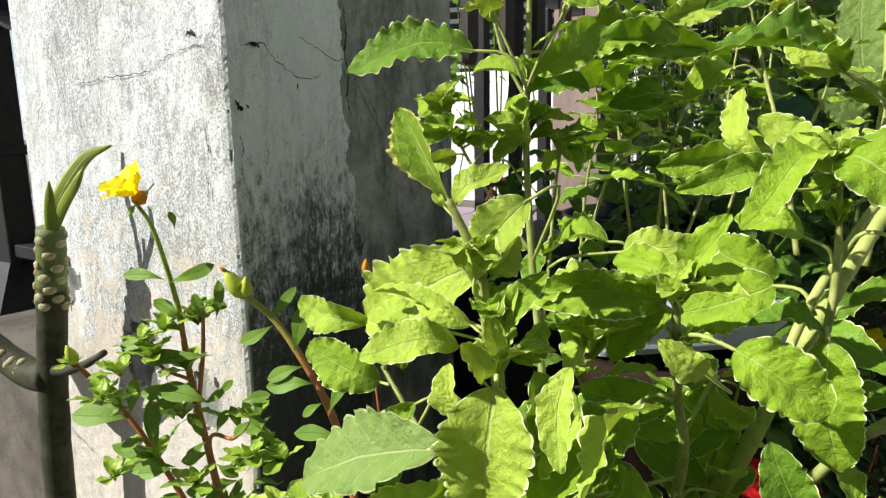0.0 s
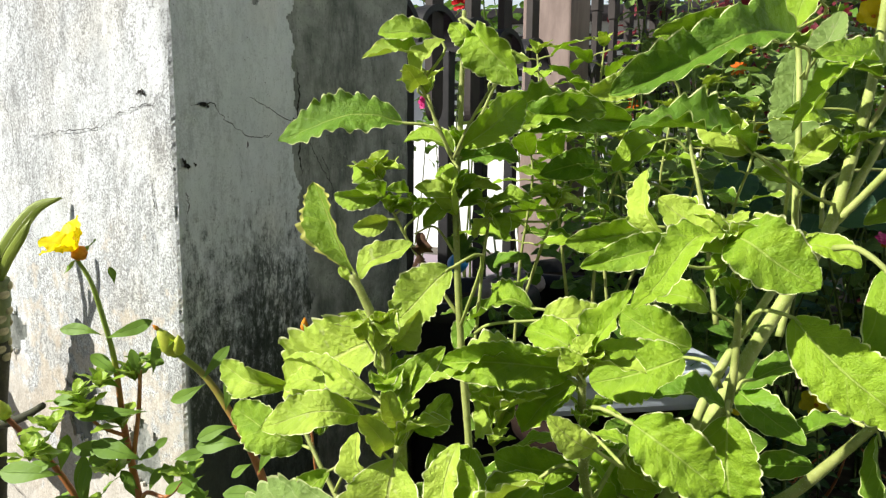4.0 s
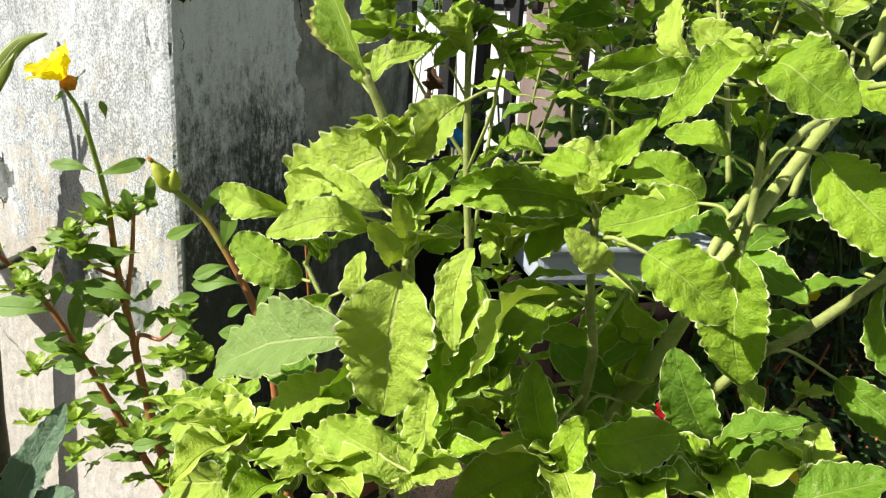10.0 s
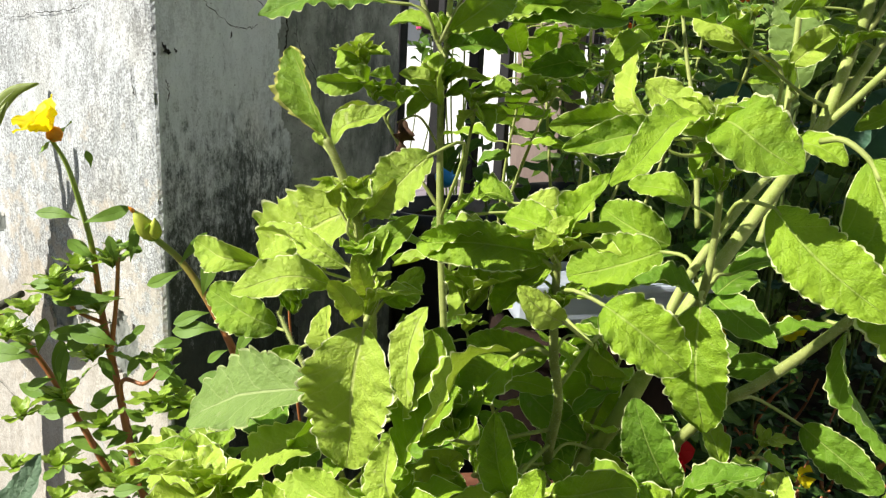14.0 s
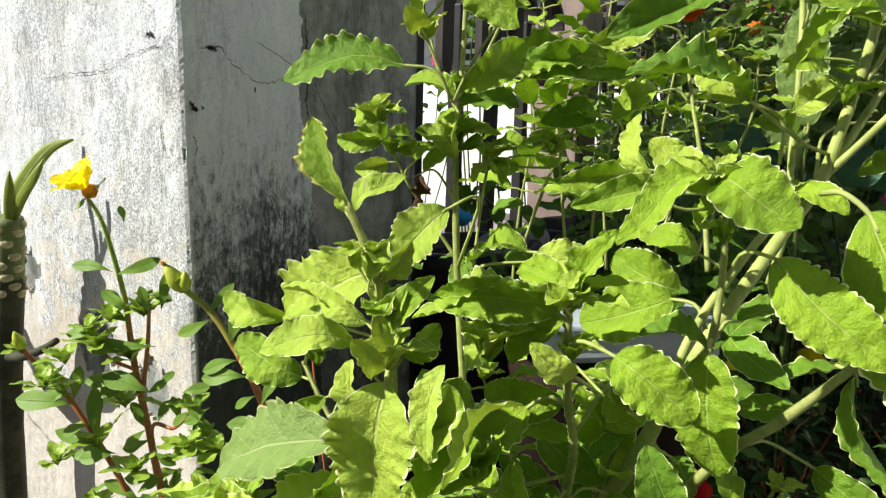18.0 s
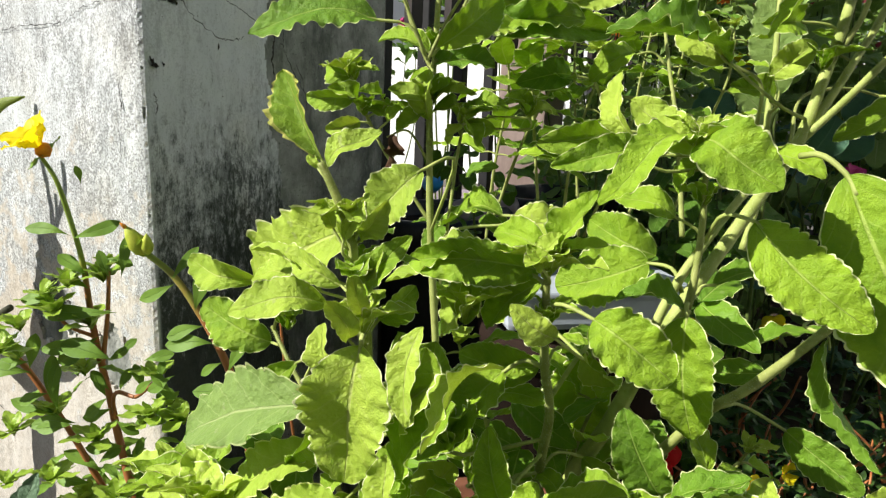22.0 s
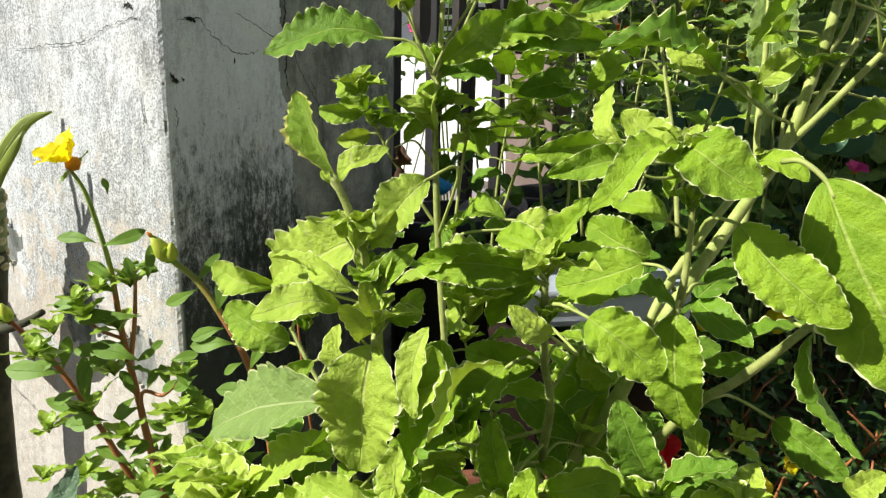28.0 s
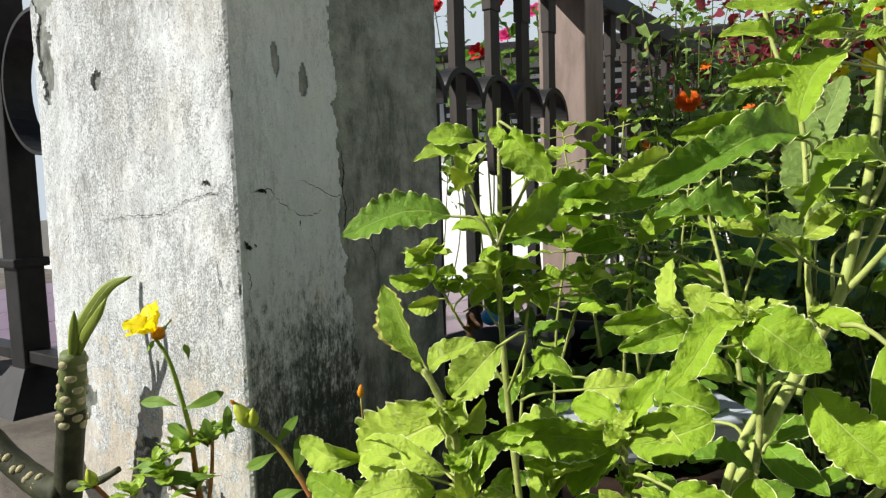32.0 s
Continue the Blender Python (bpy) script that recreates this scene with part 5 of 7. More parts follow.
leaf(basil_c, (97, 288, 558), (72, 275, 551), (-0.02, -0.48, 0.87), 14.3, 0.072, 0.5, 0.7, LEAF_SHADED_BASIL)
leaf(basil_c, (119, 257, 559), (149, 252, 576), (-0.47, -0.56, 0.68), 21.4, 0.072, 0.42, 0.58, LEAF_SHADED_BASIL)
leaf(basil_c, (84, 252, 542), (63, 247, 561), (0.49, -0.81, 0.33), 17.2, 0.072, 0.42, 0.58, LEAF_SHADED_BASIL)
stem(basil_c, [(100, 290, 497), (99, 291, 533), (97, 288, 558)], 1.5, 1.0, STEM, 0)

# upper leaves of the tall basil plant
leaf(basil_c, (165, 373, 804), (66, 338, 781), (0.55, -0.5, 0.68), 30, 0.14, 0.9, 1.5, LEAF_SHADED_BASIL, (171, 377, 788))
leaf(basil_c, (159, 388, 809), (94, 371, 811), (0.24, -0.81, 0.53), 17.9, 0.12, 0.5, 1.06, LEAF)
leaf(basil_c, (200, 393, 853), (164, 374, 813), (-0.10, -0.85, 0.51), 26.1, 0.096, 0.42, 0.58, LEAF)
leaf(basil_c, (184, 394, 868), (134, 392, 883), (0.09, -0.97, 0.23), 15.0, 0.12, 0.5, 0.53, LEAF)
leaf(basil_c, (163, 392, 860), (129, 391, 866), (0.09, -0.95, 0.30), 13.5, 0.12, 0.5, 0.53, LEAF)
leaf(basil_c, (196, 389, 865), (170, 378, 863), (0.39, -0.91, 0.15), 14.3, 0.12, 0.5, 0.41, LEAF)
leaf(basil_c, (168, 391, 837), (131, 384, 838), (0.18, -0.97, 0.14), 15.1, 0.12, 0.72, 0.7, LEAF)
leaf(basil_c, (171, 391, 837), (151, 396, 849), (-0.21, -0.98, 0.06), 14.4, 0.12, 0.72, 0.35, LEAF)
leaf(basil_c, (171, 391, 843), (183, 393, 864), (-0.39, -0.87, 0.30), 14.1, 0.12, 0.72, 0.35, LEAF)
leaf(basil_c, (204, 359, 785), (158, 347, 795), (0.29, -0.92, 0.25), 19.3, 0.12, 0.42, 0.7, LEAF)
leaf(basil_c, (197, 358, 786), (147, 339, 762), (-0.05, -0.74, 0.68), 17.2, 0.12, 0.5, 0.82, LEAF)
leaf(basil_c, (203, 384, 862), (223, 381, 875), (-0.39, -0.83, 0.40), 15.7, 0.12, 0.5, 0.82, LEAF)
leaf(basil_c, (206, 384, 858), (215, 374, 858), (-0.69, -0.66, 0.29), 9.1, 0.12, 0.5, 0.41, LEAF)
leaf(basil_c, (200, 384, 871), (185, 384, 880), (0.01, -1.00, 0.01), 12.0, 0.12, 0.5, 0.82, LEAF)
leaf(basil_c, (219, 407, 758), (203, 408, 770), (0.09, -0.99, 0.13), 13.5, 0.12, 0.5, 0.82, LEAF)
leaf(basil_c, (26, 458, 776), (110, 468, 774), (0.12, -0.92, 0.38), 28.9, 0.144, 0.72, 1.06, LEAF_SHADED_BASIL, (6, 444, 760))
leaf(basil_c, (126, 486, 804), (81, 472, 789), (0.18, -0.93, 0.31), 20.8, 0.12, 0.57, 0.94, LEAF_PALE, (148, 490, 780))
leaf(basil_c, (128, 476, 761), (96, 461, 744), (0.09, -0.85, 0.53), 21.1, 0.12, 0.57, 0.94, LEAF, (147, 474, 754))
leaf(basil_c, (87, 472, 748), (50, 461, 743), (0.20, -0.85, 0.49), 19.9, 0.12, 0.57, 0.94, LEAF_SHADED_BASIL, (107, 480, 736))
stem(basil_c, [(142, 410, 657), (147, 443, 712), (149, 474, 754), (152, 503, 792)], 1.6, 1.0, STEM, 0)
stem(basil_c, [(145, 444, 715), (126, 464, 733), (107, 480, 736)], 1.1, 0.8, STEM, 0)
leaf(basil_c, (184, 410, 746), (204, 404, 764), (-0.49, -0.84, 0.25), 18.6, 0.12, 0.57, 0.82, LEAF_PALE)
leaf(basil_c, (184, 407, 733), (157, 399, 742), (0.31, -0.95, 0.07), 16.8, 0.12, 0.57, 0.82, LEAF)

# basil plant before the fence
basil_d = plant('holy_basil', (0, 440, 400), 'slender holy basil with small tufted leaves before the fence', 'herb', 'holy basil plants')
stem(basil_d, [(2, 382, 454), (0, 398, 585), (-3, 410, 660), (-3, 424, 730), (0, 434, 758), (3, 443, 799), (6, 454, 842)], 2.6, 1.4, STEM, 1)
stem(basil_d, [(-1, 404, 612), (5, 408, 650), (12, 420, 699), (16, 424, 719)], 1.2, 0.8, STEM, 0)
stem(basil_d, [(-4, 412, 667), (-19, 417, 690), (-31, 422, 709), (-42, 427, 732), (-50, 432, 751)], 1.1, 0.8, STEM, 0)
stem(basil_d, [(-4, 418, 700), (-15, 416, 717), (-27, 413, 714)], 0.8, 0.5, STEM, 0)
stem(basil_d, [(-4, 398, 755), (-12, 399, 775), (-20, 400, 795)], 1.0, 0.7, STEM, 0)
stem(basil_d, [(-4, 398, 755), (7, 399, 776), (20, 401, 795)], 1.0, 0.7, STEM, 0)
leaf(basil_d, (-30, 398, 775), (-96, 395, 768), (0.25, -0.72, 0.65), 29.2, 0.11, 0.45, 0.9, LEAF_SHADED_BASIL, (-5, 398, 757))
leaf(basil_d, (-19, 400, 803), (-50, 399, 809), (0.10, -0.92, 0.37), 18.8, 0.12, 0.57, 0.53, LEAF_YOUNG)
leaf(basil_d, (-13, 402, 820), (-41, 401, 822), (0.06, -0.93, 0.36), 18.0, 0.12, 0.57, 0.53, LEAF)
leaf(basil_d, (-20, 395, 794), (-27, 380, 803), (0.62, -0.57, -0.54), 12.3, 0.12, 0.57, 0.53, LEAF_YOUNG)
leaf(basil_d, (-20, 395, 795), (-6, 392, 816), (-0.34, -0.94, 0.10), 15.2, 0.12, 0.57, 0.53, LEAF_YOUNG)
leaf(basil_d, (10, 403, 824), (31, 387, 792), (-0.31, -0.91, 0.27), 26.8, 0.096, 0.57, 0.82, LEAF)
leaf(basil_d, (8, 402, 814), (-3, 403, 826), (0.07, -0.99, 0.09), 11.2, 0.12, 0.57, 0.53, LEAF)
leaf(basil_d, (17, 402, 800), (2, 397, 813), (0.27, -0.96, -0.05), 13.6, 0.12, 0.57, 0.53, LEAF)
leaf(basil_d, (20, 401, 797), (38, 398, 805), (-0.30, -0.93, 0.23), 13.4, 0.12, 0.57, 0.53, LEAF_YOUNG)
leaf(basil_d, (1, 403, 761), (37, 422, 788), (-0.06, -0.78, 0.62), 21.9, 0.12, 0.5, 0.47, LEAF)
leaf(basil_d, (23, 450, 775), (89, 448, 780), (-0.07, -0.81, 0.59), 31.1, 0.12, 0.5, 1.18, LEAF)
leaf(basil_d, (-3, 408, 759), (-31, 417, 765), (-0.12, -0.80, 0.59), 17.4, 0.12, 0.5, 0.47, LEAF)
leaf(basil_d, (-5, 422, 732), (-26, 414, 740), (0.43, -0.87, 0.23), 14.1, 0.12, 0.65, 0.59, LEAF_YOUNG)
leaf(basil_d, (-5, 421, 728), (-22, 419, 717), (-0.13, -0.90, 0.41), 13.8, 0.12, 0.65, 0.59, LEAF)
leaf(basil_d, (-4, 423, 733), (-9, 437, 751), (-0.14, -0.79, 0.60), 15.4, 0.12, 0.65, 0.59, LEAF)
leaf(basil_d, (-1, 423, 733), (10, 415, 745), (-0.58, -0.81, 0.03), 12.0, 0.12, 0.65, 0.59, LEAF)
leaf(basil_d, (-1, 422, 732), (24, 423, 737), (-0.04, -0.91, 0.41), 13.6, 0.12, 0.65, 0.59, LEAF_YOUNG)
leaf(basil_d, (-1, 421, 728), (18, 430, 721), (0.46, -0.85, 0.24), 15.4, 0.12, 0.65, 0.59, LEAF)
leaf(basil_d, (19, 421, 725), (41, 411, 729), (-0.41, -0.84, 0.35), 15.1, 0.12, 0.65, 0.59, LEAF)
leaf(basil_d, (16, 420, 721), (34, 419, 718), (0.03, -0.92, 0.38), 12.1, 0.12, 0.65, 0.59, LEAF)
leaf(basil_d, (16, 419, 720), (7, 427, 709), (-0.64, -0.77, 0.01), 11.0, 0.12, 0.65, 0.59, LEAF_YOUNG)
leaf(basil_d, (17, 420, 721), (23, 407, 709), (-0.25, -0.72, 0.65), 12.9, 0.12, 0.65, 0.59, LEAF)
leaf(basil_d, (15, 420, 723), (31, 422, 733), (-0.14, -0.89, 0.44), 12.4, 0.12, 0.65, 0.59, LEAF)
leaf(basil_d, (-47, 426, 747), (-62, 438, 754), (-0.37, -0.78, 0.51), 13.2, 0.12, 0.65, 0.59, LEAF)
leaf(basil_d, (-47, 426, 749), (-39, 419, 761), (-0.51, -0.84, -0.16), 11.1, 0.12, 0.65, 0.59, LEAF_YOUNG)
leaf(basil_d, (-47, 426, 746), (-31, 427, 750), (-0.04, -0.93, 0.37), 10.9, 0.12, 0.65, 0.59, LEAF)
leaf(basil_d, (-45, 423, 736), (-74, 433, 736), (-0.31, -0.87, 0.38), 13.6, 0.12, 0.65, 0.59, LEAF)
leaf(basil_d, (-44, 423, 734), (-59, 414, 741), (0.55, -0.81, 0.20), 12.4, 0.12, 0.65, 0.59, LEAF)
leaf(basil_d, (-42, 420, 722), (-62, 419, 718), (-0.04, -0.91, 0.41), 14.0, 0.12, 0.65, 0.59, LEAF_YOUNG)
leaf(basil_d, (-40, 422, 729), (-26, 431, 725), (0.57, -0.77, 0.29), 12.0, 0.12, 0.65, 0.59, LEAF)
leaf(basil_d, (-30, 423, 735), (-42, 414, 739), (0.63, -0.73, 0.25), 10.9, 0.12, 0.65, 0.59, LEAF)
leaf(basil_d, (-27, 420, 722), (-13, 422, 732), (-0.13, -0.91, 0.40), 11.5, 0.12, 0.65, 0.59, LEAF)
leaf(basil_d, (52, 420, 724), (72, 431, 725), (0.39, -0.79, 0.47), 14.7, 0.12, 0.65, 0.59, LEAF_YOUNG)
leaf(basil_d, (51, 421, 727), (38, 413, 736), (0.54, -0.84, -0.01), 11.8, 0.12, 0.65, 0.59, LEAF)
leaf(basil_d, (-1, 423, 736), (4, 426, 749), (-0.25, -0.91, 0.32), 9.8, 0.12, 0.65, 0.59, LEAF)
leaf(basil_d, (9, 435, 762), (58, 442, 773), (0.09, -0.96, 0.26), 21.3, 0.12, 0.57, 0.82, LEAF_PALE, (1, 433, 754))
leaf(basil_d, (-3, 419, 723), (-3, 422, 751), (-0.10, -0.99, 0.09), 19.2, 0.096, 0.65, 0.7, LEAF_PALE)
leaf(basil_d, (-1, 433, 754), (35, 437, 752), (0.14, -0.90, 0.42), 23.8, 0.12, 0.65, 0.7, LEAF_SHADED_BASIL)
stem(basil_d, [(0, 432, 753), (12, 438, 776), (25, 444, 802)], 1.3, 0.9, STEM, 1)
stem(basil_d, [(-2, 432, 751), (-12, 437, 773), (-17, 442, 793)], 1.3, 0.9, STEM, 1)
rosette(basil_d, (-3, 420, 735), 10, 6, 3)
rosette(basil_d, (-50, 430, 751), 9, 6, 4)

# purslane with a yellow flower
purslane = plant('purslane', (-215, 520, 400), 'purslane with red stems, fleshy leaves and a yellow flower', 'flower plant')
stem(purslane, [(-204, 472, 399), (-223, 481, 462), (-236, 493, 523), (-239, 488, 575), (-239, 484, 624), (-242, 481, 654), (-246, 477, 682), (-254, 476, 699)], 3.5, 1.2, STEM_RED, 0)
stem(purslane, [(-213, 474, 408), (-240, 476, 461), (-258, 476, 504), (-281, 477, 549), (-298, 477, 572), (-312, 476, 590)], 2.8, 1.7, STEM_RED, 0)
stem(purslane, [(-113, 408, 436), (-116, 417, 515), (-126, 426, 564), (-143, 431, 602), (-159, 434, 628), (-176, 435, 644)], 3.1, 1.9, STEM_RED, 0)
stem(purslane, [(-237, 492, 551), (-227, 486, 589), (-224, 488, 618)], 1.7, 1.3, STEM_RED, 0)
stem(purslane, [(-232, 489, 515), (-209, 477, 530), (-193, 470, 544)], 1.7, 1.3, STEM_RED, 0)
stem(purslane, [(-239, 487, 571), (-253, 479, 583), (-262, 478, 600)], 1.4, 1.2, STEM_RED, 0)
leaf(purslane, (-242, 479, 645), (-277, 480, 651), (0.06, -0.84, 0.54), 10.5, 0.08, 0.12, 0, LEAF_FLESHY)
leaf(purslane, (-239, 476, 644), (-203, 479, 656), (-0.05, -0.93, 0.35), 11.6, 0.08, 0.12, 0, LEAF_FLESHY)
leaf(purslane, (-233, 482, 679), (-237, 485, 693), (0.48, -0.81, 0.33), 5.8, 0.08, 0.12, 0, LEAF_FLESHY)
leaf(purslane, (-236, 482, 616), (-259, 486, 633), (0.30, -0.74, 0.60), 11.7, 0.08, 0.12, 0, LEAF_FLESHY)
leaf(purslane, (-235, 480, 608), (-257, 483, 619), (0.21, -0.76, 0.62), 10.0, 0.08, 0.12, 0, LEAF_FLESHY)
leaf(purslane, (-234, 481, 590), (-280, 483, 599), (0.08, -0.79, 0.61), 8.8, 0.08, 0.12, 0, LEAF_FLESHY)
leaf(purslane, (-232, 481, 590), (-275, 481, 589), (-0.01, -0.83, 0.55), 11.8, 0.08, 0.12, 0, LEAF_FLESHY)
leaf(purslane, (-233, 482, 573), (-266, 477, 552), (-0.09, -0.93, 0.36), 15.5, 0.08, 0.12, 0, LEAF_FLESHY)
leaf(purslane, (-230, 476, 570), (-277, 475, 566), (-0.03, -0.83, 0.56), 12.8, 0.08, 0.12, 0, LEAF_FLESHY)
leaf(purslane, (-227, 478, 556), (-210, 481, 566), (-0.10, -0.91, 0.40), 8.1, 0.08, 0.12, 0, LEAF_FLESHY)
leaf(purslane, (-230, 483, 532), (-246, 487, 548), (0.42, -0.70, 0.58), 9.3, 0.08, 0.12, 0, LEAF_FLESHY)
leaf(purslane, (-228, 480, 520), (-253, 478, 512), (-0.10, -0.83, 0.54), 10.4, 0.08, 0.12, 0, LEAF_FLESHY)
leaf(purslane, (-221, 478, 534), (-211, 482, 552), (-0.00, -0.97, 0.23), 8.4, 0.08, 0.12, 0, LEAF_FLESHY)
leaf(purslane, (-251, 473, 512), (-289, 472, 510), (-0.02, -0.76, 0.64), 12.0, 0.08, 0.12, 0, LEAF_FLESHY)
leaf(purslane, (-257, 469, 517), (-300, 473, 533), (0.21, -0.68, 0.70), 12.8, 0.08, 0.12, 0, LEAF_FLESHY)
leaf(purslane, (-258, 465, 523), (-263, 476, 570), (0.44, -0.86, 0.25), 12.3, 0.08, 0.12, 0, LEAF_FLESHY)
leaf(purslane, (-271, 462, 555), (-320, 463, 559), (0.03, -0.77, 0.64), 18.3, 0.08, 0.12, 0, LEAF_FLESHY)
leaf(purslane, (-275, 468, 555), (-270, 474, 583), (0.22, -0.96, 0.19), 11.6, 0.08, 0.12, 0, LEAF_FLESHY)
leaf(purslane, (-280, 469, 561), (-300, 475, 587), (0.49, -0.68, 0.55), 10.5, 0.08, 0.12, 0, LEAF_FLESHY)
leaf(purslane, (-238, 474, 472), (-270, 478, 491), (0.32, -0.65, 0.69), 12.1, 0.08, 0.12, 0, LEAF_FLESHY)
leaf(purslane, (-212, 472, 486), (-206, 476, 502), (0.00, -0.97, 0.23), 6.9, 0.08, 0.12, 0, LEAF_FLESHY)
leaf(purslane, (-214, 464, 477), (-187, 461, 460), (0.32, -0.66, 0.68), 12.7, 0.08, 0.12, 0, LEAF_FLESHY)
leaf(purslane, (-160, 431, 627), (-141, 437, 650), (-0.05, -0.96, 0.27), 7.9, 0.08, 0.12, 0, LEAF_FLESHY)
leaf(purslane, (-158, 431, 625), (-183, 428, 614), (-0.08, -0.91, 0.40), 9.7, 0.08, 0.12, 0, LEAF_FLESHY)
leaf(purslane, (-147, 429, 608), (-141, 436, 638), (0.08, -0.97, 0.22), 12.1, 0.08, 0.12, 0, LEAF_FLESHY)
leaf(purslane, (-141, 427, 599), (-168, 425, 591), (-0.09, -0.87, 0.49), 10.6, 0.08, 0.12, 0, LEAF_FLESHY)
leaf(purslane, (-135, 424, 589), (-170, 424, 588), (-0.00, -0.81, 0.59), 13.9, 0.08, 0.12, 0, LEAF_FLESHY)
leaf(purslane, (-131, 423, 577), (-146, 421, 568), (-0.14, -0.89, 0.44), 6.9, 0.08, 0.12, 0, LEAF_FLESHY)
leaf(purslane, (-128, 422, 570), (-113, 428, 597), (-0.10, -0.95, 0.28), 9.7, 0.08, 0.12, 0, LEAF_FLESHY)
leaf(purslane, (-122, 421, 554), (-155, 422, 559), (0.08, -0.75, 0.66), 12.3, 0.08, 0.12, 0, LEAF_FLESHY)
leaf(purslane, (-211, 477, 617), (-208, 484, 647), (0.20, -0.96, 0.21), 8.5, 0.08, 0.12, 0, LEAF_FLESHY)
leaf(purslane, (-222, 482, 628), (-201, 481, 623), (0.10, -0.81, 0.58), 8.7, 0.08, 0.12, 0, LEAF_FLESHY)
leaf(purslane, (-220, 479, 616), (-228, 484, 637), (0.48, -0.80, 0.36), 8.5, 0.08, 0.12, 0, LEAF_FLESHY)
leaf(purslane, (-201, 469, 538), (-208, 474, 559), (0.49, -0.79, 0.37), 9.1, 0.08, 0.12, 0, LEAF_FLESHY)
leaf(purslane, (-193, 465, 544), (-174, 462, 533), (0.28, -0.71, 0.64), 8.5, 0.08, 0.12, 0, LEAF_FLESHY)
leaf(purslane, (-188, 466, 547), (-185, 470, 563), (0.10, -0.97, 0.21), 6.8, 0.08, 0.12, 0, LEAF_FLESHY)
leaf(purslane, (-191, 466, 548), (-206, 463, 537), (-0.12, -0.91, 0.39), 7.5, 0.08, 0.12, 0, LEAF_FLESHY)
leaf(purslane, (-219, 469, 560), (-260, 472, 574), (0.17, -0.73, 0.66), 17.4, 0.08, 0.12, 0, LEAF_FLESHY)
leaf(purslane, (-214, 470, 565), (-201, 473, 576), (-0.08, -0.94, 0.32), 6.7, 0.08, 0.12, 0, LEAF_FLESHY)
leaf(purslane, (-226, 468, 534), (-234, 472, 551), (0.51, -0.74, 0.43), 7.6, 0.08, 0.12, 0, LEAF_FLESHY)
leaf(purslane, (-222, 463, 536), (-240, 459, 521), (-0.11, -0.93, 0.35), 9.6, 0.08, 0.12, 0, LEAF_FLESHY)
leaf(purslane, (-213, 460, 501), (-245, 460, 500), (-0.02, -0.75, 0.67), 11.7, 0.08, 0.12, 0, LEAF_FLESHY)
leaf(purslane, (-178, 459, 541), (-193, 463, 557), (0.42, -0.73, 0.54), 8.9, 0.08, 0.12, 0, LEAF_FLESHY)
leaf(purslane, (-176, 462, 552), (-197, 459, 540), (-0.13, -0.89, 0.45), 9.8, 0.08, 0.12, 0, LEAF_FLESHY)
leaf(purslane, (-202, 444, 477), (-178, 447, 489), (-0.17, -0.83, 0.54), 10.7, 0.08, 0.12, 0, LEAF_FLESHY)
leaf(purslane, (-196, 438, 474), (-222, 437, 470), (-0.09, -0.74, 0.67), 10.6, 0.08, 0.12, 0, LEAF_FLESHY)
leaf(purslane, (-260, 463, 536), (-255, 469, 562), (0.19, -0.96, 0.19), 10.7, 0.08, 0.12, 0, LEAF_FLESHY)
leaf(purslane, (-272, 464, 562), (-300, 463, 558), (-0.05, -0.84, 0.54), 11.5, 0.08, 0.12, 0, LEAF_FLESHY)
leaf(purslane, (-248, 464, 516), (-278, 463, 513), (-0.05, -0.78, 0.62), 11.8, 0.08, 0.12, 0, LEAF_FLESHY)
leaf(purslane, (-263, 464, 539), (-286, 462, 531), (-0.10, -0.86, 0.50), 9.9, 0.08, 0.12, 0, LEAF_FLESHY)
leaf(purslane, (-215, 476, 592), (-272, 477, 595), (0.02, -0.81, 0.58), 12.7, 0.08, 0.12, 0, LEAF_FLESHY)
leaf(purslane, (-256, 473, 600), (-282, 474, 603), (0.06, -0.80, 0.60), 9.6, 0.08, 0.12, 0, LEAF_FLESHY)
leaf(purslane, (-198, 469, 560), (-174, 470, 565), (-0.08, -0.84, 0.53), 9.8, 0.08, 0.12, 0, LEAF_FLESHY)
leaf(purslane, (-215, 450, 481), (-227, 453, 494), (0.47, -0.67, 0.57), 7.0, 0.08, 0.12, 0, LEAF_FLESHY)
leaf(purslane, (-186, 447, 491), (-175, 451, 506), (-0.13, -0.94, 0.31), 7.5, 0.08, 0.12, 0, LEAF_FLESHY)
leaf(purslane, (-217, 459, 521), (-199, 457, 510), (0.30, -0.68, 0.67), 8.5, 0.08, 0.12, 0, LEAF_FLESHY)
leaf(purslane, (-231, 457, 490), (-213, 460, 501), (-0.15, -0.87, 0.46), 8.6, 0.08, 0.12, 0, LEAF_FLESHY)
leaf(purslane, (-195, 458, 516), (-179, 460, 524), (-0.14, -0.85, 0.51), 7.1, 0.08, 0.12, 0, LEAF_FLESHY)
tuft(purslane, (-264, 479, 603), 20.25, 8, 10)
tuft(purslane, (-222, 483, 621), 17.55, 8, 11)
tuft(purslane, (-190, 466, 547), 21.6, 8, 12)
tuft(purslane, (-313, 475, 588), 16.2, 8, 13)
tuft(purslane, (-184, 471, 525), 16.2, 8, 14)
tuft(purslane, (-284, 440, 484), 18.9, 8, 15)

# inner leaves use the darker copy, the bush's inner shade in their colour
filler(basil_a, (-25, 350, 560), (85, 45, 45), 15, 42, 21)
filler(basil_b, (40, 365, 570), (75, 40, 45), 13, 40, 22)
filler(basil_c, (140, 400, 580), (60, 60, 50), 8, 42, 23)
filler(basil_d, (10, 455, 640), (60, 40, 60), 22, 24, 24)

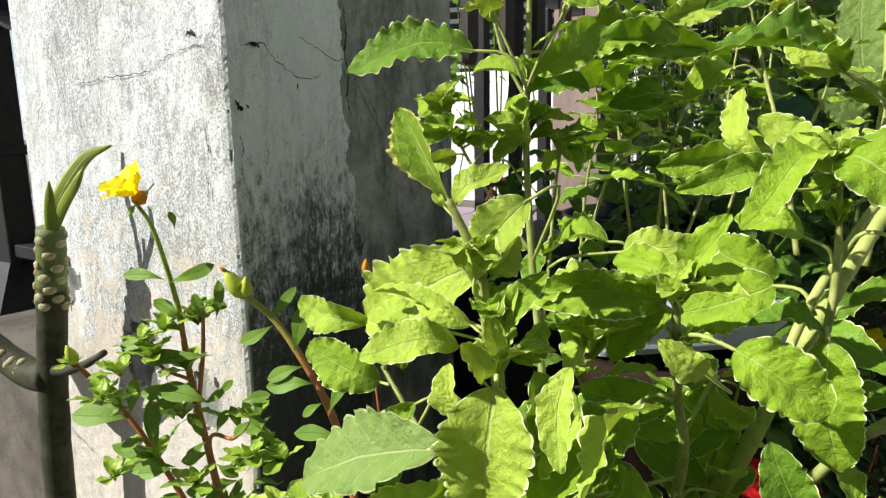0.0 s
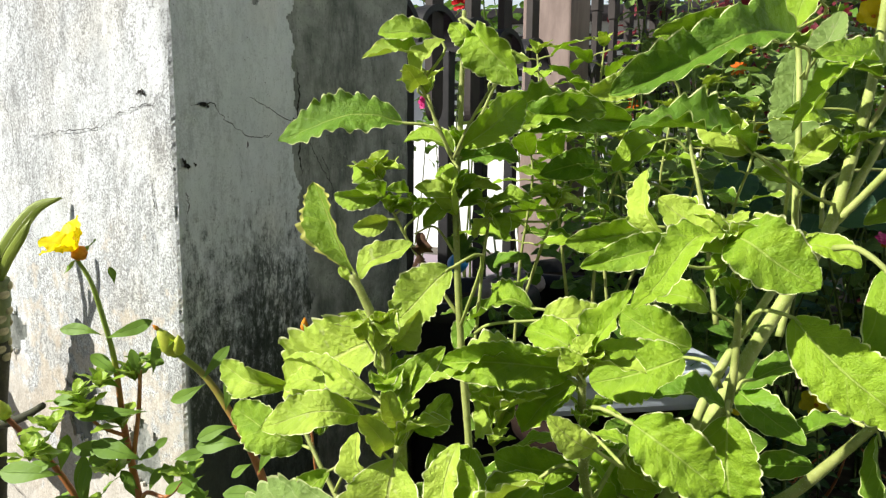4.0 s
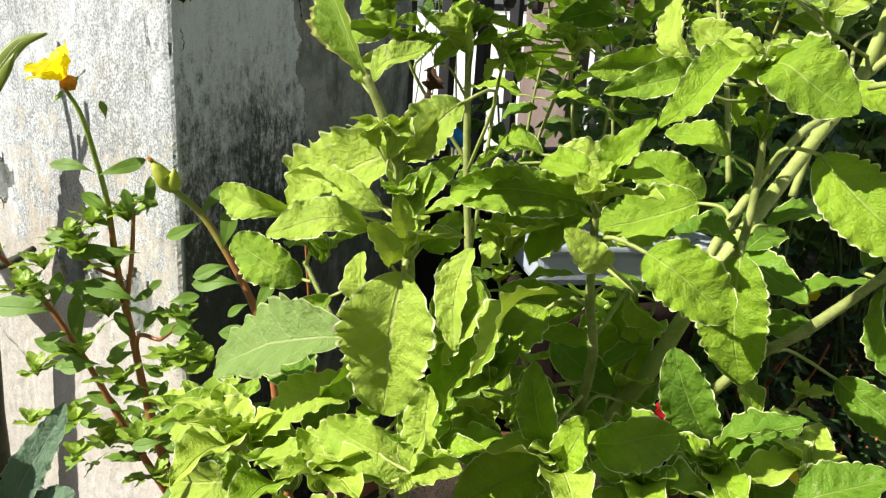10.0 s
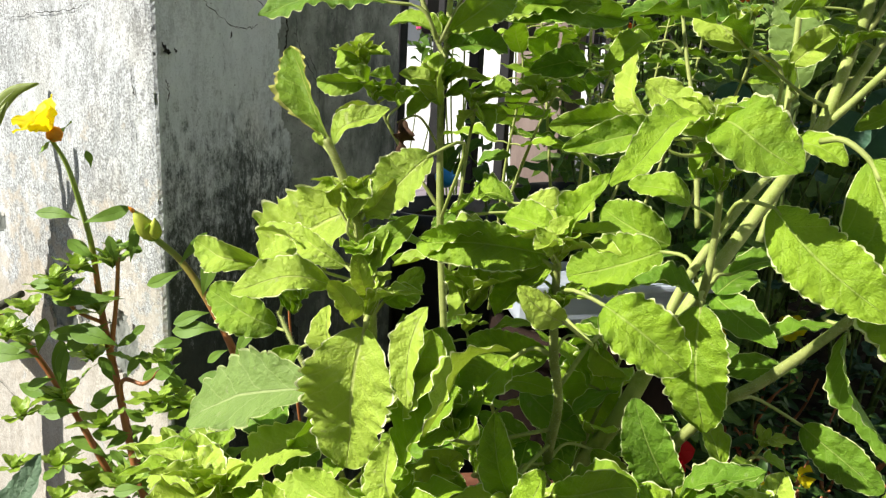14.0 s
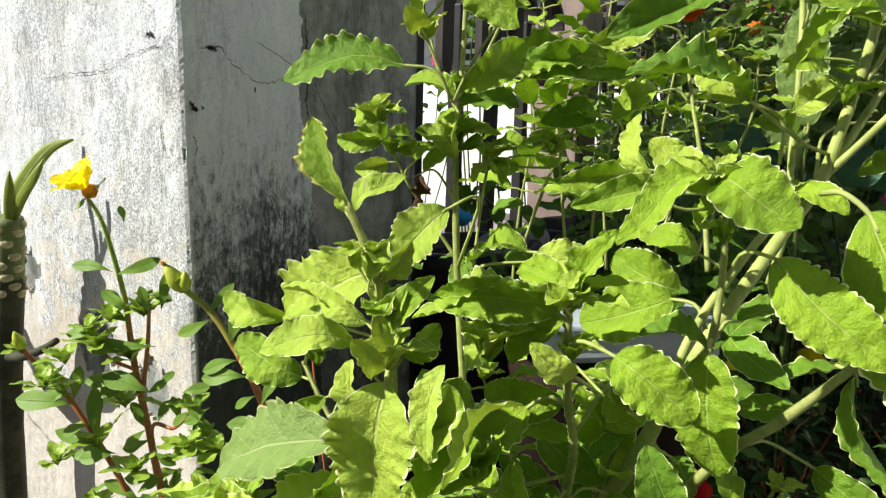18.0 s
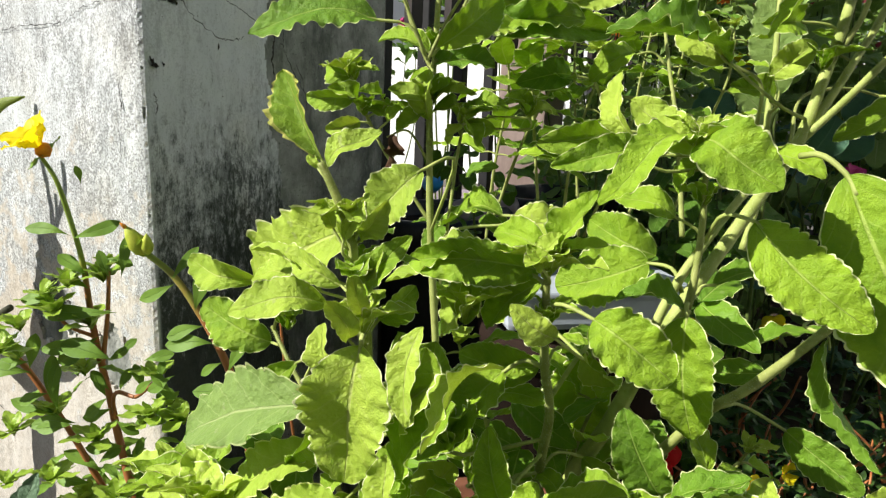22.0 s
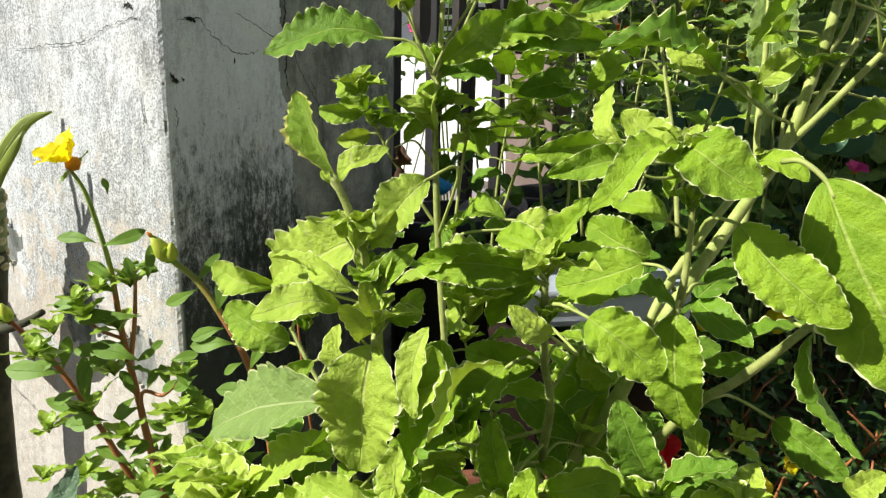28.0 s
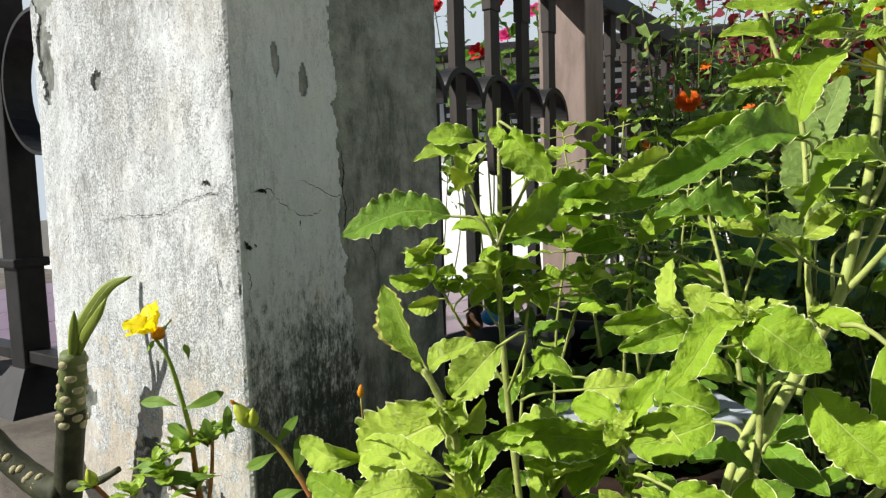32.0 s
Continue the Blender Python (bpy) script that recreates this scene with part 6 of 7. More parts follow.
# crimped young leaves in the axils of the basil plants
for k, (owner, place, size, n) in enumerate((
        (basil_a, (-34, 280, 690), 22, 7), (basil_a, (-31, 278, 668), 27, 8), (basil_a, (-29, 274, 650), 26, 7), (basil_a, (-72, 340, 628), 26, 7),
        (basil_a, (-104, 305, 548), 46, 6), (basil_a, (-122, 345, 534), 48, 6), (basil_a, (-62, 268, 556), 42, 5), (basil_a, (-24, 250, 572), 40, 5),
        (basil_a, (-146, 372, 520), 44, 5), (basil_a, (-80, 290, 540), 44, 5),
        (basil_b, (47, 308, 662), 30, 8), (basil_b, (47, 309, 640), 24, 5), (basil_b, (12, 312, 640), 34, 5), (basil_b, (5, 290, 592), 42, 5),
        (basil_b, (30, 262, 566), 40, 5), (basil_b, (60, 258, 560), 38, 5),
        (basil_c, (107, 304, 716), 27, 8), (basil_c, (117, 322, 690), 22, 5), (basil_c, (130, 268, 560), 36, 5), (basil_c, (92, 272, 560), 36, 5),
        (basil_c, (172, 372, 700), 24, 6), (basil_c, (205, 396, 750), 26, 6),
        (basil_d, (-3, 424, 732), 27, 8), (basil_d, (1, 434, 760), 26, 7), (basil_d, (-46, 428, 745), 24, 7), (basil_d, (-40, 424, 726), 22, 5),
        (basil_d, (16, 421, 720), 24, 7), (basil_d, (52, 421, 726), 24, 7), (basil_d, (-18, 442, 794), 26, 7), (basil_d, (25, 444, 803), 26, 7))):
    soft = k % 2 == 0
    rosette(owner, place, size, n, 700 + k, "crimp_pale" if soft else "crimp", LEAF_PALE if soft else LEAF, 0.52, arch=0.14, fold=0.5, wave=1.2, tooth=0.17)

# the open purslane flower, its bud and a few spent ones
def purslane_flower(place, facing, size):
    at = Vector(place) / 1000 - Vector(purslane.location)
    head = bloom(purslane, at, facing, size, YELLOW, 5, 1, STAMEN, 0.75, 0.85, "broad")
    f = Vector(facing).normalized()
    for w in (0.4, 3.4):
        side = f.orthogonal().normalized()
        side = Matrix.Rotation(w, 3, f) @ side
        part("sepal", shared_leaf("sepal", LEAF_FLESHY, 1, ratio=0.4, tooth=0.0), head, "", head.matrix_basis.inverted() @ frame_of(at - f * size * 0.25, side + f * 0.15, f) @ Matrix.Scale(size * 0.75 / 0.02, 4))
    return head


purslane_flower((-251, 474, 703), (-0.45, -0.45, 0.8), 0.0225)


def bud(owner, place, facing, length, material):
    at = Vector(place) / 1000 - Vector(owner.location)
    f = Vector(facing).normalized()
    m = frame_of(at, f.orthogonal(), f)
    ob = part("bud", lathe("bud", [(0.0006, 0), (length * 0.22, length * 0.15), (length * 0.28, length * 0.4), (length * 0.17, length * 0.75), (length * 0.03, length)], material, 12), owner, "closed flower bud", m)
    for w in (0, 2.2, 4.2):
        axis = Vector((math.cos(w) * 0.5, math.sin(w) * 0.5, 0.85))
        part("sepal", shared_leaf("sepal", LEAF_TUFT, 2, ratio=0.5, tooth=0.0), ob, "", frame_of((0, 0, -0.001), axis, (-math.cos(w), -math.sin(w), 0.5)) @ Matrix.Scale(length / 0.03, 4))
    return ob


bud(purslane, (-174, 431, 643), (-0.42, -0.2, 0.88), 0.021, BUD_GREEN)
bud(purslane, (-172, 429, 644), (0.15, -0.3, 0.95), 0.014, BUD_GREEN)
bud(purslane, (-182, 427, 660), (-0.6, -0.2, 0.7), 0.005, STAMEN)
bud(purslane, (-312, 476, 590), (-0.1, -0.3, 0.95), 0.016, BUD_GREEN)
bud(purslane, (-109, 488, 641), (0.1, 0, 1), 0.010, STAMEN)
stem(purslane, [(-100, 500, 410), (-108, 492, 540), (-109, 488, 641)], 1.2, 0.7, STEM_RED)
withered = part("withered_leaf", leaf_mesh("withered_leaf", 0.02, 0.012, 0.25, 0.9, 2.0, DEAD, 5, twist=2.5), basil_d, "shrivelled brown leaf", frame_of(Vector((-22, 402, 716)) / 1000 - Vector(basil_d.location), (-0.3, 0, -1), (0, -1, 0.2)))

# low grey-green plant
grey = plant("garden_plant", (-240, 415, 372), "low grey-green leafy seedling", "plant")
stem(grey, [(-238, 412, 360), (-222, 350, 430), (-212, 306, 520)], 2.0, 1.2, STEM)
leaf(grey, (-212, 306, 512), (-187, 318, 566), (-0.5, -0.75, 0.45), 17, 0.06, 0.2, 0.5, LEAF_GREY)
leaf(grey, (-214, 306, 515), (-222, 300, 560), (-0.2, -0.9, 0.4), 18, 0.06, 0.2, 0.5, LEAF_GREY)
leaf(grey, (-210, 306, 510), (-178, 300, 530), (0.1, -0.7, 0.7), 18, 0.06, 0.2, 0.5, LEAF_GREY)
leaf(grey, (-212, 306, 505), (-240, 290, 520), (0.1, -0.6, 0.8), 18, 0.06, 0.2, 0.5, LEAF_GREY)


# ---- scarred succulent ----
def succulent():
    ob = thing("succulent", (-0.43, 0.60, 0.28), "succulent with a scarred stubby trunk and one arched leaf", "succulent")
    root = Vector(ob.location)

    def w(x, y, z):
        return Vector((x, y, z)) / 1000 - root
    lower = [w(-430, 600, 270), w(-418, 594, 440), w(-405, 590, 537), w(-388, 580, 604), w(-384, 577, 622)]
    upper = [w(-384, 577, 622), w(-378, 574, 645), w(-372, 570, 672)]
    part("trunk", tube("trunk", lower, 0.0125, 0.0120, BARK, 22, 16, 0.14), ob)
    part("trunk_tip", tube("trunk_tip", upper, 0.0120, 0.0108, BARK_GREEN, 14, 16, 0.08), ob, "green young end of the trunk")
    part("branch", tube("branch", [w(-404, 588, 540), w(-425, 596, 540), w(-451, 607, 550), w(-490, 620, 578), w(-520, 632, 615)], 0.014, 0.0115, BARK, 18, 14, 0.1), ob)
    part("branch", tube("branch", [w(-400, 586, 548), w(-380, 570, 552), w(-356, 560, 560), w(-334, 552, 572)], 0.0055, 0.0025, BARK, 18, 14, 0.12), ob)
    rnd = random.Random(4)
    line = glide(lower[3:] + upper[1:], 40)
    scar = lathe("scar", [(0.0002, 0.0014), (0.0038, 0.0012), (0.0054, 0.0002), (0.0050, -0.001), (0.0002, -0.0012)], SCAR, 10)
    for k in range(30):
        i = 1 + int(k / 30 * 37)
        p = Vector(line[i])
        a = k * 2.4 + rnd.uniform(-0.2, 0.2)
        r = 0.0124 - 0.0018 * (i / 40)
        d = Vector((math.cos(a), math.sin(a), 0))
        part("leaf_scar", scar, ob, "", frame_of(p + d * (r - 0.0003), Vector((0, 0, 1)), d + Vector((0, 0, 0.35))) @ Matrix.Diagonal((0.95, 0.72, 1.2, 1)))
    arm = glide([w(-425, 596, 540), w(-451, 607, 550), w(-490, 620, 578), w(-520, 632, 615)], 24)
    for k in range(20):
        p = Vector(arm[1 + k])
        a = k * 2.1 + rnd.uniform(-0.3, 0.3)
        d = Vector((0.2 * math.cos(a), -abs(math.cos(a)) - 0.2, math.sin(a))).normalized()
        part("leaf_scar", scar, ob, "", frame_of(p + d * 0.0124, Vector((-0.8, 0.2, 0.5)), d) @ Matrix.Diagonal((0.8, 0.6, 1.2, 1)))
    # arched leaf and two folded young leaves
    for pts, wd in (([w(-372, 571, 664), w(-364, 571, 690), w(-343, 583, 724), w(-321, 587, 734)], 0.013), ([w(-370, 571, 668), w(-356, 565, 688), w(-340, 560, 706), w(-332, 562, 720)], 0.009), ([w(-373, 569, 664), w(-366, 565, 690), w(-363, 564, 710)], 0.009)):
        ln = glide(pts, 16)
        verts, faces, uvs = [], [], []
        for k, p in enumerate(ln):
            s = k / 15
            t = Vector(ln[min(k + 1, 15)] - ln[max(k - 1, 0)]).normalized()
            side = t.cross(Vector((0.25, -0.9, 0.35))).normalized()
            up = side.cross(t)
            h = wd / 2 * max(0.1, math.sin(math.pi * min(1, 0.16 + 0.84 * s)) ** 0.7)
            for q in range(8):
                an = 2 * math.pi * q / 8
                verts.append(Vector(p) + side * h * math.cos(an) + up * 0.0017 * math.sin(an) + up * 0.22 * h * abs(math.cos(an)))
                uvs.append((0.5 + 0.5 * math.cos(an), s))
        for k in range(15):
            for q in range(8):
                faces.append((8 * k + q, 8 * k + (q + 1) % 8, 8 * k + 8 + (q + 1) % 8, 8 * k + 8 + q))
        faces += [tuple(range(8)), tuple(range(120, 128))]
        part("leaf", mesh_of("leaf", verts, faces, LEAF_OLIVE, True, uvs), ob)
    return ob


succulent()


# ---- garden beyond ----
def bush(name, root, label, category, material, key, n_stems, height, spread, per_stem, size, seed, group="", stem_mat=None, lean=(0, 0), ratio=0.5, **kw):
    """A leafy garden plant: stems that fan out from the root, leaves in pairs along them. Metres."""
    rnd = random.Random(seed)
    ob = thing(name, root, label, category, group)
    tips = []
    for s in range(n_stems):
        w = rnd.uniform(0, 6.283)
        r = spread * rnd.uniform(0.25, 1.0)
        h = height * rnd.uniform(0.72, 1.0)
        top = Vector((math.cos(w) * r + lean[0], math.sin(w) * r + lean[1], h))
        pts = [Vector((0, 0, -0.02)), Vector((top.x * 0.25 + rnd.gauss(0, spread * 0.06), top.y * 0.25, h * 0.38)), Vector((top.x * 0.65, top.y * 0.65 + rnd.gauss(0, spread * 0.06), h * 0.75)), top]
        line = glide(pts, 18)
        part("stem", mesh_of("stem", *tube_data(line, np.linspace(0.0026, 0.0012, 18), 6), stem_mat or STEM_BACK), ob)
        tips.append(top)
        for q in range(per_stem):
            i = min(17, int(3 + 15 * (q / per_stem) ** 0.8))
            p = Vector(line[i])
            a = q * 2.4 + rnd.uniform(-0.5, 0.5)
            lift = rnd.uniform(-0.5, 0.5)
            axis = Vector((math.cos(a) * math.cos(lift), math.sin(a) * math.cos(lift), math.sin(lift)))
            normal = Vector((rnd.uniform(-0.5, 0.3), rnd.uniform(-0.5, 0.3), 1.0))
            sc = size / 0.02 * rnd.uniform(0.6, 1.15) * (1 - 0.35 * i / 17)
            part("leaf", shared_leaf(key, material, rnd.randrange(4), ratio=ratio, **kw), ob, "", frame_of(p + axis * size * 0.12, axis, normal) @ Matrix.Scale(sc, 4))
    return ob, tips


LEAF_DATA = {}


def leaf_arrays(key, ratio, seed, **kw):
    k = (key, seed)
    if k not in LEAF_DATA:
        me = leaf_mesh("far_leaf", 0.02, 0.02 * ratio, 0.1, 0.2, 0.6, LEAF_BACK, seed + 700, rows=7, cols=4, teeth=3, **kw)
        co = np.empty(len(me.vertices) * 3)
        me.vertices.foreach_get("co", co)
        uv = [(j / 4, i / 7) for i in range(8) for j in range(5)]
        LEAF_DATA[k] = (co.reshape(-1, 3), [tuple(p.vertices) for p in me.polygons], uv)
        bpy.data.meshes.remove(me)
    return LEAF_DATA[k]


def mass(name, root, label, category, material, key, n_stems, height, spread, n_leaves, size, seed, group="", stem_mat=None, ratio=0.5, low=0.1, **kw):
    """A dense leafy bush farther off: stems as parts, its foliage one part of countless leaves. Metres."""
    rnd = random.Random(seed)
    ob = thing(name, root, label, category, group)
    lines, tips = [], []
    for s in range(n_stems):
        w = 6.283 * (s + rnd.random() * 0.8) / n_stems
        r = spread * rnd.uniform(0.3, 1.0)
        h = height * rnd.uniform(0.7, 1.0)
        top = Vector((math.cos(w) * r, math.sin(w) * r, h))
        line = glide([(0, 0, -0.02), (top.x * 0.3, top.y * 0.3, h * 0.4), (top.x * 0.7 + rnd.gauss(0, spread * 0.1), top.y * 0.7, h * 0.75), top], 18)
        part("stem", mesh_of("stem", *tube_data(line, np.linspace(0.0026, 0.001, 18) * max(1, height), 6), stem_mat or STEM_BACK), ob)
        lines.append(line)
        tips.append(top)
    verts, faces, uvs, at = [], [], [], 0
    for q in range(n_leaves):
        line = lines[rnd.randrange(n_stems)]
        i = int(18 * (low + (1 - low) * rnd.random() ** 0.8))
        p = Vector(line[min(i, 17)]) + Vector((rnd.gauss(0, 1), rnd.gauss(0, 1), rnd.gauss(0, 0.6))) * spread * 0.22
        a, lift = rnd.uniform(0, 6.283), rnd.uniform(-0.9, 0.4)
        axis = Vector((math.cos(a) * math.cos(lift), math.sin(a) * math.cos(lift), math.sin(lift)))
        m = frame_of(p, axis, (rnd.uniform(-0.7, 0.3), rnd.uniform(-0.7, 0.3), 1.0))
        co, fc, uv = leaf_arrays(key, ratio, rnd.randrange(4), **kw)
        sc = size / 0.02 * rnd.uniform(0.5, 1.2)
        rot = np.array(m.to_3x3()) * sc
        verts.append(co @ rot.T + np.array(m.translation))
        faces += [tuple(v + at for v in f) for f in fc]
        uvs += uv
        at += len(co)
    fol = part("foliage", mesh_of("foliage", np.vstack(verts), faces, material, True, uvs), ob)
    tagged(fol, "", "", "", "stuff")
    return ob, tips


def on_bed(x, y):
    return (x, y, 0.27)


# more basil behind, shoot by shoot
back_basil = plant("holy_basil", (110, 580, 545), "holy basil growing behind the potted plants", "herb", "holy basil plants")
shoot(back_basil, [(30, 475, 587), (39, 487, 679), (49, 490, 737), (48, 498, 769)], 6, 45, 301, 'inner', None, 1.2, 0.25)
shoot(back_basil, [(39, 490, 650), (60, 493, 706), (77, 491, 740), (87, 497, 767)], 6, 45, 302, 'inner', None, 1.2, 0.25)
shoot(back_basil, [(91, 508, 637), (95, 501, 696), (108, 501, 740), (113, 507, 763)], 6, 47, 303, 'innerdeep', LEAF_SHADED_BASIL, 1.2, 0.25)
shoot(back_basil, [(112, 527, 632), (142, 534, 705), (149, 534, 746), (158, 542, 783)], 6, 49, 304, 'inner', None, 1.2, 0.25)
shoot(back_basil, [(144, 546, 627), (174, 556, 711), (185, 556, 754), (193, 567, 801)], 6, 51, 305, 'innerdeep', LEAF_SHADED_BASIL, 1.2, 0.25)
shoot(back_basil, [(75, 512, 653), (69, 537, 760), (63, 547, 802), (62, 554, 830)], 6, 47, 306, 'inner', None, 1.2, 0.25)
shoot(back_basil, [(161, 490, 647), (187, 496, 719), (196, 493, 749), (200, 500, 780)], 4, 34, 307, 'inner', None, 1.2, 0.25)
shoot(back_basil, [(112, 546, 628), (108, 568, 760), (114, 579, 808), (119, 586, 838)], 6, 49, 308, 'inner', None, 1.2, 0.25)
shoot(basil_b, [(32, 328, 530), (24, 333, 580), (15, 331, 606), (10, 335, 622)], 4, 38, 315, 'inner', None, 1.2, 0.25)
shoot(basil_b, [(56, 328, 529), (72, 340, 570), (84, 346, 596), (90, 350, 612)], 4, 38, 317, 'inner', None, 1.2, 0.25)
shoot(basil_b, [(46, 296, 520), (52, 290, 548), (58, 284, 566)], 3, 36, 318, 'inner', None, 1.2, 0.25)
shoot(basil_c, [(110, 310, 520), (124, 300, 560), (136, 296, 585)], 3, 36, 319, 'inner', None, 1.2, 0.25)
# masses in the darker leaf copy, deep shade put into its colour
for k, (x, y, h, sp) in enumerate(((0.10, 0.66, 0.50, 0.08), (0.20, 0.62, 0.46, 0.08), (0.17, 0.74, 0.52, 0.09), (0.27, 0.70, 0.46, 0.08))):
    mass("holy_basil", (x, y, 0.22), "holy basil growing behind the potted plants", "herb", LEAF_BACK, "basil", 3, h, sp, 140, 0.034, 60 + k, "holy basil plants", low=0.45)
filler(purslane, (-225, 495, 445), (75, 35, 45), 64, 22, 31, "fleshy", LEAF_FLESHY, ratio=0.4, shape=1.6, tooth=0.0)
filler(purslane, (-240, 490, 515), (55, 30, 50), 10, 18, 32, "fleshy", LEAF_FLESHY, ratio=0.4, shape=1.6, tooth=0.0)
filler(purslane, (-155, 455, 455), (50, 30, 50), 44, 20, 33, "fleshy", LEAF_FLESHY, ratio=0.4, shape=1.6, tooth=0.0)
for k, (x, y, z) in enumerate(((-285, 470, 560), (-262, 470, 520), (-235, 465, 500), (-205, 470, 510), (-270, 465, 470), (-220, 455, 460), (-175, 450, 480), (-190, 452, 525), (-300, 480, 500), (-160, 440, 450), (-245, 480, 545), (-170, 455, 520), (-150, 440, 490), (-205, 465, 480), (-250, 470, 450), (-180, 450, 440), (-130, 430, 470), (-215, 460, 430), (-275, 470, 440))):
    tuft(purslane, (x, y, z), 21 + 3 * (k % 3), 9, 350 + k)

for k, place in enumerate(((-279, 470, 582), (-256, 472, 592), (-288, 457, 568), (-248, 478, 610), (-228, 487, 611), (-237, 481, 579), (-267, 485, 595))):
    tuft(purslane, place, 24 + 2 * (k % 3), 9, 380 + k)

# round-leaved creeper with blue-green discs
for k, (x, y, h) in enumerate(((0.34, 0.80, 0.44), (0.48, 0.78, 0.42), (0.56, 0.95, 0.46), (0.40, 0.92, 0.46))):
    bush("nasturtium", on_bed(x, y), "round-leaved creeping plant with blue-green discs", "flower plant", LEAF_BLUE, "disc", 6, h, 0.13, 6, 0.045, 80 + k, "creeping plants", ratio=1.0, shape=1.0, tooth=0.0)

pads = plant("nasturtium", (330, 790, 270), "creeper with large smooth blue-green round leaves", "flower plant", "creeping plants")
for x, y, z, r in ((287, 764, 722, 62), (318, 790, 700, 54), (376, 707, 697, 58), (425, 745, 690, 60), (350, 730, 672, 46), (252, 800, 705, 50), (470, 800, 720, 60), (300, 740, 668, 44)):
    stem(pads, [(330 + (x - 330) * 0.2, 800, 260), (330 + (x - 330) * 0.6, 800, (260 + z) // 2), (x, y, z)], 1.1, 0.8, STEM_BACK)
    p = Vector((x, y, z)) / 1000 - Vector(pads.location)
    part("leaf", shared_leaf("pad", LEAF_BLUE, r % 4, 0.02, 1.0, shape=1.0, tooth=0.0, power=0.5), pads, "", frame_of(p - Vector((0, 0, r / 2600)), (0.3, -0.2, 0.75), (-0.35, -0.8, 0.5)) @ Matrix.Scale(r / 27, 4))

# broad sunlit leaves over the bed
broad = plant("garden_plant", (300, 640, 270), "garden plant with broad bright green leaves", "plant")
stem(broad, [(300, 645, 265), (296, 640, 500), (298, 632, 690), (302, 640, 800)], 2.6, 1.4, STEM_BACK)
leaf(broad, (298, 628, 735), (296, 640, 838), (-0.5, -0.8, 0.2), 42, 0.06, 0.2, 0.4, LEAF_FAR)
leaf(broad, (300, 632, 740), (352, 650, 800), (-0.5, -0.7, 0.5), 40, 0.08, 0.2, 0.4, LEAF_FAR)
leaf(broad, (302, 636, 800), (330, 634, 866), (-0.6, -0.75, 0.25), 30, 0.06, 0.3, 0.4, LEAF_DULL)
leaf(broad, (298, 636, 700), (258, 630, 745), (-0.4, -0.6, 0.7), 34, 0.08, 0.2, 0.4, LEAF_FAR)

# tall flowering garden plants
FLOWERING = ((0.40, 1.22, 0.66, ORANGE), (0.52, 1.05, 0.66, YELLOW), (0.62, 1.30, 0.78, YELLOW), (0.42, 0.98, 0.52, None), (0.80, 1.25, 0.82, YELLOW), (0.66, 0.98, 0.66, None), (0.56, 1.50, 0.80, ORANGE), (0.95, 1.55, 0.85, ORANGE), (0.75, 1.75, 0.92, YELLOW), (0.30, 1.02, 0.46, None), (0.76, 1.08, 0.70, None), (0.24, 0.86, 0.36, None))
for k, (x, y, h, colour) in enumerate(FLOWERING):
    b, tips = mass("flowering_plant", on_bed(x, y), "tall leafy garden plant with few bright flowers" if colour else "leafy green garden plant in the bed", "flower plant", LEAF_FAR, "far", 4, h, 0.15, 300, 0.055, 100 + k, "tall flowering plants")
    for q, tip in enumerate(tips[:2] if colour else ()):
        bloom(b, tip, (-0.4 + 0.2 * q, -0.8, 0.6), 0.014 + 0.002 * (k % 3), colour, 9, 1, None, 0.15, 0.5, "strap")
for k, (x, y, h) in enumerate(((1.0, 1.2, 0.7), (1.2, 1.5, 0.8), (0.9, 0.9, 0.5), (1.3, 1.0, 0.6), (1.1, 1.9, 0.95), (1.45, 1.3, 0.8), (0.72, 1.45, 0.7))):
    mass("shrub", on_bed(x, y), "dense green shrub at the back of the bed", "shrub", LEAF_FAR, "far", 8, h, 0.22, 260, 0.06, 120 + k, "green shrubs")

for k, (x, y, h) in enumerate(((0.33, 1.24, 0.86), (0.44, 1.44, 0.95), (0.54, 1.62, 1.0), (0.27, 1.10, 0.72))):
    mass("wispy_plant", on_bed(x, y), "thin wispy plant with small leaves along the railing", "plant", LEAF_FAR, "far", 5, h, 0.11, 170, 0.032, 180 + k, "wispy plants", low=0.3)

# dark red foliage at the back
for k, (x, y) in enumerate(((0.85, 1.95), (1.15, 1.75), (1.05, 2.2), (0.72, 2.2))):
    mass("red_shrub", on_bed(x, y), "shrub with dark red leaves behind the flowers", "shrub", LEAF_RED, "red", 9, 1.1, 0.24, 330, 0.06, 140 + k, "dark red shrubs", STEM_RED)

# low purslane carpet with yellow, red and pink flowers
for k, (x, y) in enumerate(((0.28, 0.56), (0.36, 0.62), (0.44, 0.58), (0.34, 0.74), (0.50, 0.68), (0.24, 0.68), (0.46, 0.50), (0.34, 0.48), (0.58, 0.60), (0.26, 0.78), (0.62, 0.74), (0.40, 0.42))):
    # leaf colour carries the shade of the bed
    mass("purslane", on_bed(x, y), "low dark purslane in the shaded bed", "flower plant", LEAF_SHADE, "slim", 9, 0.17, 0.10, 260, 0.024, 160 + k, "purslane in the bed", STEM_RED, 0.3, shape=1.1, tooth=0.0)


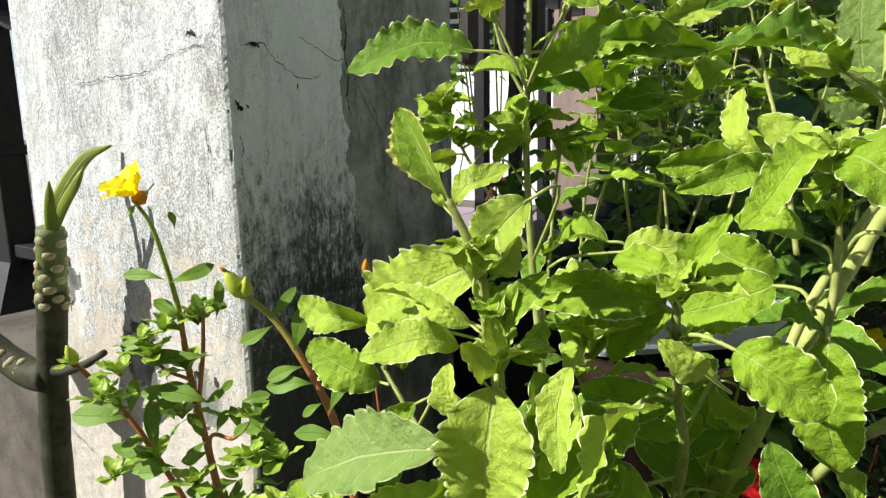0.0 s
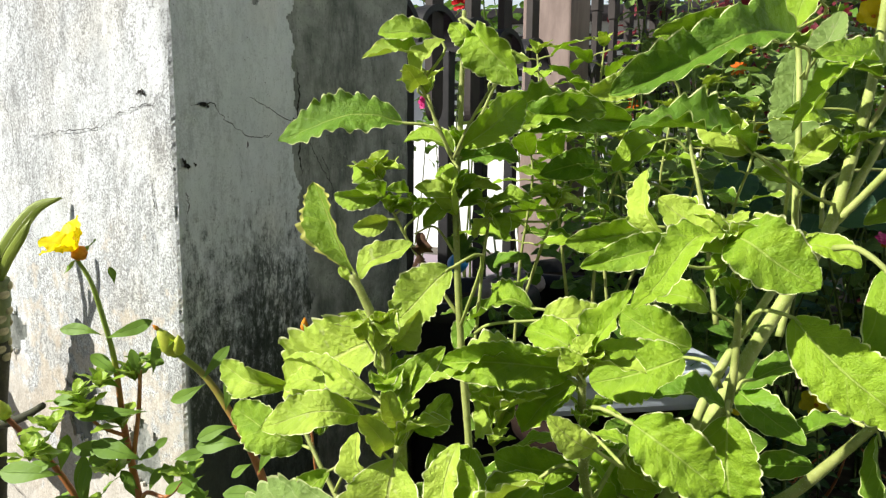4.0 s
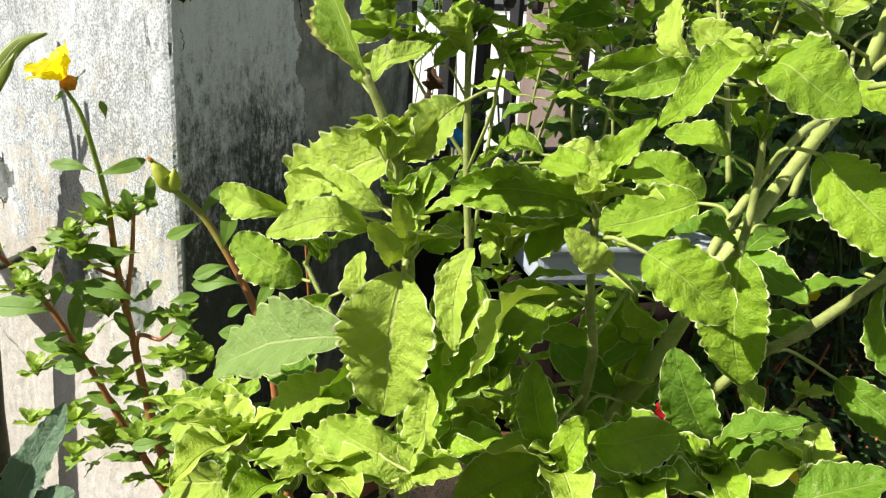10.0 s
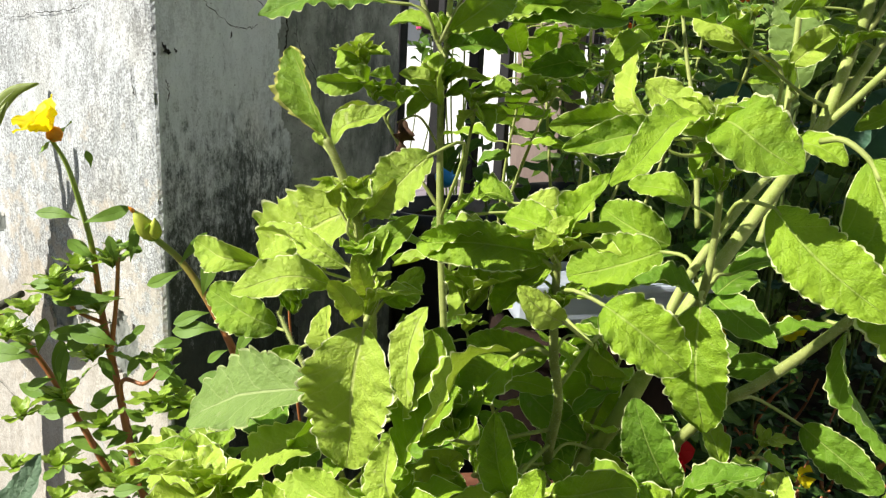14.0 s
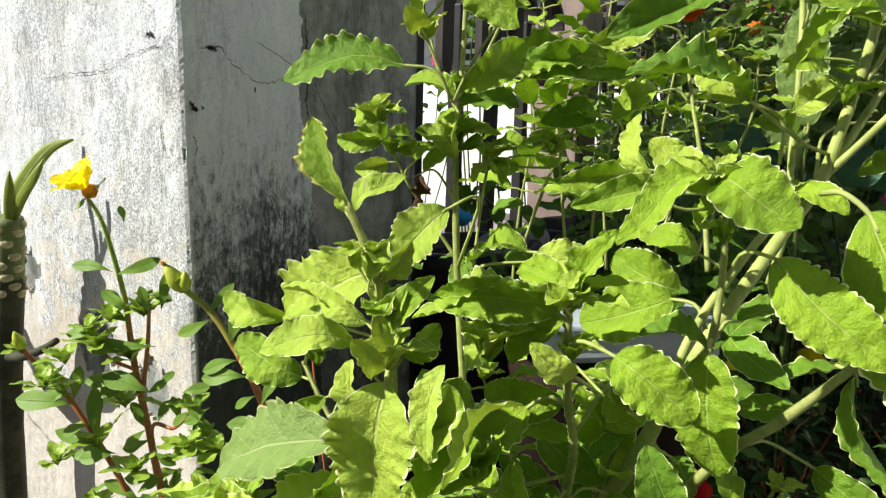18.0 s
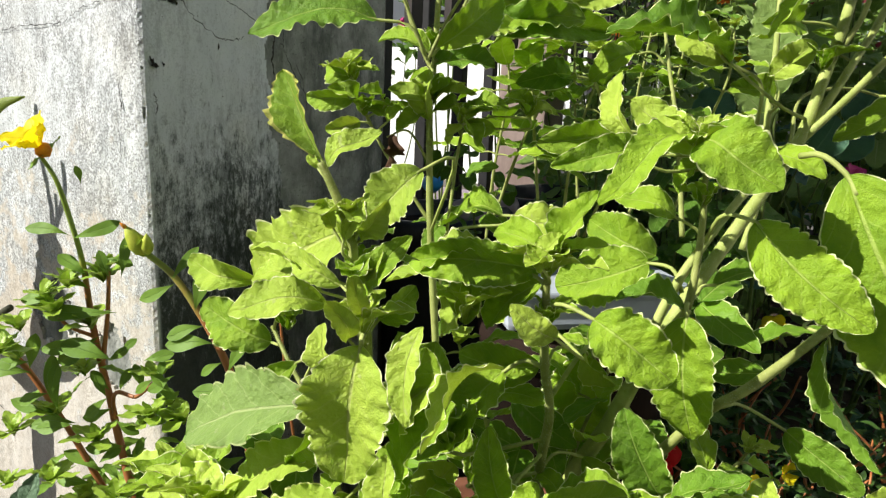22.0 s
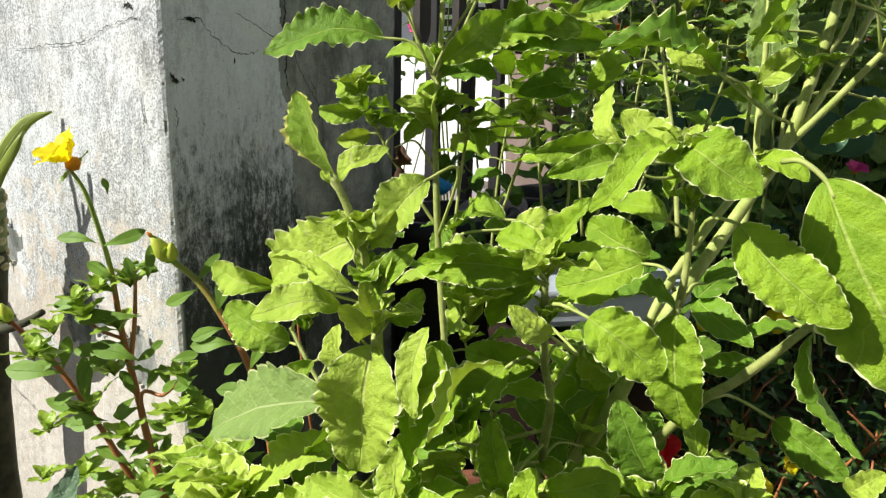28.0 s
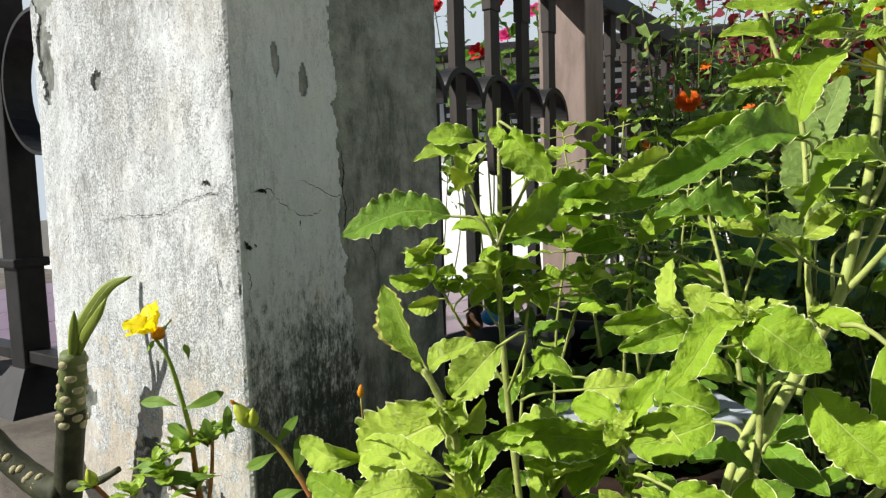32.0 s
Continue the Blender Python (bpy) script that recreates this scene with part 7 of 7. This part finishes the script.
def stalked_flower(place, colour, radius, facing, label, petals=5, rings=1, foot=0.27):
    """One flower on its own stalk out of the bed."""
    ob = thing("purslane_flower", (place[0], place[1], foot), label, "flower", "flowers in the bed")
    h = place[2] - foot
    part("stem", tube("stem", [(0.015, 0.02, -0.02), (0.01, 0.01, h * 0.5), (0, 0, h)], 0.0013, 0.0009, STEM_BACK, 10, 6), ob)
    bloom(ob, (0, 0, h), facing, radius, colour, petals, rings, None, 0.5, 0.8, "broad")
    return ob


stalked_flower((0.362, 0.71, 0.490), YELLOW, 0.017, (-0.6, -0.5, 0.7), "yellow purslane flower, half closed")
stalked_flower((0.276, 0.71, 0.492), YELLOW, 0.016, (0.2, -0.6, 0.7), "yellow purslane flower over the bed")
stalked_flower((0.294, 0.54, 0.426), YELLOW, 0.010, (0.2, -0.8, 0.3), "small yellow flower low in the shade")
stalked_flower((0.214, 0.447, 0.462), YELLOW, 0.018, (0.4, -0.6, 0.4), "yellow flower under the basil")
stalked_flower((0.136, 0.42, 0.515), RED, 0.020, (-0.3, -0.9, 0.2), "dark red flower under the basil", 6, 2)
stalked_flower((0.452, 0.757, 0.648), PINK, 0.013, (0.1, -0.5, 0.85), "bright pink flower at the bed's edge", 7, 1)
stalked_flower((0.345, 0.90, 0.70), RED, 0.012, (-0.2, -0.8, 0.5), "red flower among round leaves", 8, 2)
stalked_flower((0.34, 1.10, 0.892), ORANGE, 0.021, (-0.3, -0.8, 0.45), "orange marigold before the railing", 12, 3)
stalked_flower((0.514, 0.90, 0.905), YELLOW, 0.022, (-0.2, -0.9, 0.35), "yellow daisy with a brown eye", 12, 1)
stalked_flower((0.575, 1.0, 0.945), RED, 0.022, (-0.2, -0.8, 0.6), "red zinnia at the back of the bed", 12, 2)
stalked_flower((0.375, 0.80, 0.83), RED, 0.008, (-0.3, -0.7, 0.6), "small red flower in the bed", 8, 2)

# flowering bush beyond the railing
for k, (x, y, h, colour) in enumerate(((0.02, 1.75, 1.35, RED), (0.22, 2.05, 1.4, PINK), (-0.16, 1.95, 1.1, PINK))):
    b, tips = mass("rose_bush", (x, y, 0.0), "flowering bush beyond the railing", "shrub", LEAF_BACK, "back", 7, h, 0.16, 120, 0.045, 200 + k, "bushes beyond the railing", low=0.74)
    for q, tip in enumerate(tips[:4]):
        bloom(b, tip, (-0.3, -0.8, 0.4), 0.026, colour, 8, 2, None, 0.4, 0.7, "broad")

# white house far behind, with louvred openings
house = thing("house", (-2.5, 9.0, 0.0), "distant white house with louvred openings", "house")
part("wall", box("wall", (0, 0, 0), (8.0, 3.0, 2.35), WHITE_WALL, 0.02), house)
part("roof", box("roof", (-0.3, -0.4, 2.35), (8.3, 3.3, 2.47), ROOF_DARK, 0.02), house)
slat = box("slat", (0, -0.03, 0), (1.5, 0.03, 0.05), WHITE_WALL, 0.005)
for i in range(4):
    win = part("window", box("window", (0, -0.02, 0.9), (1.56, 0.0, 2.2), ROOF_DARK, 0.0), house, "", pose(0.4 + 1.9 * i, -0.004, 0))
    for j in range(9):
        part("slat", slat, win, "", pose(0.03, -0.03, 0.98 + 0.135 * j))
# plain hedge and trees far off, past the garden
for k, (x, y, h) in enumerate(((4.5, 9.0, 3.2), (7.0, 8.0, 3.0), (2.9, 11.0, 3.4), (9.5, 9.5, 3.5))):
    mass("tree", (x, y, 0.0), "distant leafy tree behind the garden", "tree", LEAF_BACK, "back", 14, h, 1.5, 900, 0.22, 240 + k, "distant trees", STEM_PALE)
